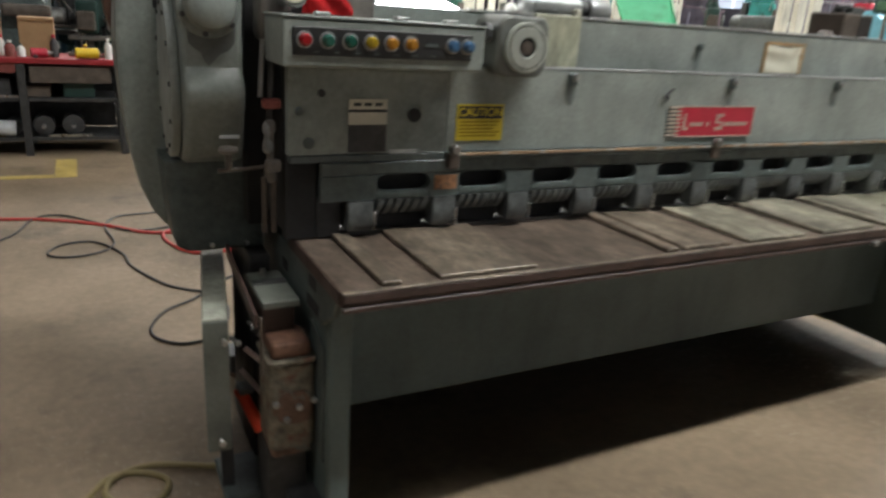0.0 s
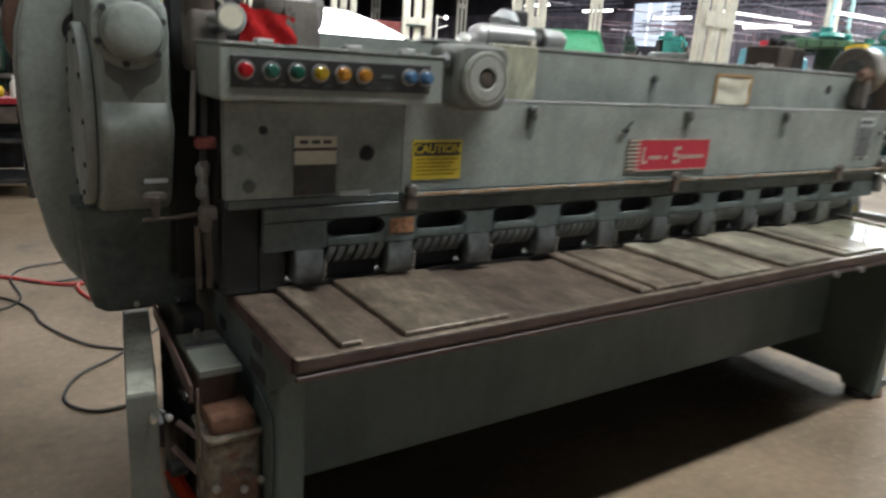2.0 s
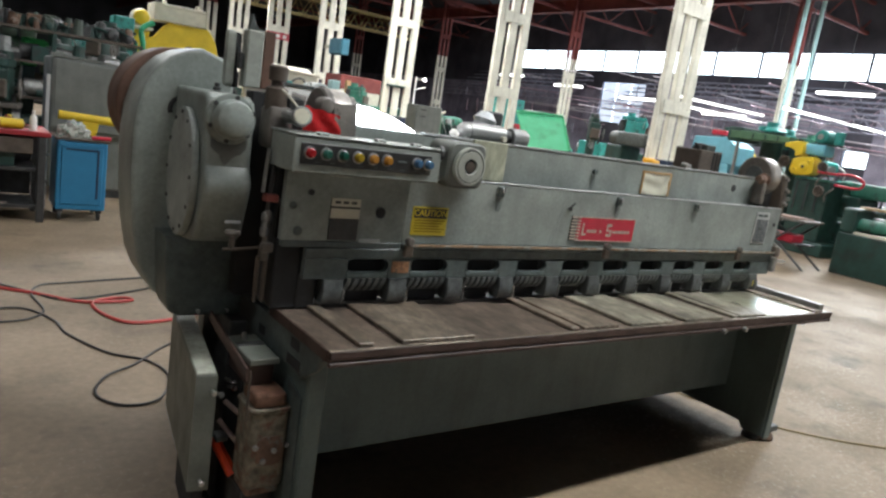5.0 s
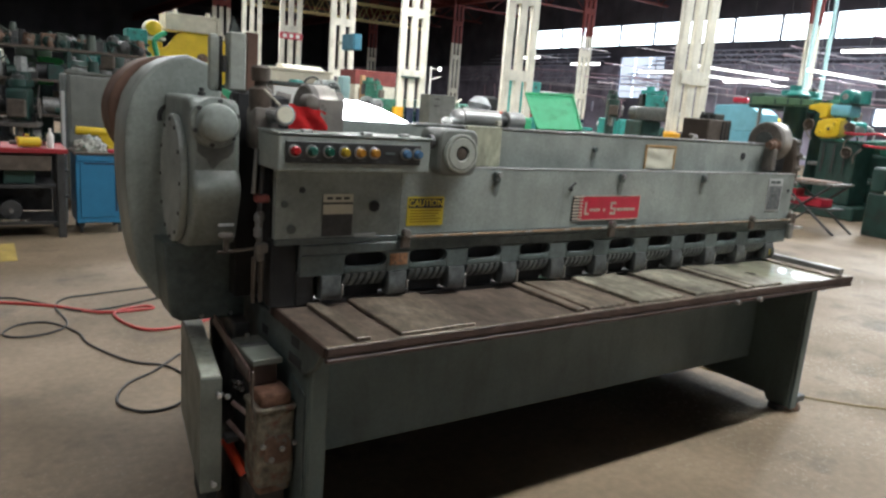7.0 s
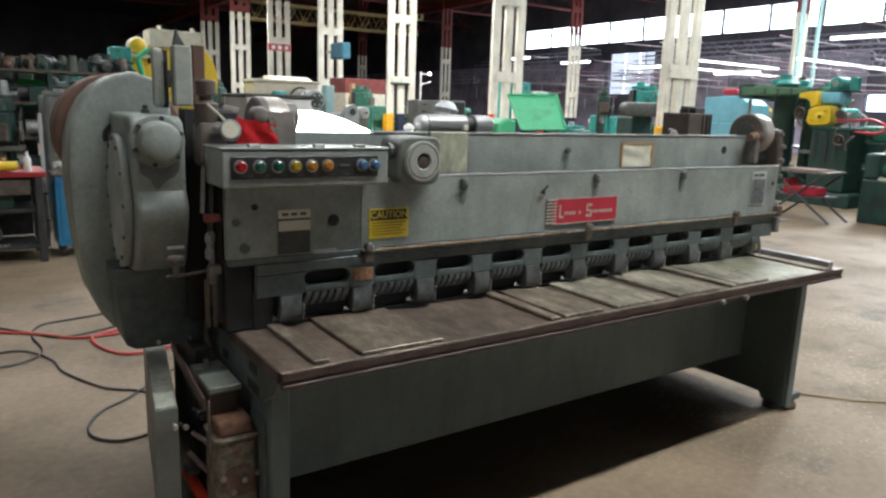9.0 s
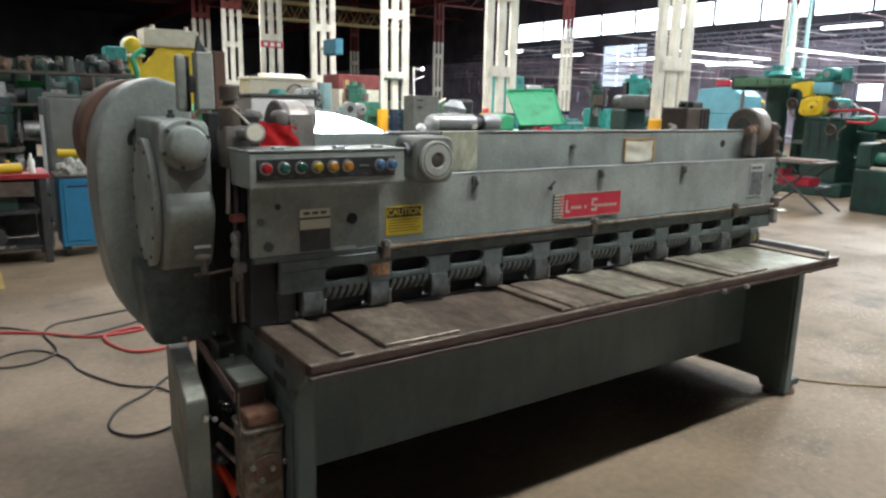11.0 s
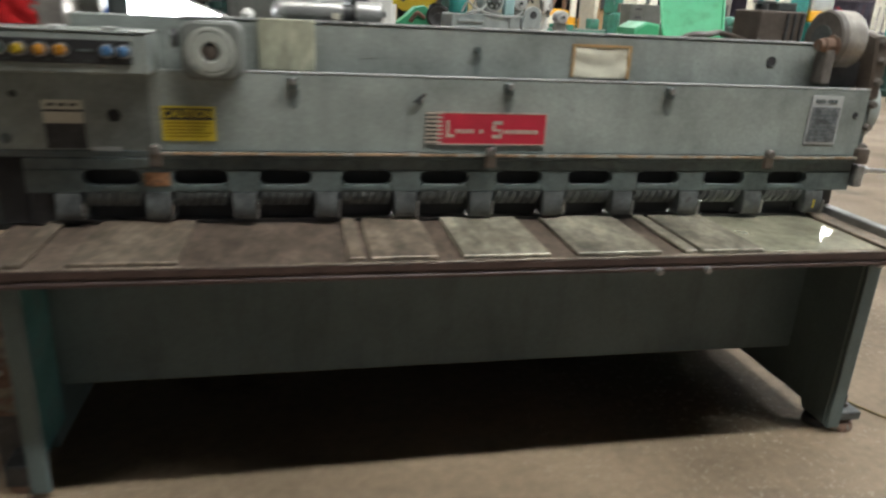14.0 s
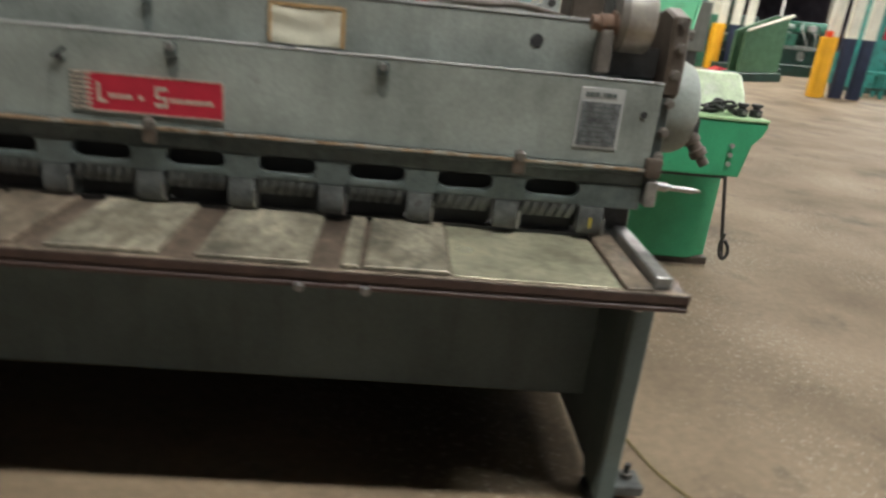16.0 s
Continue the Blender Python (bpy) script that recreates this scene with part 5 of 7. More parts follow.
cbk = sp("counter_block", bx(0.404, 0.512, 1.845, 2.10, 0.735, 0.757, 0.003), "box_paint", "", rb)
sp("block_core", bx(0.412, 0.505, 1.875, 2.08, 0.649, 0.7345, 0.003), "edge_brown", "", rb)
sp("counter_strap", bx(0.407, 0.510, 1.985, 2.02, 0.7575, 0.761, 0.001), "grime", "", rb)
sp("strap_bolt", cyl((0.45, 2.05, 0.7575), (0.45, 2.05, 0.785), 0.009, seg=8, bev=0.002), "steel", "", rb)
sp("edge_post", bx(0.3795, 0.3875, 1.778, 1.786, 0.56, 0.745, 0.002), "brown_metal", "", rb)
sp("edge_strip", prism([(1.775, 0.715), (2.20, 0.785), (2.20, 0.825), (1.775, 0.757)], "x", 0.366, 0.3735, 0.001), "edge_brown", "", rb)
sp("cover_flap", prism([(1.715, 0.27), (1.80, 0.27), (1.84, 0.69), (1.715, 0.655)], "x", 0.5445, 0.5500, 0.001), "paint_dark", "", rb)
for p0, p1 in (((0.379, 1.995, 0.548), (0.440, 1.945, 0.495)), ((0.365, 1.995, 0.475), (0.432, 1.945, 0.389))):
    sp("spring_rod", cyl(p0, p1, 0.009, seg=10), "pinkish_steel", "dull pinkish rod")
for x, y, z in ((0.347, 1.945, 0.595), (0.413, 2.02, 0.606), (0.430, 2.05, 0.567)):
    sp("rod_nut", lathe((x, y, z), (0.1, -1, 0.2), [(0.007, -0.06), (0.007, 0), (0.010, 0.002), (0.011, 0.008), (0.007, 0.012), (0, 0.013)], 10), "steel")
sp("orange_lever", tube([(0.362, 2.02, 0.395), (0.384, 1.98, 0.345), (0.412, 1.93, 0.282)], 0.020, 8, None, 2), "orange", "orange painted lever")
sp("lever_stay", bx(0.352, 0.395, 1.96, 2.02, 0.40, 0.42, 0.003), "grime")
# dark sheet stands for the shade in the gap behind the rods
sp("inner_panel", bx(0.441, 0.447, 2.0, 2.158, 0.05, 0.72, 0.001), "gap_shade")
sp("treadle_bracket", bx(0.41, 0.53, 1.83, 1.99, 0.0, 0.269, 0.006), "grime")
sp("floor_shoe", bx(0.30, 0.52, 1.96, 2.2, 0.0, 0.03, 0.006), "paint_dark")

# ---- red rag behind the control box ----
bm = B()
nx, nz_ = 10, 8
grid = [[bm.verts.new((0.548 + 0.142 * i / nx + 0.004 * math.sin(j * 0.9), 1.955 + 0.007 * math.sin(i * 1.1 + 0.6 * j) + 0.01 * (j / nz_), 1.552 + (0.086 - 0.022 * i / nx + 0.003 * math.sin(1.7 * i)) * j / nz_)) for i in range(nx + 1)] for j in range(nz_ + 1)]
for j in range(nz_):
    for i in range(nx):
        bm.faces.new((grid[j][i], grid[j][i + 1], grid[j + 1][i + 1], grid[j + 1][i]))
bmesh.ops.solidify(bm, geom=bm.faces[:], thickness=0.006)
solo("rag", bm, M["red_cloth"], "bright red cloth rag draped behind the control box", "rag")

# ---- cables and hoses on the floor ----
def floor_line(name, pts, r, ma, label, cat):
    return solo(name, tube([(x, y, r + (0.018 if len(p) > 2 else 0.0)) for p in pts for x, y in [p[:2]]], r, 8), M[ma], label, cat)


floor_line("air_hose", [(-3.0, 6.1), (-1.4, 5.65), (-0.6, 5.53), (-0.29, 5.44), (0.03, 5.24), (0.30, 4.99), (0.52, 4.95), (0.68, 4.97), (0.62, 5.04), (0.42, 4.96), (0.42, 4.72), (0.55, 4.48), (0.80, 4.48), (1.1, 4.6), (1.5, 4.5)], 0.0105, "red_hose", "red rubber air hose lying in loops on the floor", "hose")
floor_line("power_cable", [(-2.6, 4.6), (-1.2, 4.7), (-0.57, 5.04), (-0.40, 5.50), (-0.22, 5.55), (0.04, 5.26), (0.25, 5.05), (0.7, 5.2), (1.2, 5.5)], 0.0075, "cable", "black power cable lying on the floor", "cable")
floor_line("power_cable", [(0.9, 5.6), (0.34, 5.48), (0.13, 5.42), (0.05, 5.2), (0.09, 4.80), (-0.02, 4.63), (-0.20, 4.60), (-0.29, 4.70), (-0.20, 4.86), (-0.02, 4.86), (0.13, 4.58), (0.17, 4.32), (0.34, 3.95), (0.53, 3.77), (0.589, 3.518), (0.482, 3.235), (0.321, 3.185), (0.208, 3.29), (0.200, 3.43), (0.285, 3.60), (0.455, 3.735), (0.713, 4.02), (1.1, 4.25)], 0.0075, "cable", "black power cable looped beside the machine", "cable")
floor_line("coiled_cable", [(0.40, 2.13), (0.27, 2.19), (0.10, 2.26), (-0.02, 2.23), (-0.05, 2.14), (0.02, 2.06), (0.11, 2.07), (0.14, 2.15), (0.08, 2.22), (-0.03, 2.24), (-0.11, 2.14), (-0.20, 1.98), (-0.5, 1.75)], 0.011, "tan_cable", "tan cable coiled on the floor by the side box", "cable")
floor_line("thin_cable", [(3.80, 2.5), (3.90, 2.15), (3.95, 1.96), (4.0, 1.84), (4.10, 1.70), (4.35, 1.46), (4.9, 1.1), (5.6, 0.9)], 0.0055, "tan_cable", "thin tan cable trailing over the floor", "cable")

# yellow floor marking
solo("floor_marking", bx(-8.0, -0.30, 6.80, 6.90, 0.0, 0.004, 0), M["floor_yellow"], "faded yellow line painted on the concrete floor", "floor line", "structure")
solo("floor_marking", bx(-0.295, -0.12, 6.80, 7.55, 0.0, 0.004, 0), M["floor_yellow"], "faded yellow line painted on the concrete floor", "floor line", "structure")


# ---- bench, carts and goods at the back left ----
def bottle(x, y, z, h, r, ma, cap):
    t = thing("bottle", "plastic shop bottle standing on the bench", "bottle", (x, y, z), "bottles on the bench")
    part("body", lathe((x, y, z), (0, 0, 1), [(r, 0), (r, h * 0.6), (r * 0.9, h * 0.68), (r * 0.35, h * 0.82), (r * 0.35, h * 0.88)], 12), M[ma], t)
    part("cap", cyl((x, y, z + h * 0.88), (x, y, z + h), r * 0.45, seg=10), M[cap], t)
    return t


wb = thing("workbench", "long steel workbench with a red top and loaded shelves", "workbench", (-0.9, 8.1, 0))
part("bench_top", bx(-2.6, 0.40, 7.75, 8.5, 0.88, 0.93, 0.006), M["bench_red"], wb, "red painted bench top")
for x in (-2.5, -1.5, -0.52, 0.33):
    for y in (7.80, 8.42):
        part("leg", bx(x - 0.035, x + 0.035, y - 0.035, y + 0.035, 0, 0.879, 0.003), M["grime"], wb)
for z in (0.14, 0.52):
    part("shelf", bx(-2.46, 0.29, 7.80, 8.42, z, z + 0.035, 0.003), M["grime"], wb)
# added sheet: hides the lit floor behind and keeps the shelves dark
part("back_sheet", bx(-2.46, 0.29, 8.46, 8.475, 0.18, 0.8795, 0.001), M["grime"], wb, "added dark sheet blocking light behind the bench")
part("front_rail", bx(-2.46, -0.56, 7.775, 7.79, 0.79, 0.8795, 0.002), M["rust_red"], wb, "maroon front rail")
part("drawer_box", bx(-0.45, 0.25, 7.79, 8.3, 0.70, 0.855, 0.004), M["brown_metal"], wb)
t = thing("dark_machine", "dark oily machine with pulleys standing behind the bench", "machine", (-1.3, 8.9, 0))
part("body", prism([(-1.75, 0), (-0.80, 0), (-0.80, 1.30), (-0.92, 1.48), (-1.12, 1.60), (-1.45, 1.63), (-1.75, 1.55)], "y", 8.62, 9.15, 0.03, seg=2), M["grime_grey"], t)
for x, z, r in ((-1.02, 1.38, 0.13), (-1.32, 1.44, 0.17), (-1.60, 1.32, 0.12)):
    part("pulley", lathe((x, 8.619, z), (0, -1, 0), [(r, 0), (r, 0.05), (r * 0.85, 0.06), (r * 0.8, 0.03), (r * 0.3, 0.03), (r * 0.25, 0.08), (0, 0.08)], 20), M["grime"], t)
part("belt_guard", tube([(-1.7, 8.6, 1.25), (-1.4, 8.55, 1.66), (-1.0, 8.55, 1.58), (-0.86, 8.6, 1.2)], 0.03, 6), M["greasy"], t)
random.seed(11)
for k in range(9):
    x = -2.2 + 0.26 * k
    s = random.uniform(0.07, 0.12)
    t = thing("motor", "dark greasy electric motor lying on the bench shelf", "motor", (x, 8.05, 0.176), "motors on the shelf")
    part("body", cyl((x, 7.9, 0.176 + s), (x, 8.2, 0.176 + s), s, seg=16, bev=0.01), M["grime"], t)
    part("shaft", cyl((x, 7.82, 0.176 + s), (x, 7.9, 0.176 + s), 0.02, seg=8), M["grey_steel"], t)
for k in range(7):
    x = -2.2 + 0.36 * k
    h, w = random.uniform(0.08, 0.2), random.uniform(0.1, 0.15)
    ma = random.choice(("grime", "brown_metal", "green_dark", "rust"))
    t = thing("tool_box", "dark metal box of parts on the bench shelf", "tool box", (x, 8.0, 0.556), "boxes on the shelf")
    part("body", bx(x - w, x + w, 7.86, 8.2, 0.556, 0.556 + h, 0.008), M[ma], t)
    part("lid", bx(x - w - 0.005, x + w + 0.005, 7.855, 8.205, 0.557 + h, 0.572 + h, 0.004), M[ma], t)
for x, z, l in ((-1.0, 0.555, 0.5), (-0.35, 0.176, 0.4), (-1.9, 0.555, 0.6)):
    solo("steel_bar", bx(x, x + l, 7.815, 7.85, z, z + 0.02, 0.003, m=None), M["steel"], "bright flat steel bar lying on the shelf edge", "steel bar")
for x, y, w, d, h in ((-0.36, 8.15, 0.30, 0.3, 0.36), (-0.80, 8.2, 0.26, 0.26, 0.33), (-1.35, 8.2, 0.42, 0.3, 0.30)):
    t = thing("cardboard_box", "brown cardboard box standing on the red bench", "box", (x, y, 0.93), "cardboard boxes")
    part("body", bx(x - w / 2, x + w / 2, y - d / 2, y + d / 2, 0.93, 0.93 + h, 0.004), M["cardboard"], t)
    part("flap", bx(x - w / 2, x + w / 2, y - d / 2 - 0.02, y - d / 2, 0.90 + h, 0.905 + h, 0.001, m=None), M["cardboard"], t)
for x, y, h, r, a, b in ((-0.73, 7.90, 0.24, 0.045, "cream", "red"), (-0.585, 7.84, 0.15, 0.045, "rust_red", "white"), (-0.50, 7.93, 0.12, 0.035, "white", "grime"), (-0.22, 7.97, 0.21, 0.035, "grime", "red"), (0.05, 7.93, 0.13, 0.045, "rust_red", "yellow"), (0.25, 7.86, 0.20, 0.033, "white", "white"), (-1.05, 7.90, 0.2, 0.04, "grime", "yellow"), (-1.2, 7.85, 0.15, 0.05, "cardboard", "grime"), (-0.66, 7.99, 0.19, 0.03, "white", "red")):
    bottle(x, y, 0.93, h, r, a, b)
yr = thing("yellow_roll", "yellow roll lying on the red bench", "roll", (0.1, 7.9, 0.93))
part("body", cyl((-0.04, 7.84, 0.985), (0.16, 7.86, 0.985), 0.05, seg=16, bev=0.006), M["yellow_paint"], yr)
part("core", cyl((0.1605, 7.86, 0.985), (0.175, 7.8615, 0.985), 0.025, seg=12), M["cardboard"], yr)
rt = thing("red_tool", "red hand drill lying on the red bench", "tool", (-0.35, 7.86, 0.93))
part("body", cyl((-0.42, 7.85, 0.975), (-0.28, 7.87, 0.975), 0.043, seg=14, bev=0.008), M["red"], rt)
part("chuck", cyl((-0.279, 7.87, 0.975), (-0.23, 7.875, 0.975), 0.025, 0.012, seg=12), M["grey_steel"], rt)
part("grip", bx(-0.40, -0.36, 7.80, 7.85, 0.93, 0.96, 0.006), M["grime"], rt)
random.seed(51)
for k in range(12):
    x, y = random.uniform(-2.4, 0.2), random.uniform(8.0, 8.4)
    if -1.6 < x < -0.15 and y > 8.0:
        y = 7.97
    w, d, h = random.uniform(0.03, 0.09), random.uniform(0.03, 0.06), random.uniform(0.03, 0.12)
    t = thing("hand_tool", "small greasy hand tool lying on the bench", "tool", (x, y, 0.93), "tools on the bench")
    part("body", bx(x - w, x + w, y - d, y + d * 0.5, 0.93, 0.93 + h * 0.5, 0.008), M[random.choice(("grime", "greasy", "brown_metal", "grey_steel"))], t)
    part("handle", cyl((x + w * 0.2, y - d * 0.3, 0.9305 + h * 0.5), (x + w * 0.3, y - d * 0.3, 0.935 + h), 0.014, seg=8), M[random.choice(("rust_red", "grime", "yellow", "wood"))], t)

cart = thing("tool_cart", "blue steel tool cart with a recessed door, on castors", "cart", (0.72, 8.15, 0))
part("body", bx(0.48, 0.96, 7.92, 8.45, 0.12, 0.86, 0.008), M["blue"], cart)
part("door", bx(0.52, 0.92, 7.905, 7.919, 0.18, 0.80, 0.005), M["blue"], cart)
d = part("door_frame", bx(0.49, 0.95, 7.895, 7.904, 0.80, 0.85, 0.003), M["blue"], cart)
part("door_edge", bx(0.86, 0.88, 7.897, 7.904, 0.25, 0.76, 0.002), M["dark_blue"], cart)
part("door_edge", bx(0.56, 0.88, 7.897, 7.904, 0.761, 0.778, 0.002), M["dark_blue"], cart)
part("tray", bx(0.46, 0.98, 7.90, 8.47, 0.861, 0.885, 0.004), M["brown_metal"], cart)
for x in (0.53, 0.91):
    for y in (8.0, 8.38):
        w = part("castor", bx(x - 0.03, x + 0.03, y - 0.03, y + 0.03, 0.08, 0.119, 0.004), M["grime"], cart)
        part("wheel", cyl((x - 0.015, y, 0.045), (x + 0.015, y, 0.045), 0.045, seg=14), M["black"], w)
solo("handle_bar", cyl((0.80, 7.95, 0.905), (0.99, 7.95, 0.905), 0.02, seg=10, bev=0.004), M["red"], "red plastic tool handle lying on the cart", "tool")
bm = B()
bmesh.ops.create_icosphere(bm, subdivisions=4, radius=1.0)
for v in bm.verts:
    k = 1 + 0.30 * noise.noise(v.co * 2.3) + 0.16 * noise.noise(v.co * 6.5)
    v.co = Vector((0.645 + 0.15 * k * v.co.x, 8.08 + 0.13 * k * v.co.y, 0.886 + max(0.0, 0.125 * k * (v.co.z + 0.25))))
solo("crumpled_rag", bm, M["rag_mix"], "crumpled white and green cotton rag on the cart", "rag")

# shelf cart beside it
sc = thing("shelf_cart", "grey steel shelf cart loaded with dark motors", "cart", (0.1, 8.9, 0))
for x in (-0.55, 0.44):
    part("post", bx(x - 0.018, x + 0.018, 8.6, 8.64, 0, 1.5 if x > 0 else 0.9, 0.003), M["light_grey"], sc)
for z in (0.3, 0.6):
    part("shelf", bx(-0.58, 0.47, 8.55, 9.2, z, z + 0.03, 0.003), M["grime_grey"], sc)

gm = thing("grey_cabinet", "large plain grey machine cabinet behind the cart", "cabinet", (1.1, 9.9, 0))
part("body", bx(0.56, 1.75, 9.5, 10.4, 0.1, 1.70, 0.03, seg=2), M["cab_grey"], gm)
part("panel", prism([(0.60, 1.02), (1.71, 1.02), (1.71, 1.66), (1.2, 1.655), (0.75, 1.675), (0.60, 1.69)], "y", 9.485, 9.499, 0.006), M["cab_grey"], gm)
part("top_lip", prism([(0.55, 1.701), (1.76, 1.701), (1.76, 1.715), (1.3, 1.712), (0.8, 1.735), (0.60, 1.755), (0.55, 1.74)], "y", 9.49, 9.60, 0.004), M["cab_grey"], gm)
part("plinth", bx(0.66, 1.71, 9.52, 10.36, 0, 0.099, 0.004), M["grime"], gm)
yb = thing("lift_beam", "yellow painted steel lifting beam on a stand", "beam", (1.0, 9.2, 0))
part("beam", cyl((0.62, 9.2, 1.035), (1.5, 9.2, 0.995), 0.05, seg=14), M["yellow_paint"], yb)
part("gusset", prism([(0.86, 0.985), (1.06, 0.975), (1.04, 0.86), (0.95, 0.86)], "y", 9.16, 9.24, 0.004), M["yellow_paint"], yb)
part("stand", bx(0.96, 1.03, 9.14, 9.26, 0, 0.859, 0.006), M["yellow_paint"], yb)

gb = thing("grey_machine", "dark grey rounded machine housing behind the bench", "machine", (-0.6, 9.6, 0))
part("body", bx(-0.86, -0.26, 9.3, 10.1, 0.1, 1.98, 0.10, seg=4), M["paint_dark"], gb)
part("hood", lathe((-0.52, 9.3, 1.74), (0, -1, 0), [(0.20, 0), (0.20, 0.05), (0.17, 0.08), (0.08, 0.10), (0.07, 0.16), (0, 0.165)], 24), M["grime_grey"], gb)
part("lever", cyl((-0.42, 9.25, 1.62), (-0.30, 9.1, 1.40), 0.012, seg=6), M["grey_steel"], gb)
part("base", bx(-0.75, -0.2, 9.35, 10.05, 0, 0.099, 0.004), M["grime"], gb)
part("arm", bx(-0.72, -0.25, 9.1, 9.3, 1.25, 1.38, 0.03, seg=2), M["brown_metal"], gb)
cp = thing("clear_bag", "crumpled clear plastic bag on a cardboard box", "bag", (-0.80, 8.2, 1.26))
bm = B()
bmesh.ops.create_icosphere(bm, subdivisions=3, radius=1.0)
for v in bm.verts:
    k = 1 + 0.28 * noise.noise(v.co * 2.1) + 0.12 * noise.noise(v.co * 6)
    v.co = Vector((-0.78 + 0.12 * k * v.co.x, 8.2 + 0.10 * k * v.co.y, 1.261 + max(0.0, 0.10 * k * (v.co.z + 0.3))))
part("film", bm, M["plastic_wrap"], cp)

# partition of white sheets over blue beyond the bench
for k in range(44):
    y = 11.0 + 0.55 * k
    for nm, z0, z1 in (("white", 1.66, 3.7), ("blue", 0.0, 1.655)):
        solo("wall_sheet", prism([(-2.4, y), (-2.34, y + 0.18), (-2.34, y + 0.36), (-2.4, y + 0.545), (-2.43, y + 0.545), (-2.43, y)], "z", z0, z1, 0), M[nm + "_wall"], nm + " ribbed sheet of the two-tone partition wall", "wall", "structure")


# ---- machine tools of the hall ----
def drill_press(x, y, h, ma, motor="grime", label="green upright drilling machine with motor and guard", turn=0.0, s=1.0, bare="grey_steel"):
    t = thing("drill_press", label, "drilling machine", (0, 0, 0), "drilling machines")
    p = lambda n, bm, m_, l="": part(n, bm, M[m_], t, l)
    p("base", bx(-0.35, 0.35, -0.45, 0.45, 0, 0.15, 0.02), ma)
    p("column", cyl((0, 0.15, 0.15), (0, 0.15, h), 0.13, seg=16), ma)
    p("table", bx(-0.28, 0.28, -0.42, 0.12, 0.9, 0.97, 0.01), bare)
    p("table_arm", bx(-0.09, 0.09, -0.1, 0.15, 0.75, 0.899, 0.01), ma)
    p("head", bx(-0.15, 0.15, -0.42, 0.22, h - 0.75, h - 0.25, 0.05, seg=2), ma)
    p("spindle", cyl((0, -0.25, h - 1.0), (0, -0.25, h - 0.75), 0.05, seg=12), bare)
    p("pulley_guard", prism(arc(0, -0.25, 0.12, 180, 360, 8) + arc(0, 0.3, 0.15, 0, 180, 8), "z", h - 0.24, h - 0.12, 0.015), ma)
    p("belt_cover", lathe((0, -0.22, h - 0.119), (0, 0, 1), [(0.09, 0), (0.09, 0.05), (0.075, 0.065), (0.03, 0.07), (0.03, 0.1), (0, 0.102)], 14), motor)
    p("motor_cable", tube([(0.08, 0.42, h - 0.3), (0.22, 0.3, h - 0.2), (0.2, 0.1, h - 0.5), (0.12, 0.15, h - 0.9), (0.14, 0.15, 0.3)], 0.014, 5, None, 4), "cable")
    p("switch_box", bx(0.151, 0.21, -0.15, 0.0, h - 0.85, h - 0.65, 0.01), "grime")
    p("depth_rod", cyl((-0.1, -0.40, h - 0.95), (-0.1, -0.40, h - 0.5), 0.015, seg=6), bare)
    p("gear_lever", cyl((-0.2, -0.35, h - 0.45), (-0.34, -0.42, h - 0.22), 0.014, seg=6), bare)
    p("feed_box", bx(-0.13, 0.13, -0.52, -0.421, h - 0.7, h - 0.42, 0.02), "brown_metal")
    p("motor", cyl((0, 0.40, h - 0.62), (0, 0.40, h - 0.25), 0.11, seg=14, bev=0.02), motor)
    w = p("hand_wheel", lathe((0.21, -0.2, h - 0.55), (1, 0, 0), [(0.15, 0.05), (0.165, 0.065), (0.15, 0.08), (0.135, 0.065), (0.15, 0.05)], 18), bare)
    part("hub", cyl((0.2, -0.2, h - 0.55), (0.29, -0.2, h - 0.55), 0.03, seg=10), M[bare], w)
    for a in (0, 60, 120):
        dy, dz = 0.145 * math.cos(radians(a)), 0.145 * math.sin(radians(a))
        part("spoke", cyl((0.265, -0.2 - dy, h - 0.55 - dz), (0.265, -0.2 + dy, h - 0.55 + dz), 0.01, seg=6), M[bare], w)
    t.matrix_basis = pose(x, y, 0, 0, 0, turn) @ Matrix.Scale(s, 4)
    return t


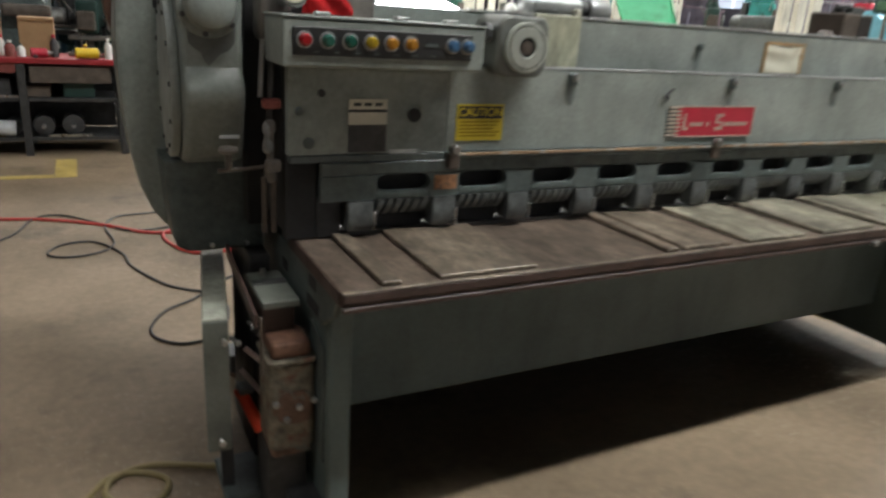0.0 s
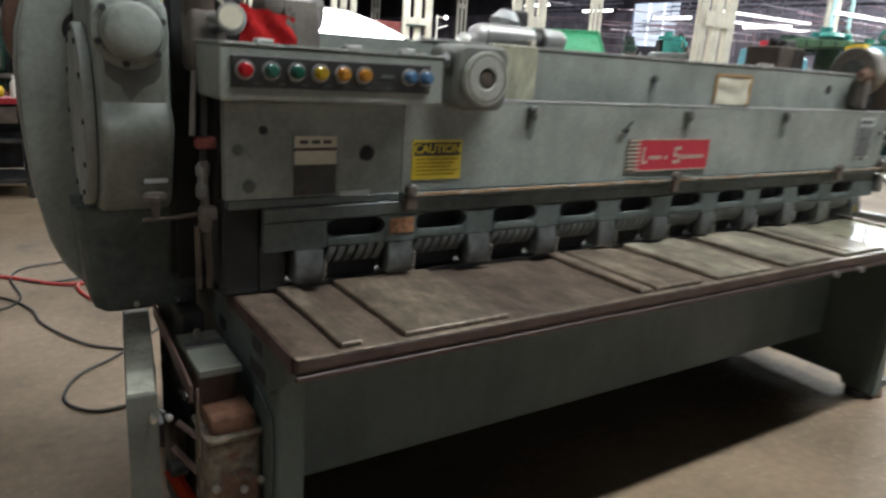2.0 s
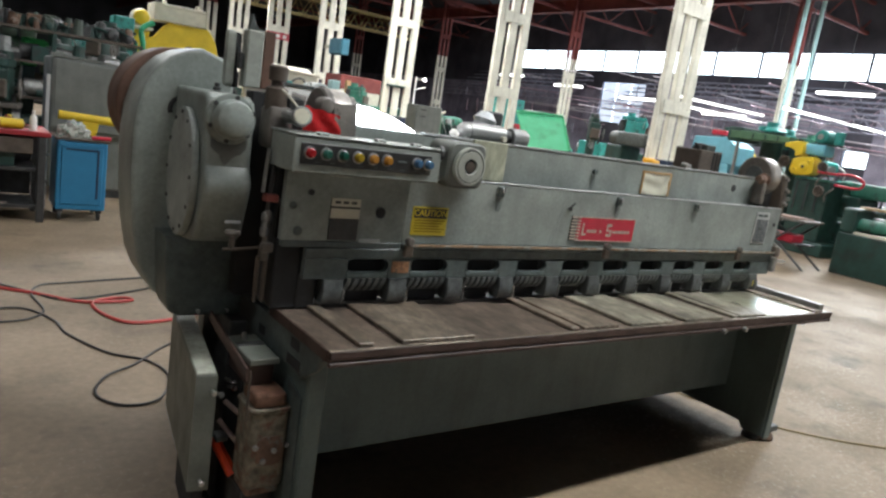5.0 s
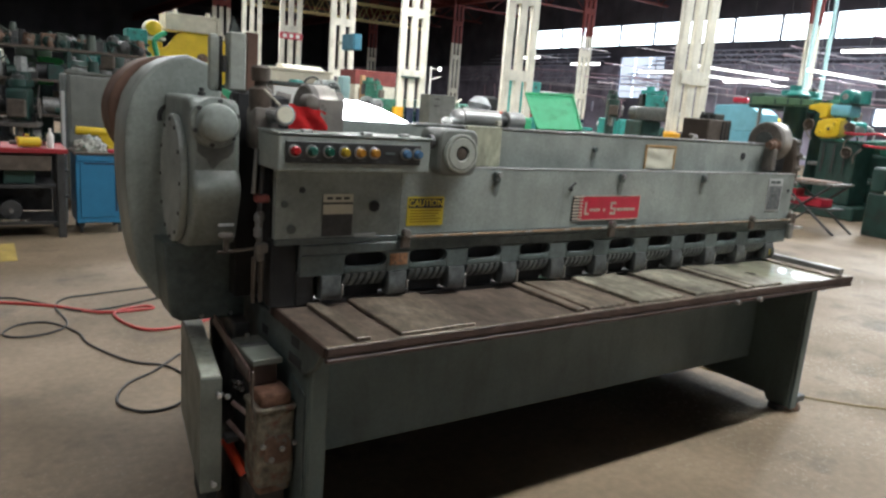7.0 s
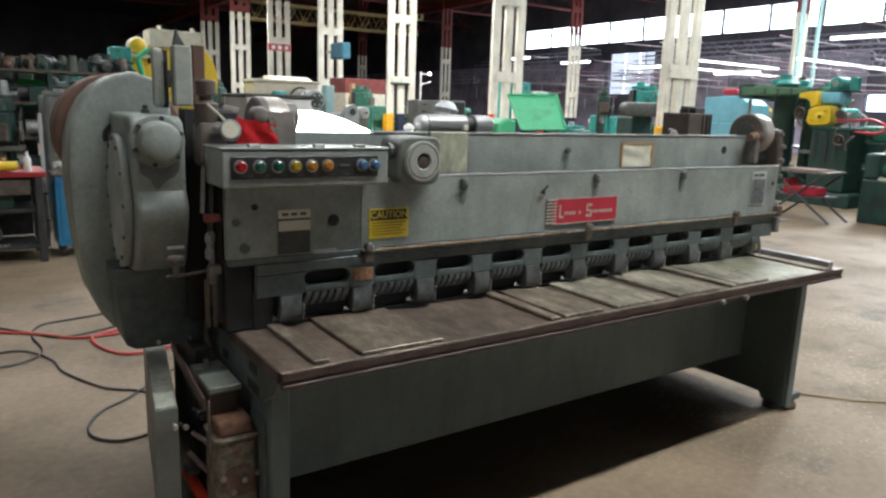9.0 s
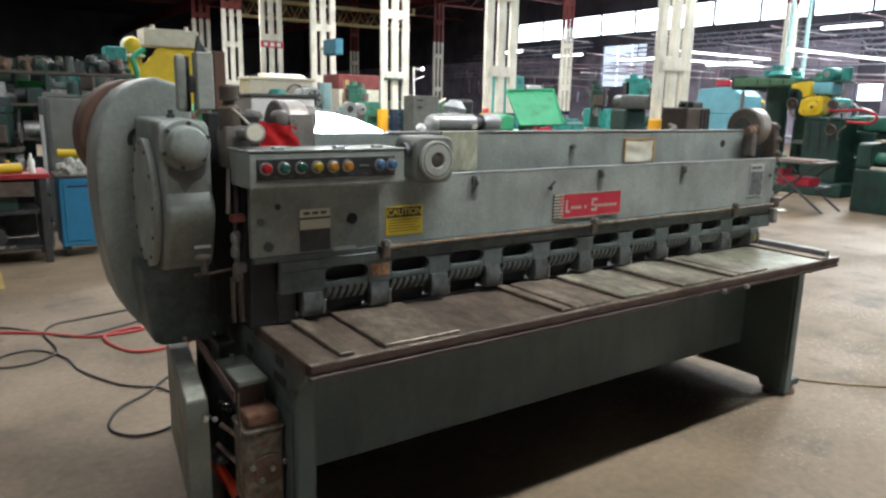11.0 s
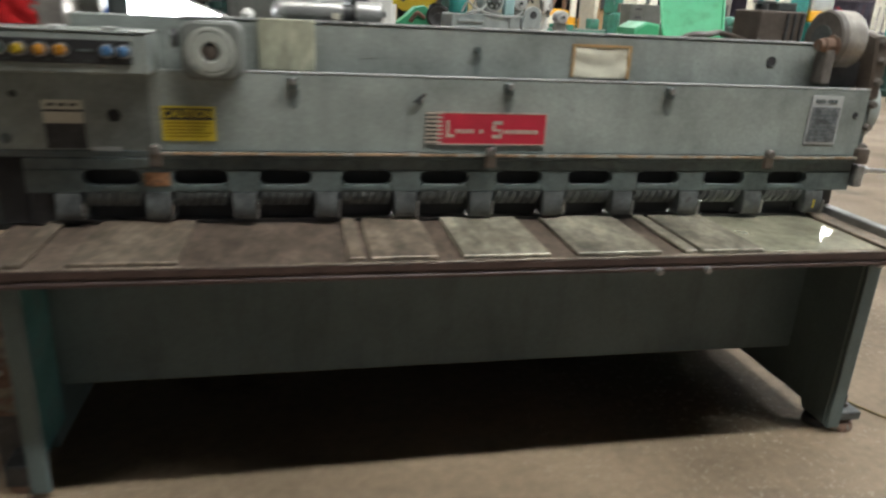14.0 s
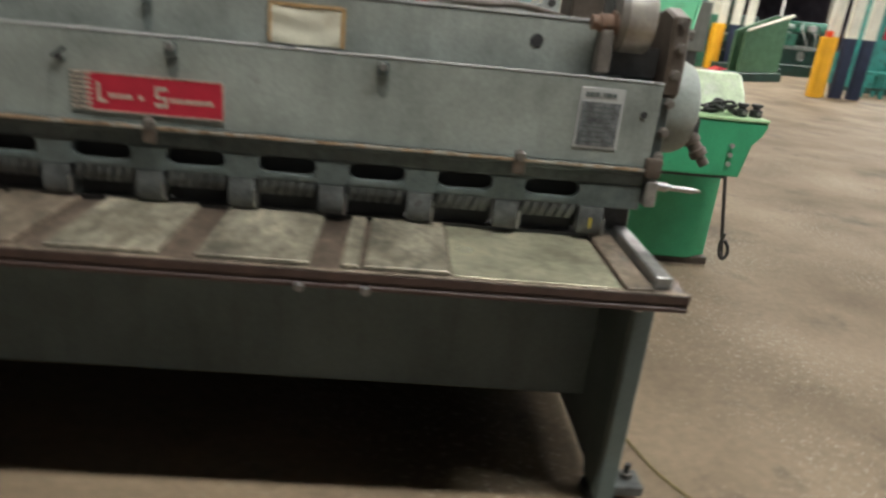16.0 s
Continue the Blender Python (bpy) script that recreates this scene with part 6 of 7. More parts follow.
def lathe_machine(x, y, length, ma, turn=0.0, label="green engine lathe on pedestals", s=1.0):
    t = thing("engine_lathe", label, "lathe", (0, 0, 0), "lathes")
    p = lambda n, bm, m_, l="": part(n, bm, M[m_], t, l)
    L2 = length / 2
    p("pedestal", bx(-L2, -L2 + 0.8, -0.3, 0.3, 0, 0.75, 0.02), ma)
    p("pedestal", bx(L2 - 0.6, L2, -0.28, 0.28, 0, 0.75, 0.02), ma)
    p("bed", bx(-L2, L2, -0.2, 0.2, 0.751, 0.95, 0.01), ma)
    p("bed_way", bx(-L2 + 0.8, L2, -0.16, 0.16, 0.951, 0.985, 0.006), "grey_steel")
    p("chip_tray", bx(-L2 + 0.75, L2 - 0.55, -0.45, 0.35, 0.5, 0.53, 0.004), "grime")
    p("headstock", bx(-L2, -L2 + 0.75, -0.28, 0.28, 0.951, 1.45, 0.04, seg=2), ma)
    p("chuck", cyl((-L2 + 0.751, 0, 1.18), (-L2 + 0.9, 0, 1.18), 0.18, seg=20, bev=0.01), "grey_steel")
    c = p("carriage", bx(-0.2, 0.25, -0.4, 0.3, 0.986, 1.1, 0.015), ma)
    part("tool_post", bx(-0.05, 0.1, -0.1, 0.05, 1.101, 1.22, 0.008), M["grey_steel"], c)
    part("apron", bx(-0.2, 0.25, -0.45, -0.401, 0.7, 1.09, 0.01), M[ma], c)
    part("hand_wheel", lathe((-0.08, -0.451, 0.88), (0, -1, 0), [(0.09, 0.03), (0.1, 0.04), (0.09, 0.05), (0.08, 0.04), (0.09, 0.03)], 16), M["grey_steel"], c)
    p("tailstock", bx(L2 - 0.6, L2 - 0.25, -0.14, 0.14, 0.986, 1.3, 0.04, seg=2), ma)
    p("gear_cover", bx(-L2 - 0.12, -L2 - 0.001, -0.25, 0.25, 0.55, 1.4, 0.03, seg=2), ma)
    t.matrix_basis = pose(x, y, 0, 0, 0, turn) @ Matrix.Scale(s, 4)
    return t


def punch_press(x, y, h, ma, turn, label, s=1.0):
    t = thing("punch_press", label, "press", (0, 0, 0))
    p = lambda n, bm, m_, l="": part(n, bm, M[m_], t, l)
    side = [(-0.55, 0), (0.6, 0), (0.6, h * 0.8)] + [(0.35 + 0.25 * math.cos(radians(a)), h * 0.8 + 0.3 * math.sin(radians(a))) for a in (30, 60, 90)] + [(-0.3, h * 0.92), (-0.6, h * 0.85), (-0.62, h * 0.55), (-0.35, h * 0.5), (0.05, h * 0.46), (0.05, h * 0.36), (-0.45, h * 0.32)]
    for q in (-0.5, 0.3):
        p("side_frame", prism(side, "x", q, q + 0.2, 0.02), ma)
    p("bolster", bx(-0.299, 0.299, -0.5, 0.3, h * 0.28, h * 0.33, 0.01), "grey_steel")
    p("slide", bx(-0.25, 0.25, -0.5, -0.15, h * 0.5, h * 0.75, 0.01), ma)
    p("crown", bx(-0.55, 0.55, -0.5, 0.45, h * 0.95, h * 1.08, 0.04, seg=2), "cream")
    p("back_plate", bx(-0.299, 0.299, 0.45, 0.55, 0.1, h * 0.8, 0.01), ma)
    w = p("flywheel", lathe((0.501, -0.05, h * 0.8), (1, 0, 0), [(0.5, 0), (0.5, 0.14), (0.42, 0.15), (0.40, 0.09), (0.12, 0.09), (0.1, 0.18), (0, 0.18)], 32), ma)
    part("hub_nut", cyl((0.682, -0.05, h * 0.8), (0.74, -0.05, h * 0.8), 0.07, seg=8), M["rust"], w)
    p("front_plate", prism([(-0.62, h * 0.58), (0.72, h * 0.56), (0.75, h * 0.80), (0.62, h * 0.93), (-0.40, h * 0.94), (-0.60, h * 0.86)], "y", -0.66, -0.56, 0.02), ma)
    p("front_wheel", lathe((-0.1, -0.661, h * 0.72), (0, -1, 0), [(0.30, 0), (0.30, 0.05), (0.24, 0.06), (0.1, 0.06), (0, 0.06)], 32), ma)
    p("front_hub", cyl((-0.1, -0.722, h * 0.72), (-0.1, -0.80, h * 0.72), 0.08, seg=12, bev=0.01), "rust")
    t.matrix_basis = pose(x, y, 0, 0, 0, turn) @ Matrix.Scale(s, 4)
    return t


t = thing("yellow_press", "tall yellow press with a lobed front guard and cream box", "press", (4.0, 18.4, 0))
lobes = [(3.02, 1.70), (3.0, 1.9)] + arc(3.42, 2.06, 0.42, 185, 105, 6) + [(3.52, 2.55), (3.60, 2.66)] + arc(4.30, 2.36, 0.74, 150, 20, 14) + [(5.08, 2.3), (5.06, 1.95), (4.90, 1.76), (4.60, 1.60), (4.35, 1.52), (4.08, 1.50), (3.80, 1.62), (3.62, 1.72), (3.40, 1.64), (3.2, 1.62)]
gd = part("front_guard", prism(lobes, "y", 17.9, 18.02, 0.02, seg=2), M["yellow_paint"], t, "lobed yellow sheet guard")
part("guard_hub", lathe((4.35, 17.899, 2.33), (0, -1, 0), [(0.13, 0), (0.13, 0.03), (0.06, 0.04), (0.05, 0.09), (0, 0.092)], 16), M["rust"], gd, "rusty hub bolt")
part("guard_boss", lathe((3.58, 17.899, 2.06), (0, -1, 0), [(0.13, 0), (0.13, 0.04), (0.10, 0.05), (0.09, 0.03), (0, 0.03)], 20), M["cream"], gd, "pale round boss")
for x, z0, z1 in ((4.06, 1.72, 2.02), (3.72, 1.66, 1.80)):
    part("guard_slot", prism(round_rect(x - 0.055, x + 0.055, z0, z1, 0.05, 4), "y", 17.885, 17.8985, 0), M["brown_metal"], gd)
for x in (3.2, 4.5):
    part("side_frame", bx(x, x + 0.25, 18.03, 19.2, 0, 2.9, 0.03), M["yellow_paint"], t)
part("bolster", bx(3.0, 4.9, 17.95, 19.2, 0.5, 0.89, 0.02), M["grime"], t)
cbx = part("top_box", bx(3.46, 4.73, 17.75, 18.5, 2.93, 3.33, 0.02), M["cream"], t, "cream steel top box")
for x0, x1, z0, z1 in ((3.46, 4.73, 3.27, 3.335), (3.46, 3.53, 2.93, 3.27), (4.66, 4.73, 2.93, 3.27)):
    part("box_frame", bx(x0, x1, 17.72, 17.749, z0, z1, 0.005), M["cream"], cbx)
for x in (3.70, 4.48):
    part("lifting_lug", cyl((x, 17.9, 3.331), (x, 17.9, 3.43), 0.06, 0.045, seg=10), M["cream"], cbx)
mt = part("motor", lathe((3.16, 17.62, 2.91), (0, -1, 0), [(0.17, -0.35), (0.20, -0.3), (0.20, 0), (0.18, 0.03)], 22), M["cream"], t, "cream drive motor")
part("end_bell", lathe((3.16, 17.589, 2.91), (0, -1, 0), [(0.18, 0), (0.16, 0.05), (0.09, 0.08), (0.05, 0.10), (0, 0.105)], 20), M["yellow_paint"], mt)
part("motor_plate", bx(2.95, 3.40, 17.45, 18.1, 2.64, 2.705, 0.01), M["cream"], t)
part("plate_stay", bx(3.05, 3.30, 17.75, 17.85, 2.2, 2.639, 0.01), M["yellow_paint"], t)
t = thing("gear_housing", "teal cast gear housing with bolted flanges", "machine", (2.8, 17.2, 0))
part("body", bx(2.48, 2.92, 17.0, 17.5, 0, 2.82, 0.04, seg=2), M["teal"], t)
part("shoulder", bx(2.93, 3.40, 18.10, 18.6, 0, 2.62, 0.06, seg=2), M["teal"], t)
part("casting", prism([(2.05, 0), (3.02, 0), (3.02, 2.30), (2.80, 2.52), (2.45, 2.46), (2.22, 2.26), (2.05, 2.20)], "y", 17.06, 17.5, 0.03, seg=2), M["green_mid"], t, "strong green casting")
part("pipe_run", tube([(2.1, 16.95, 2.1), (2.3, 16.9, 2.42), (2.62, 16.9, 2.5), (2.95, 16.95, 2.28)], 0.05, 8), M["green_dark"], t)
part("pipe_run", tube([(2.95, 17.0, 1.8), (3.1, 16.95, 2.2), (3.05, 16.95, 2.6), (3.3, 17.0, 2.8)], 0.06, 8), M["green_mid"], t)
for z in (2.1, 2.45):
    part("flange", bx(2.45, 2.95, 16.97, 16.999, z, z + 0.06, 0.008), M["green_dark"], t)
part("valve", lathe((2.7, 17.0, 2.3), (0, -1, 0), [(0.1, 0), (0.1, 0.06), (0.04, 0.08), (0.04, 0.14), (0, 0.14)], 14), M["light_grey"], t)
t = thing("twin_drill", "dusty grey-green machine with two heads", "machine", (0.47, 13.7, 0))
part("column", bx(0.25, 0.70, 13.55, 13.95, 0, 1.93, 0.03), M["head_grey"], t)
for x in (0.21, 0.49):
    part("head", bx(x, x + 0.24, 13.45, 13.9, 1.931, 2.24, 0.05, seg=2), M["head_grey"], t)
    part("head_cap", lathe((x + 0.12, 13.65, 2.241), (0, 0, 1), [(0.09, 0), (0.09, 0.04), (0.05, 0.07), (0, 0.08)], 12), M["grime"], t)
punch_press(-0.6, 15.2, 1.9, "green_dark", 20, "dark green C-frame punch press with a flywheel")
random.seed(7)
for x, y, h, ma, mo in ((-0.2, 13.6, 2.2, "green_dark", "grime"), (1.15, 14.1, 2.15, "green_dark", "grime"), (1.62, 15.0, 2.42, "teal", "grime"), (1.98, 14.8, 2.62, "green_dark", "grime"), (2.35, 15.6, 2.35, "green_dark", "green_dark"), (0.2, 12.3, 1.75, "green_dark", "grime"), (1.2, 12.4, 1.6, "brown_metal", "grime"), (2.85, 15.9, 2.1, "green_dark", "grime")):
    drill_press(x, y, h, ma, mo, "dark green drilling machine with motor and guard in a crowded row", random.uniform(-40, 40), 0.96, "greasy")
t = thing("electric_box", "vivid green steel switch cabinet among the machines", "cabinet", (0.68, 13.1, 0))
part("body", prism([(0.50, 1.50), (0.70, 1.50), (0.74, 1.70), (0.87, 1.78), (0.86, 1.90), (0.80, 1.94), (0.50, 1.94)], "y", 13.0, 13.3, 0.012), M["green_vivid"], t)
part("stand", bx(0.52, 0.69, 13.05, 13.25, 0, 1.499, 0.01), M["green_dark"], t)


def horizontal_machine(x, y, turn, ma, trim, label, s=1.0, h=1.35):
    """A long low machine tool with a bed, a head with hoses, and a control box."""
    t = thing("machine_tool", label, "machine tool", (0, 0, 0), "machine tools")
    p = lambda n, bm, m_, l="": part(n, bm, M[m_], t, l)
    p("base", bx(-1.1, 1.1, -0.45, 0.45, 0, 0.35, 0.02), ma)
    p("bed", bx(-1.0, 1.0, -0.35, 0.35, 0.351, 0.8, 0.03), ma)
    p("table", bx(-0.9, 0.5, -0.42, 0.2, 0.801, 0.9, 0.01), "grey_steel")
    p("upright", bx(0.35, 0.95, -0.2, 0.4, 0.901, h, 0.05, seg=2), ma)
    p("head", bx(-0.3, 0.75, -0.25, 0.3, h + 0.001, h + 0.32, 0.06, seg=2), trim)
    p("motor", cyl((0.75, 0.05, h + 0.17), (1.15, 0.05, h + 0.17), 0.16, seg=18, bev=0.02), trim)
    p("spindle", cyl((-0.55, 0, h + 0.15), (-0.3, 0, h + 0.15), 0.08, seg=14), "grey_steel")
    p("control_box", bx(-0.75, -0.45, -0.44, -0.2, 0.901, h - 0.05, 0.01), trim)
    for k in range(4):
        p("hose", tube([(-0.2 + 0.2 * k, -0.26, h + 0.25), (-0.3 + 0.25 * k, -0.4, h + 0.1 - 0.05 * k), (-0.1 + 0.2 * k, -0.42, h - 0.2), (0.1 + 0.15 * k, -0.3, 0.95)], 0.02, 6), "cable" if k % 2 else "light_grey")
    p("valve_block", bx(0.0, 0.3, -0.33, -0.251, h + 0.05, h + 0.22, 0.01), "grey_steel")
    p("hand_wheel", lathe((-0.2, -0.46, 0.62), (0, -1, 0), [(0.13, 0.02), (0.145, 0.035), (0.13, 0.05), (0.115, 0.035), (0.13, 0.02)], 18), "grey_steel")
    t.matrix_basis = pose(x, y, 0, 0, 0, turn) @ Matrix.Scale(s, 4)
    return t


t = thing("steel_cabinet", "white steel cabinet with a dark top standing behind the shear", "cabinet", (1.92, 5.5, 0))
part("body", bx(1.65, 2.20, 5.2, 5.8, 0.06, 1.735, 0.008), M["white"], t)
part("plinth", bx(1.66, 2.19, 5.22, 5.78, 0, 0.0595, 0.002), M["grime"], t)
part("lid", bx(1.635, 2.215, 5.185, 5.815, 1.7355, 1.762, 0.005), M["grime_grey"], t, "dark lid")
part("side_flange", bx(2.2005, 2.235, 5.25, 5.30, 0.06, 1.66, 0.004), M["white"], t)
for x in (1.72, 2.13):
    part("hinge", bx(x - 0.02, x + 0.02, 5.188, 5.1995, 1.56, 1.60, 0.003), M["grey_steel"], t)
t = thing("pump_unit", "pale grey pump machine with a round motor, lug and hoses", "machine", (4.3, 10.2, 0))
part("body", bx(3.66, 4.98, 9.9, 10.7, 0, 1.58, 0.02), M["pump_grey"], t)
for x0, x1, z0, z1 in ((3.74, 4.12, 1.36, 1.40), (3.74, 4.12, 1.46, 1.50), (4.52, 4.66, 1.40, 1.56), (4.74, 4.92, 1.30, 1.55)):
    part("rib", bx(x0, x1, 9.84, 9.8995, z0, z1, 0.008), M["pump_grey"], t)
mo = part("motor", lathe((4.27, 9.90, 1.765), (0, -1, 0), [(0.15, -0.45), (0.155, -0.4), (0.155, 0), (0.14, 0.03), (0.115, 0.035)], 24), M["pump_grey"], t, "round motor seen end on")
part("motor_face", lathe((4.27, 9.8675, 1.765), (0, -1, 0), [(0.114, 0), (0.114, 0.012), (0.05, 0.02), (0.045, 0.05), (0, 0.052)], 20), M["grime_grey"], mo)
for a in range(0, 360, 60):
    x, z = 4.27 + 0.08 * math.cos(radians(a)), 1.765 + 0.08 * math.sin(radians(a))
    part("spoke", cyl((x, 9.852, z), (x, 9.838, z), 0.018, seg=8), M["pump_grey"], mo)
part("motor_foot", bx(4.12, 4.42, 9.95, 10.3, 1.581, 1.615, 0.006), M["pump_grey"], t)
part("post", bx(4.45, 4.60, 9.92, 10.08, 1.581, 2.0, 0.015), M["cyan_pipe"], t, "bluish upright")
lug = arc(4.86, 1.60, 0.12, 0, 180, 10) + [(4.70, 1.50), (4.70, 1.40), (4.98, 1.40)]
part("lug", prism(lug, "y", 9.80, 9.89, 0.01), M["pump_grey"], t, "cast lug")
part("lug_hole", lathe((4.86, 9.799, 1.60), (0, -1, 0), [(0.055, 0), (0.055, 0.004), (0, 0.005)], 16), M["grime"], t)
for pts in ([(3.80, 9.88, 1.60), (3.88, 9.86, 1.74), (4.0, 9.86, 1.66), (4.25, 9.84, 1.58), (4.55, 9.84, 1.56), (4.72, 9.86, 1.64)], [(3.95, 9.86, 1.60), (4.0, 9.85, 1.82), (4.06, 9.86, 1.90), (4.12, 9.88, 1.80)], [(3.85, 9.85, 1.585), (4.0, 9.84, 1.62), (4.1, 9.84, 1.66), (4.16, 9.86, 1.72)]):
    part("hose", tube(pts, 0.017, 6), M["light_grey"], t, "pale grey hose")
part("tank", lathe((3.82, 10.25, 1.581), (0, 0, 1), [(0.13, 0), (0.14, 0.02), (0.14, 0.24), (0.10, 0.30), (0, 0.31)], 20), M["teal"], t, "green round tank")
t = thing("machine_housing", "long cream machine housing with a ledge by the columns", "machine", (6.6, 17.4, 0))
part("wall", bx(5.72, 7.42, 17.0, 17.8, 0, 2.22, 0.02), M["cream"], t)
part("ledge", bx(5.68, 7.46, 16.96, 17.84, 2.221, 2.29, 0.01), M["cream"], t)
part("sloping_hood", prism([(17.05, 2.291), (17.75, 2.291), (17.75, 2.40), (17.45, 2.40)], "x", 6.2, 7.3, 0.01), M["cream"], t)
part("panel", bx(5.9, 6.5, 16.985, 16.9995, 1.2, 2.0, 0.004), M["cream"], t)
for pts in ([(6.5, 16.9, 1.7), (6.7, 16.85, 2.05), (6.95, 16.85, 2.1), (7.15, 16.9, 1.85)], [(6.9, 16.9, 1.6), (7.05, 16.85, 1.95), (7.3, 16.9, 2.0), (7.4, 16.95, 1.7)]):
    part("hose", tube(pts, 0.03, 6), M["grime_grey"], t)
t = thing("gear_stack", "green casting with a dark wheel in front of the yellow press", "machine", (3.9, 15.0, 0))
part("casting", prism([(3.55, 0), (4.35, 0), (4.35, 1.52), (4.12, 1.66), (3.92, 1.62), (3.72, 1.42), (3.55, 1.30)], "y", 15.0, 15.5, 0.03, seg=2), M["green_mid"], t)
part("wheel", lathe((4.42, 14.95, 1.45), (-0.3, -1, 0), [(0.06, 0.02), (0.20, 0.02), (0.25, 0.0), (0.25, 0.08), (0.20, 0.10), (0.08, 0.05), (0.07, 0.12), (0, 0.12)], 24), M["grime"], t, "dark oily wheel")
part("crank", tube([(3.82, 14.98, 1.32), (3.95, 14.9, 1.50), (4.12, 14.93, 1.40)], 0.045, 8), M["rust"], t)
solo("red_box", bx(3.02, 3.42, 14.8, 15.2, 0, 1.40, 0.02), M["beam_red"], "dark red steel box among the machines", "box")
solo("brown_panel", bx(3.30, 3.62, 15.6, 15.7, 0, 1.66, 0.01), M["cardboard"], "brown upright panel leaning by the yellow press", "panel")
t = thing("orange_machine", "orange-tan machine tool beyond the pump unit", "machine", (11.0, 26.3, 0))
part("body", prism([(10.45, 0), (11.55, 0), (11.55, 1.74), (11.0, 1.78), (10.8, 1.5), (10.45, 1.45)], "y", 26.0, 26.8, 0.03), M["post_yellow"], t)
part("cover", lathe((10.8, 25.99, 1.30), (0, -1, 0), [(0.24, 0), (0.24, 0.05), (0.18, 0.07), (0, 0.07)], 18), M["cream"], t)
part("arm", tube([(10.9, 26.1, 1.75), (11.0, 26.0, 2.15), (11.3, 26.0, 2.2), (11.4, 26.1, 1.8)], 0.07, 8), M["rust"], t)
solo("tan_post", bx(12.76, 12.94, 25.9, 26.06, 0, 2.6, 0.01), M["cardboard"], "tan timber post standing by the columns", "post")

# rack of castings at the back left
rk = thing("storage_rack", "steel storage rack crowded with dark castings", "rack", (1.2, 12.9, 0))
for x in (-0.4, 0.9, 2.2):
    for y in (12.6, 13.2):
        part("post", bx(x - 0.03, x + 0.03, y - 0.03, y + 0.03, 0, 2.05, 0.003), M["green_dark"], rk)
for z in (0.45, 1.0, 1.55, 2.051):
    part("shelf", bx(-0.4, 2.2, 12.57, 13.23, z, z + 0.04, 0.003), M["brown_metal"], rk)
random.seed(31)
for ma, lab in (("grime", "dark oily castings heaped on the rack shelves"), ("green_dark", "dark green castings heaped on the rack shelves"), ("grey_steel", "bare steel castings heaped on the rack shelves")):
    bm = B()
    for k in range(46):
        z = random.choice((0.49, 1.04, 1.59))
        x, y, s = random.uniform(-0.3, 2.1), random.uniform(12.62, 13.1), random.uniform(0.05, 0.15)
        if k % 3 == 0:
            bx(x - s, x + s, y - s * 0.7, y + s * 0.7, z, z + s * random.uniform(1, 2.2), 0.008, bm)
        elif k % 3 == 1:
            cyl((x, y, z), (x, y, z + s * random.uniform(1.2, 3)), s * 0.8, s * random.uniform(0.3, 0.8), 10, 0, bm)
        else:
            cyl((x - s, y, z + s), (x + s, y, z + s), s, seg=12, bm=bm)
    tagged(solo("castings", bm, M[ma], lab, "castings"), kind="stuff")

# heaped machine parts on top of the rack
random.seed(77)
for ma, lab, n in (("grime", "black oily machine parts heaped on the rack", 46), ("head_grey", "dusty grey-green machine parts heaped on the rack", 30), ("rust", "rusty machine parts heaped on the rack", 18), ("green_dark", "dark green machine parts heaped on the rack", 30)):
    bm = B()
    for k in range(n):
        x, y, q = random.uniform(-0.3, 2.1), random.uniform(12.65, 13.15), random.uniform(0.04, 0.11)
        z = 2.092 + (0.0 if k % 3 else random.uniform(0.0, 0.03))
        h = q * random.uniform(1.0, 3.0)
        kind = k % 4
        if kind == 0:
            bx(x - q, x + q, y - q * 0.7, y + q * 0.7, z, z + h, 0.01, bm)
        elif kind == 1:
            cyl((x, y, z), (x + random.uniform(-0.04, 0.04), y, z + h * 1.2), q * 0.8, q * random.uniform(0.3, 0.9), 10, 0, bm)
        elif kind == 2:
            lathe((x, y, z + q), (random.uniform(-1, 1), -1, random.uniform(-0.3, 0.3)), [(q * 0.3, -q), (q, -q * 0.8), (q, q * 0.2), (q * 0.6, q * 0.5), (q * 0.25, q * 0.6), (0, q)], 12, bm)
        else:
            tube([(x, y, z), (x + random.uniform(-0.1, 0.1), y, z + h), (x + random.uniform(-0.2, 0.2), y - 0.05, z + h * 0.6)], q * 0.25, 6, bm, 4)
    tagged(solo("machine_parts", bm, M[ma], lab, "machine parts"), kind="stuff")

# bright green chute machine behind the shear
t = thing("chute_machine", "bright green machine with a sloping sheet chute", "machine", (4.9, 5.6, 0))
bm = B()
q = [Vector(p) for p in ((4.572, 5.3, 1.506), (5.015, 5.1, 1.524), (5.215, 5.5, 1.885), (4.697, 5.7, 1.862))]
nrm = (q[1] - q[0]).cross(q[3] - q[0]).normalized() * 0.015
fr, bk = [bm.verts.new(v) for v in q], [bm.verts.new(v - nrm) for v in q]
bm.faces.new(fr)
bm.faces.new(list(reversed(bk)))
for k in range(4):
    bm.faces.new((fr[k], bk[k], bk[(k + 1) % 4], fr[(k + 1) % 4]))
bmesh.ops.recalc_face_normals(bm, faces=bm.faces)
part("chute", bm, M["green_bright"], t)
for i, j in ((2, 3), (0, 3), (1, 2)):
    part("chute_lip", tube([q[i] + nrm * 0.6, q[j] + nrm * 0.6], 0.012, 6, None, 1), M["green_bright"], t)
part("chute_stay", bx(4.80, 4.98, 5.52, 5.60, 1.441, 1.66, 0.01), M["green_dark"], t)
part("body", bx(4.6, 5.1, 5.38, 6.1, 0.2, 1.44, 0.02), M["green_bright"], t)
part("base", bx(4.55, 5.15, 5.35, 6.15, 0, 0.199, 0.01), M["green_dark"], t)
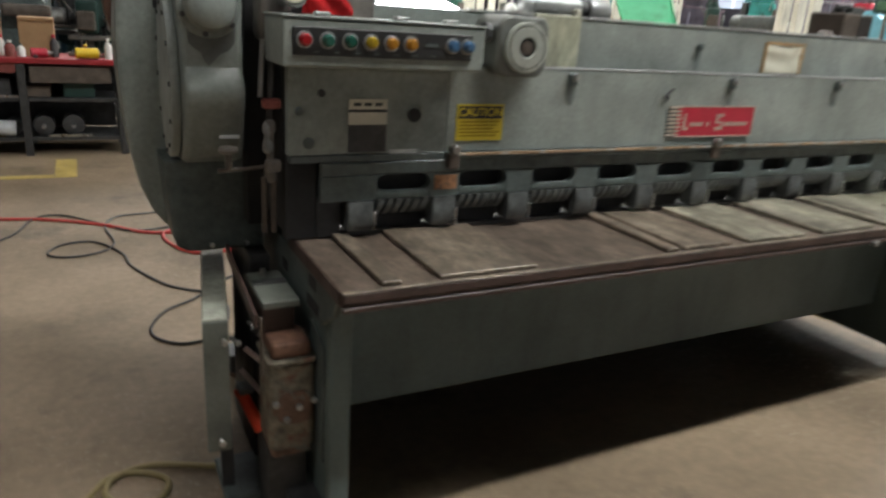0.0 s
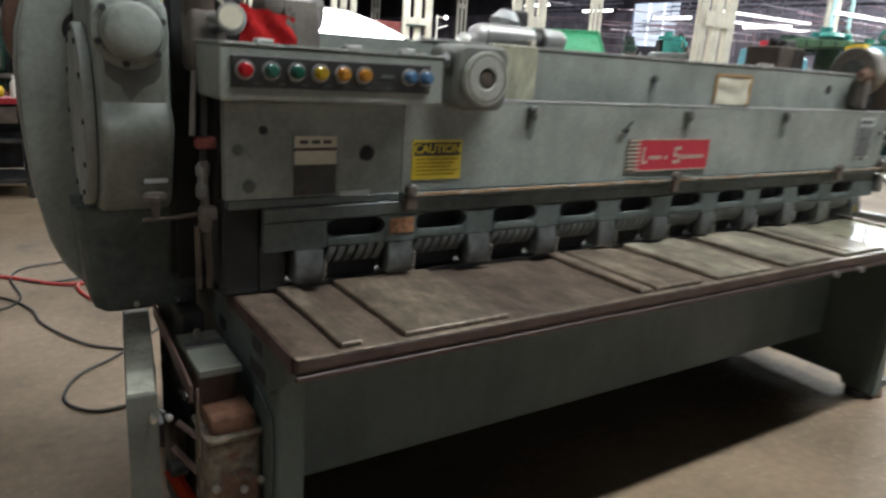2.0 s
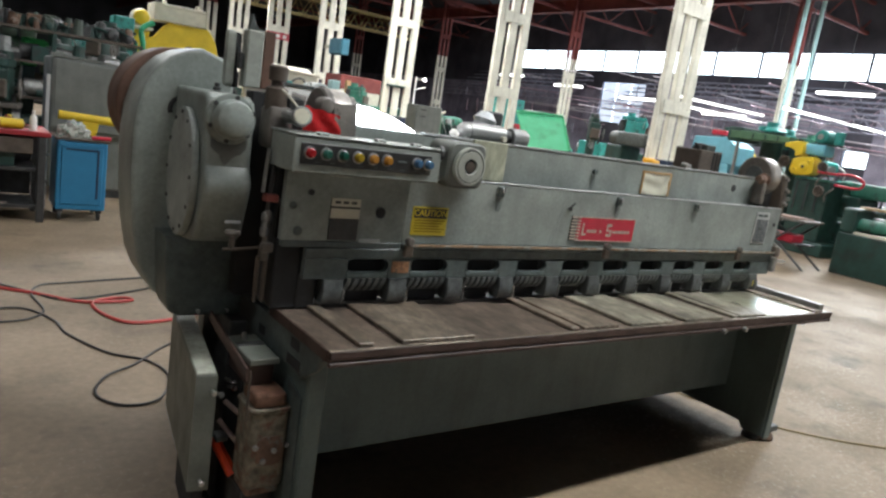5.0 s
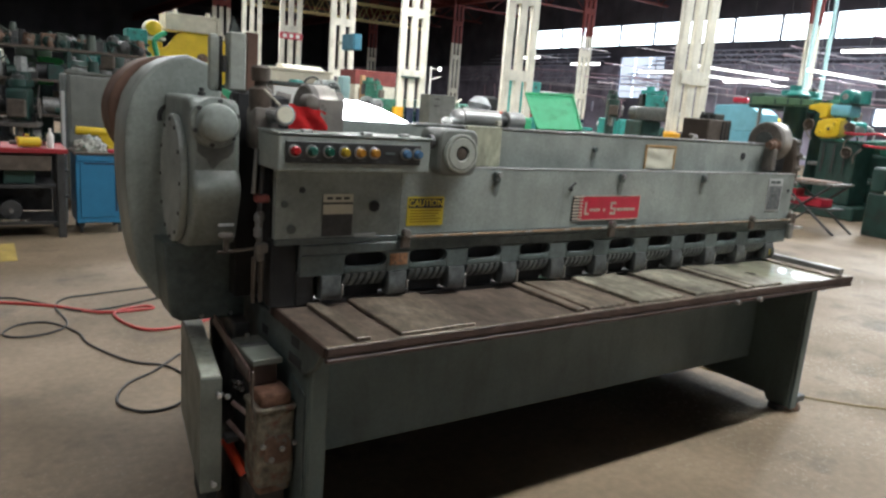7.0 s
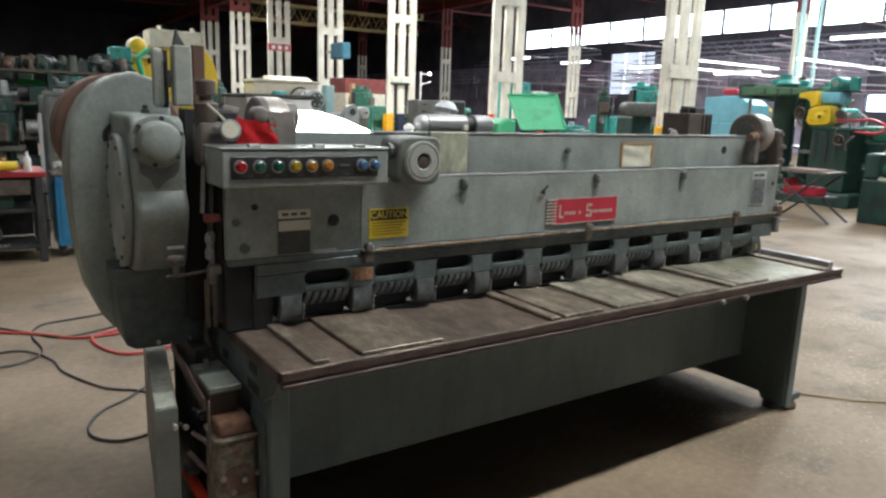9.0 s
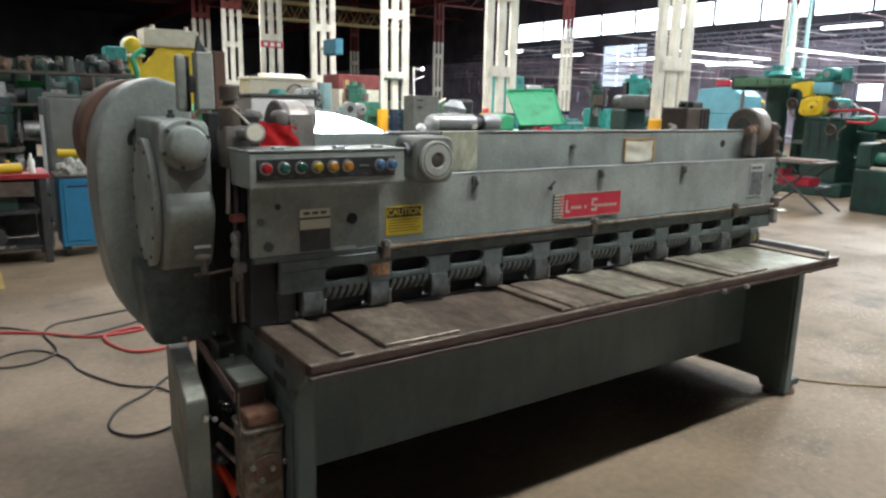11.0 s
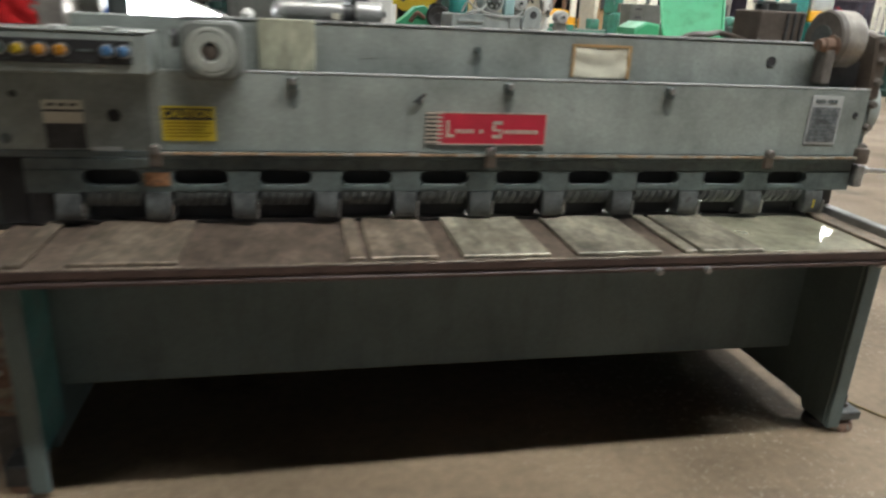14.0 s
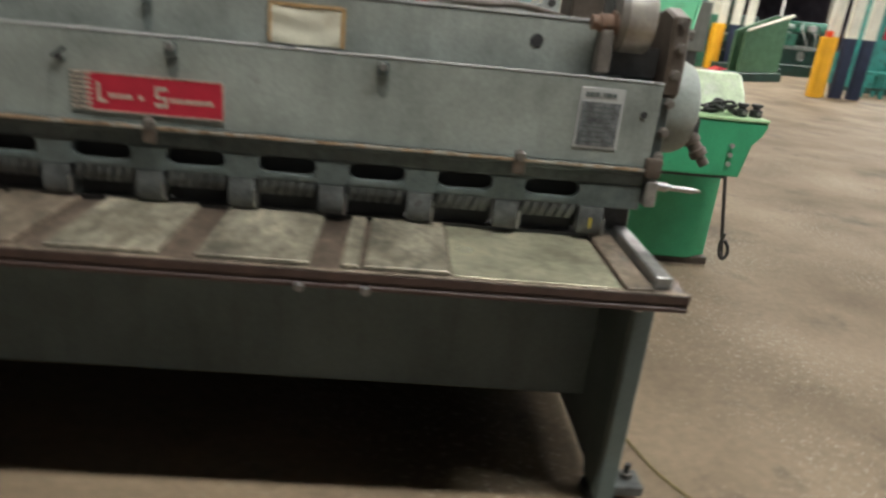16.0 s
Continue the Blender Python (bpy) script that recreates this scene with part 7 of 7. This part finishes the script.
part("side_guard", prism([(4.34, 1.44), (4.59, 1.44), (4.59, 1.60), (4.46, 1.62), (4.36, 1.56)], "y", 5.40, 5.8, 0.02), M["green_bright"], t)
part("side_stand", bx(4.36, 4.57, 5.45, 5.75, 0, 1.439, 0.01), M["green_dark"], t)

# bright green bending machine beyond the right end
t = thing("bending_machine", "bright green cast machine with a plate top and chain", "machine", (5.0, 4.3, 0))
part("pedestal", prism([(4.50, 4.20), (4.96, 4.20), (5.12, 4.30), (5.12, 4.70), (4.50, 4.70)], "z", 0.05, 0.748, 0.012, seg=2), M["green_mid"], t)
hd = [(4.36, 0.749), (4.955, 0.749), (4.995, 0.95), (5.04, 1.0), (5.065, 1.06), (5.06, 1.085), (4.36, 1.085)]
part("head", prism(hd, "y", 3.75, 4.45, 0.015, seg=2), M["green_mid"], t)
part("head_foot", bx(4.45, 4.90, 3.80, 4.40, 0.725, 0.7485, 0.004), M["grime"], t)
tp = part("top_plate", bx(4.36, 5.06, 3.74, 4.46, 1.086, 1.104, 0.005), M["green_pale"], t, "pale worn green top plate")
hood = [(3.99, 1.105), (4.32, 1.105), (4.32, 1.30)] + [(4.20 + 0.10 * math.cos(radians(a)), 1.255 + 0.07 * math.sin(radians(a))) for a in (60, 90, 120)] + [(4.06, 1.22)]
part("back_hood", prism(hood, "x", 4.56, 5.03, 0.03, seg=3), M["hood_pale"], t, "pale hood with white reflections in its paint")
for z in (0.83, 0.885, 0.94):
    part("stud", cyl((4.865, 3.749, z), (4.865, 3.73, z), 0.014, seg=8), M["tin"], t)
for x, y in ((4.915, 3.83), (5.005, 3.835)):
    n = thing("oily_knob", "dark oily steel knob lying on the green plate", "knob", (x, y, 1.105), "knobs on the plate")
    part("body", lathe((x, y, 1.105), (0, 0, 1), [(0.032, 0), (0.037, 0.008), (0.037, 0.040), (0.022, 0.046), (0.022, 0.056), (0.034, 0.062), (0.032, 0.076), (0, 0.080)], 12), M["grime"], n)
    part("collar", cyl((x, y - 0.036, 1.13), (x, y - 0.05, 1.13), 0.012, seg=8), M["grey_steel"], n)
ch = thing("loose_chain", "dark oily chain heaped on the green plate", "chain", (4.78, 3.88, 1.105))
random.seed(17)
for k in range(14):
    x, y = 4.70 + 0.013 * k + random.uniform(-0.02, 0.02), 3.87 + random.uniform(-0.05, 0.05)
    ring = [(x + 0.034 * math.cos(radians(a)), y + 0.02 * math.sin(radians(a)), 1.125 + 0.014 * (k % 4) + 0.014 * math.sin(radians(a + 50 * k))) for a in range(0, 361, 45)]
    part("link", tube(ring, 0.009, 5, None, 1), M["grime"], ch)
part("leg", tube([(5.02, 4.07, 0.742), (5.14, 4.07, 0.12)], 0.013, 6, None, 1), M["grime"], t)
part("chain_hook", tube([(5.115, 4.05, 0.30), (5.10, 4.05, 0.22), (5.112, 4.05, 0.15), (5.14, 4.05, 0.12), (5.165, 4.05, 0.155), (5.155, 4.05, 0.21), (5.125, 4.05, 0.25)], 0.012, 6), M["grime"], t)
part("leg_stay", bx(4.88, 5.12, 4.06, 4.085, 0.7425, 0.7485, 0.001), M["grime"], t)
part("skid", bx(4.45, 5.13, 4.24, 4.31, 0, 0.049, 0.004), M["brown_metal"], t)
part("skid", bx(4.45, 5.13, 4.58, 4.65, 0, 0.049, 0.004), M["brown_metal"], t)

# radial drill, light blue cabinet and tables on the right
t = thing("radial_drill", "dark green radial drilling machine with a yellow head", "drilling machine", (14.7, 8.2, 0))


def rd(name, bm, ma, label=""):
    return part(name, bm, M[ma], t, label)


rd("base", bx(14.2, 15.9, 6.6, 9.4, 0, 0.28, 0.03), "green_dark")
rd("box_table", bx(14.4, 15.1, 6.85, 7.62, 0.281, 1.56, 0.03, seg=2), "green_dark")
rd("table_top", bx(14.36, 15.12, 6.83, 7.64, 1.561, 1.60, 0.008), "green")
for y in (7.05, 7.28, 7.5):
    rd("table_slot", bx(14.352, 14.359, y - 0.02, y + 0.02, 0.9, 1.5, 0.001), "gap_shade")
rd("column", cyl((15.2, 8.75, 0.28), (15.2, 8.75, 2.48), 0.24, seg=24), "green_dark")
rd("column_cap", lathe((15.2, 8.75, 2.481), (0, 0, 1), [(0.25, 0), (0.26, 0.03), (0.2, 0.09), (0.08, 0.12), (0, 0.13)], 24), "teal")
rd("arm", prism([(7.95, 2.25), (9.40, 2.22), (9.40, 2.42), (8.9, 2.42), (7.95, 2.385)], "x", 14.45, 14.85, 0.02), "olive_green", "dull olive green arm")
for y in (8.2, 8.5, 8.8):
    rd("arm_rib", bx(14.435, 14.449, y, y + 0.03, 2.255, 2.375, 0.003), "green_dark")
rd("arm_clamp", bx(14.46, 15.3, 9.10, 9.48, 2.16, 2.50, 0.05, seg=2), "green_dark")
rd("elevating_screw", cyl((14.7, 9.3, 0.28), (14.7, 9.3, 2.15), 0.04, seg=10), "grey_steel")
head = rd("head", prism([(7.735, 1.71), (7.70, 1.94), (7.60, 1.99), (7.30, 2.03), (7.235, 1.98), (7.225, 1.70), (7.30, 1.64), (7.58, 1.61), (7.68, 1.64)], "x", 14.30, 14.62, 0.03, seg=2), "yellow_paint", "yellow painted drill head")
rd("head_arch", prism([(7.69, 2.0), (7.70, 2.10), (7.80, 2.16), (7.95, 2.18), (7.95, 2.26), (7.75, 2.31), (7.60, 2.32), (7.545, 2.22), (7.54, 2.035)], "x", 14.32, 14.60, 0.02, seg=2), "yellow_paint", "yellow arched casting")
for y, z, r in ((7.43, 1.80, 0.10), (7.33, 1.92, 0.035), (7.6, 1.73, 0.03)):
    rd("head_boss", lathe((14.2995, y, z), (-1, 0, 0), [(r, 0), (r, 0.02), (r * 0.8, 0.03), (0, 0.031)], 18), "yellow_paint")
    rd("boss_bolt", cyl((14.268, y, z), (14.25, y, z), r * 0.35, seg=8), "grime")
rd("gear_case", bx(14.45, 14.9, 7.15, 7.58, 2.07, 2.30, 0.04, seg=2), "light_blue", "light blue gear case")
rd("main_motor", lathe((14.62, 7.33, 2.47), (-1, 0, 0), [(0.135, -0.35), (0.145, -0.30), (0.145, 0.06), (0.12, 0.09), (0.05, 0.10), (0, 0.102)], 22), "teal")
rd("motor_fan", lathe((14.518, 7.33, 2.47), (-1, 0, 0), [(0.06, 0), (0.06, 0.02), (0, 0.022)], 14), "grey_steel")
rd("feed_motor", cyl((14.7, 7.02, 2.34), (14.7, 7.02, 2.60), 0.10, seg=18, bev=0.015), "teal")
rd("motor_seat", bx(14.5, 14.95, 6.95, 7.5, 2.301, 2.332, 0.01), "green_dark")
rd("spindle", cyl((14.45, 7.42, 1.601), (14.45, 7.42, 1.64), 0.07, seg=14), "grey_steel")
for y, z, r in ((7.85, 1.86, 0.13), (7.02, 1.86, 0.10), (6.98, 1.35, 0.12)):
    w = rd("hand_wheel", lathe((14.27, y, z), (-1, 0, 0), [(r - 0.02, 0), (r, 0.014), (r - 0.02, 0.028), (r - 0.035, 0.014), (r - 0.02, 0)], 18), "brown_metal")
    part("hub", cyl((14.40, y, z), (14.25, y, z), 0.022, seg=8), M["brown_metal"], w)
    for q in (0, 60, 120):
        dy, dz = (r - 0.02) * math.cos(radians(q)), (r - 0.02) * math.sin(radians(q))
        part("spoke", cyl((14.256, y - dy, z - dz), (14.256, y + dy, z + dz), 0.008, seg=5), M["brown_metal"], w)
for y0, z0, y1, z1 in ((6.85, 1.15, 6.72, 1.45), (7.1, 1.45, 6.9, 1.70), (7.78, 1.55, 7.95, 1.95)):
    rd("pipe", tube([(14.33, y0, z0), (14.30, (y0 + y1) / 2 + 0.06, (z0 + z1) / 2), (14.33, y1, z1)], 0.018, 6), "greasy")
rd("hose", tube([(14.4, 7.15, 1.74), (14.35, 6.81, 1.735), (14.35, 6.44, 1.765), (14.35, 6.20, 1.665), (14.35, 6.21, 1.55), (14.38, 6.38, 1.505), (14.5, 6.8, 1.52)], 0.028), "red", "red rubber hose")
solo("red_case", bx(15.7, 16.0, 10.35, 10.75, 2.30, 2.43, 0.02), M["red"], "red tool case lying on the light blue hood", "case")

t = thing("blue_cabinet", "light blue machine hood beyond the shear", "cabinet", (15.9, 10.6, 0))
part("body", bx(15.6, 16.4, 10.0, 11.3, 0, 1.6, 0.02), M["light_blue"], t)
part("hood", prism([(9.84, 1.601), (11.25, 1.601), (11.15, 2.22), (10.21, 2.264), (9.864, 2.043)], "x", 15.6, 16.4, 0.02), M["light_blue"], t)

t = thing("work_table", "low trestle table with a red vice on it", "table", (11.9, 6.2, 0))
part("tabletop", bx(11.6, 12.3, 5.75, 6.75, 0.82, 0.86, 0.006), M["greasy"], t)
part("scrap_plate", bx(11.65, 12.2, 5.9, 6.6, 0.861, 0.885, 0.004), M["rust"], t)
for x in (11.65, 12.25):
    for y in (5.8, 6.75):
        part("leg", tube([(x, y, 0.82), (x + 0.02, 12.5 - y + (0.12 if y < 6 else -0.12), 0)], 0.022, 6, None, 1), M["grime"], t)
part("shelf", bx(11.65, 12.25, 5.8, 6.75, 0.4, 0.43, 0.004), M["grime"], t)
t = thing("red_vice", "red painted vice lying under the table", "vice", (11.9, 6.2, 0.43))
part("body", bx(11.7, 12.1, 5.95, 6.45, 0.431, 0.58, 0.02), M["red"], t)
part("jaw", bx(11.75, 12.05, 6.46, 6.55, 0.44, 0.70, 0.01), M["red"], t)
t = thing("plate_roll", "dark green sheet rolling machine with a timber plank on top", "machine", (13.0, 4.6, 0))
part("base", bx(12.5, 13.6, 2.2, 5.6, 0, 0.75, 0.02), M["green_dark"], t)
part("roll", cyl((12.75, 2.4, 0.92), (12.75, 5.5, 0.92), 0.12, seg=20), M["green"], t)
part("roll", cyl((13.2, 2.4, 0.95), (13.2, 5.5, 0.95), 0.12, seg=20), M["green_dark"], t)
for y in (2.2, 5.35):
    part("end_frame", bx(12.5, 13.6, y, y + 0.25, 0.751, 1.2, 0.05, seg=2), M["green_dark"], t)
solo("plank", bx(12.9, 13.2, 2.3, 5.5, 1.201, 1.24, 0.004), M["wood"], "dry timber plank lying across the rolling machine", "plank")
solo("steel_sheet", bx(12.51, 12.62, 2.46, 5.34, 0.752, 0.80, 0.002), M["cream"], "pale steel strip lying on the machine bed", "steel strip")

# machines beyond, between and behind the columns
random.seed(21)
for x, y, L_, ma, tn in ((17.5, 13.5, 3.0, "green", 80), (18.5, 19.0, 3.4, "teal", 95), (17.0, 26.0, 3.0, "green_dark", 85), (10.5, 24.0, 3.2, "green", 10), (7.5, 27.0, 3.4, "green_dark", -10), (22.0, 14.0, 3.4, "green_dark", 60), (23.0, 21.0, 3.2, "teal", 75), (15.5, 35.0, 3.0, "green", 20), (24.5, 28.0, 3.0, "green", 30), (12.0, 33.0, 3.0, "green_dark", 0), (18.5, 8.0, 3.2, "teal", 100), (16.8, 5.2, 2.6, "green_dark", 90)):
    lathe_machine(x, y, L_, ma, tn, "green engine lathe parked among the columns", 1.15)
for x, y, h, ma in ((16.4, 15.5, 2.3, "green_dark"), (19.5, 16.5, 2.6, "teal"), (15.8, 29.0, 2.4, "green_dark"), (20.5, 25.0, 2.5, "green"), (9.0, 21.5, 2.2, "light_grey"), (6.2, 22.5, 2.2, "green_dark"), (17.5, 10.0, 2.6, "teal"), (15.6, 8.2, 2.2, "green_dark"), (21.5, 11.0, 2.6, "green"), (26.0, 17.0, 2.8, "green_dark"), (24.5, 13.0, 2.6, "teal"), (9.8, 28.0, 2.5, "green_dark")):
    drill_press(x, y, h, ma, "grime", "upright drilling machine standing among the columns", random.uniform(-60, 60), 1.1)
for x, y, tn, ma, trim in ((16.0, 33.0, 20, "light_grey", "green"), (18.0, 22.5, 10, "teal", "light_grey"), (20.0, 12.5, 70, "green", "yellow_paint"), (15.5, 12.6, 80, "green_dark", "grime_grey"), (17.2, 7.0, 60, "green_dark", "cab_grey"), (15.2, 6.0, 75, "green_dark", "green"), (19.0, 9.4, 50, "green_dark", "teal")):
    horizontal_machine(x, y, tn, ma, trim, "machine tool with hoses parked among the columns", 0.95 if y < 8 else 1.2, 1.4)
t = thing("container", "maroon and cream steel container by the far columns", "container", (13.9, 27.6, 0))
part("wall", bx(12.97, 14.90, 26.9, 28.4, 0, 2.25, 0.02), M["cream"], t, "cream lower wall")
part("roof", bx(12.95, 14.92, 26.88, 28.42, 2.251, 2.86, 0.03), M["beam_red"], t, "maroon upper band")
part("door", bx(13.12, 13.62, 26.87, 26.899, 0.05, 2.1, 0.01), M["brown_metal"], t)
part("panel_strip", bx(13.95, 14.0, 26.885, 26.899, 0.1, 2.2, 0.004), M["cardboard"], t)
t = thing("junction_box", "dull blue steel junction box on a column bracket", "box", (13.6, 28.6, 3.7))
part("body", bx(13.35, 13.72, 27.98, 29.2, 3.72, 4.40, 0.03), M["box_blue"], t)
part("lid", bx(13.32, 13.349, 28.02, 29.16, 3.76, 4.36, 0.01), M["box_blue"], t)
part("bracket", bx(13.55, 13.66, 29.201, 30.15, 4.0, 4.15, 0.01), M["cream"], t, "cream bracket arm")
t = thing("bay_lamp", "round white lamp on a post under the far roof", "lamp", (19.1, 30.0, 0))
part("post", cyl((18.6, 30.0, 0), (18.6, 30.0, 3.5), 0.05, seg=8), M["white"], t)
part("arm", tube([(18.6, 30.0, 2.85), (19.2, 30.0, 3.05)], 0.035, 6, None, 1), M["white"], t)
part("stay", tube([(18.6, 30.0, 3.4), (19.0, 30.0, 3.4)], 0.03, 6, None, 1), M["white"], t)
part("globe", lathe((19.12, 30.0, 3.30), (0, 0, 1), [(0, 0.03), (0.06, 0.05), (0.09, 0.12), (0.06, 0.19), (0, 0.21)], 14), M["strip"], t, "glowing white globe")
# teal press far right
t = thing("box_press", "tall teal machine with a leaning front panel", "machine", (16.4, 20.0, 0))
part("body", prism([(15.82, 0), (16.95, 0), (16.95, 2.75), (15.95, 2.75), (15.86, 1.6)], "y", 19.62, 20.7, 0.03), M["teal"], t)
sq = part("panel", bx(16.30, 16.86, 19.585, 19.619, 1.50, 1.87, 0.01), M["red"], t, "red square panel")
part("dial", lathe((16.57, 19.584, 1.685), (0, -1, 0), [(0.12, 0), (0.12, 0.02), (0.06, 0.03), (0, 0.03)], 16), M["rust_red"], sq)
part("foot", bx(15.8, 16.97, 19.55, 20.75, 0, 0.12, 0.01), M["green_dark"], t)
t = thing("drive_unit", "teal drive unit with a yellow gearbox and stacked parts", "machine", (17.4, 19.7, 0))
part("body", bx(16.98, 17.90, 19.55, 20.2, 1.10, 1.74, 0.05, seg=2), M["teal"], t)
part("gearbox", bx(16.99, 18.06, 19.45, 20.1, 1.741, 2.07, 0.06, seg=2), M["post_yellow"], t, "yellow gearbox")
part("hood", bx(17.0, 17.76, 19.55, 20.0, 2.071, 2.45, 0.05, seg=2), M["light_grey"], t, "pale grey hood")
for x in (17.05, 17.8):
    part("leg", bx(x, x + 0.1, 19.65, 20.1, 0, 1.099, 0.01), M["green_dark"], t)
for k in range(4):
    part("cable", tube([(17.9, 19.6, 2.2 - 0.2 * k), (18.3 + 0.1 * k, 19.5, 1.9 - 0.3 * k), (18.1, 19.5, 0.8), (18.4 + 0.15 * k, 19.4, 0.15)], 0.02, 5, None, 4), M["cable" if k % 2 else "red"], t)
for x0, x1, z0, z1 in ((16.68, 17.35, 0.82, 1.10), (17.48, 18.06, 0.75, 0.95), (17.70, 18.44, 0.42, 0.68)):
    t = thing("red_bracket", "red steel bracket stacked by the teal machine", "bracket", ((x0 + x1) / 2, 19.3, 0), "red brackets")
    part("body", prism([(x0, z0), (x1, z0 + 0.03), (x1 - 0.05, z1), (x0 + 0.1, z1 - 0.03)], "y", 19.2, 19.42, 0.02), M["red"], t)
    part("post", bx((x0 + x1) / 2 - 0.05, (x0 + x1) / 2 + 0.05, 19.26, 19.36, 0, z0 + 0.005, 0.006), M["green_dark"], t)
t = thing("conveyor", "low teal roller conveyor on legs", "conveyor", (15.9, 18.6, 0))
part("deck", bx(15.2, 16.5, 18.3, 18.75, 0.60, 0.68, 0.01), M["teal"], t)
for x in (15.3, 15.85, 16.4):
    for y in (18.35, 18.68):
        part("leg", bx(x - 0.04, x + 0.04, y - 0.04, y + 0.04, 0, 0.599, 0.004), M["teal"], t)
part("stretcher", bx(15.2, 16.5, 18.33, 18.38, 0.2, 0.26, 0.004), M["green_dark"], t)
solo("white_sack", lathe((16.8, 18.6, 0), (0, 0, 1), [(0.22, 0), (0.28, 0.12), (0.22, 0.36), (0.1, 0.48), (0, 0.5)], 9), M["plastic_wrap"], "white plastic sack standing on the floor", "sack")

# clear plastic roll and loose goods on the bench's lower shelf
rl = thing("plastic_roll", "roll of cloudy plastic film lying on the lower shelf", "roll", (-0.85, 7.9, 0.176))
part("film", tube([(-1.18, 7.86, 0.30), (-1.0, 7.86, 0.30), (-0.8, 7.86, 0.27), (-0.62, 7.86, 0.25)], 0.075, 12), M["plastic_wrap"], rl)
part("core", cyl((-1.21, 7.86, 0.30), (-1.181, 7.86, 0.30), 0.03, seg=10), M["cardboard"], rl)
part("rest", bx(-1.1, -0.7, 7.84, 7.90, 0.176, 0.20, 0.003), M["wood"], rl)

# machines seen past the second column
lathe_machine(14.6, 24.6, 3.4, "green", 15, "green engine lathe behind the columns with red parts", 1.2)
lathe_machine(17.2, 27.2, 3.4, "green_dark", 8, "dark green engine lathe behind the columns", 1.25)
drill_press(13.0, 25.4, 2.3, "green", "grime", "green drilling machine behind the columns", 20, 1.1)
horizontal_machine(16.3, 24.0, 12, "green_dark", "green", "low dark green machine tool behind the columns", 1.1, 1.3)
solo("red_trough", prism([(12.7, 0.0), (13.4, 0.0), (13.45, 0.10), (13.0, 0.16)], "y", 22.2, 22.7, 0.02), M["red"], "red sheet steel trough on the floor", "trough")
solo("dark_trough", bx(13.2, 15.4, 22.9, 23.5, 0.0, 0.25, 0.02), M["green_dark"], "dark green steel trough on the floor", "trough")

# green plate stand with a pale diagonal bar, between the columns
t = thing("plate_stand", "green steel plate stand with a pale diagonal bar", "stand", (0, 0, 0))
for y in (0.0, 0.3):
    part("side_plate", prism([(0, 0.25), (2.16, 0.25), (2.16, 1.86), (1.9, 1.86), (0, 1.36)], "y", y, y + 0.06, 0.01), M["olive_green"], t)
part("diagonal_bar", tube([(0, -0.06, 1.40), (2.16, -0.06, 1.90)], 0.045, 6, None, 1), M["cream"], t)
part("base", bx(-0.1, 2.26, -0.1, 0.46, 0, 0.249, 0.02), M["green_dark"], t)
part("cross_bar", bx(1.0, 1.1, 0.061, 0.299, 0.9, 1.0, 0.006), M["green_dark"], t)
t.matrix_basis = pose(12.3, 19.5, 0, 0, 0, 33.7)
t = thing("switch_cabinet", "grey steel switch cabinet on a dark stand", "cabinet", (7.7, 12.2, 0))
part("body", bx(7.41, 8.05, 12.0, 12.4, 1.05, 1.87, 0.015), M["cab_grey"], t)
for z in (1.78, 1.64):
    part("handle", bx(7.52, 7.64, 11.975, 11.999, z - 0.012, z + 0.012, 0.004), M["grime"], t)
part("stand", bx(7.5, 7.96, 12.05, 12.35, 0, 1.049, 0.01), M["grime"], t)
for x, y, z, r in ((5.17, 11.52, 1.77, 0.13), (5.92, 11.45, 1.58, 0.11)):
    t = thing("pump_motor", "pale grey round motor on a pedestal behind the shear", "motor", (x, y, 0), "pump motors")
    part("body", lathe((x, y, z), (0, -1, 0), [(r * 0.9, -0.25), (r, -0.2), (r, 0), (r * 0.85, 0.03), (r * 0.4, 0.035), (r * 0.35, 0.07), (0, 0.072)], 22), M["light_grey"], t)
    part("hub", cyl((x, y - 0.073, z), (x, y - 0.09, z), r * 0.22, seg=10), M["grime"], t)
    part("pedestal", bx(x - 0.09, x + 0.09, y + 0.02, y + 0.2, 0, z - r * 0.8, 0.01), M["cab_grey"], t)
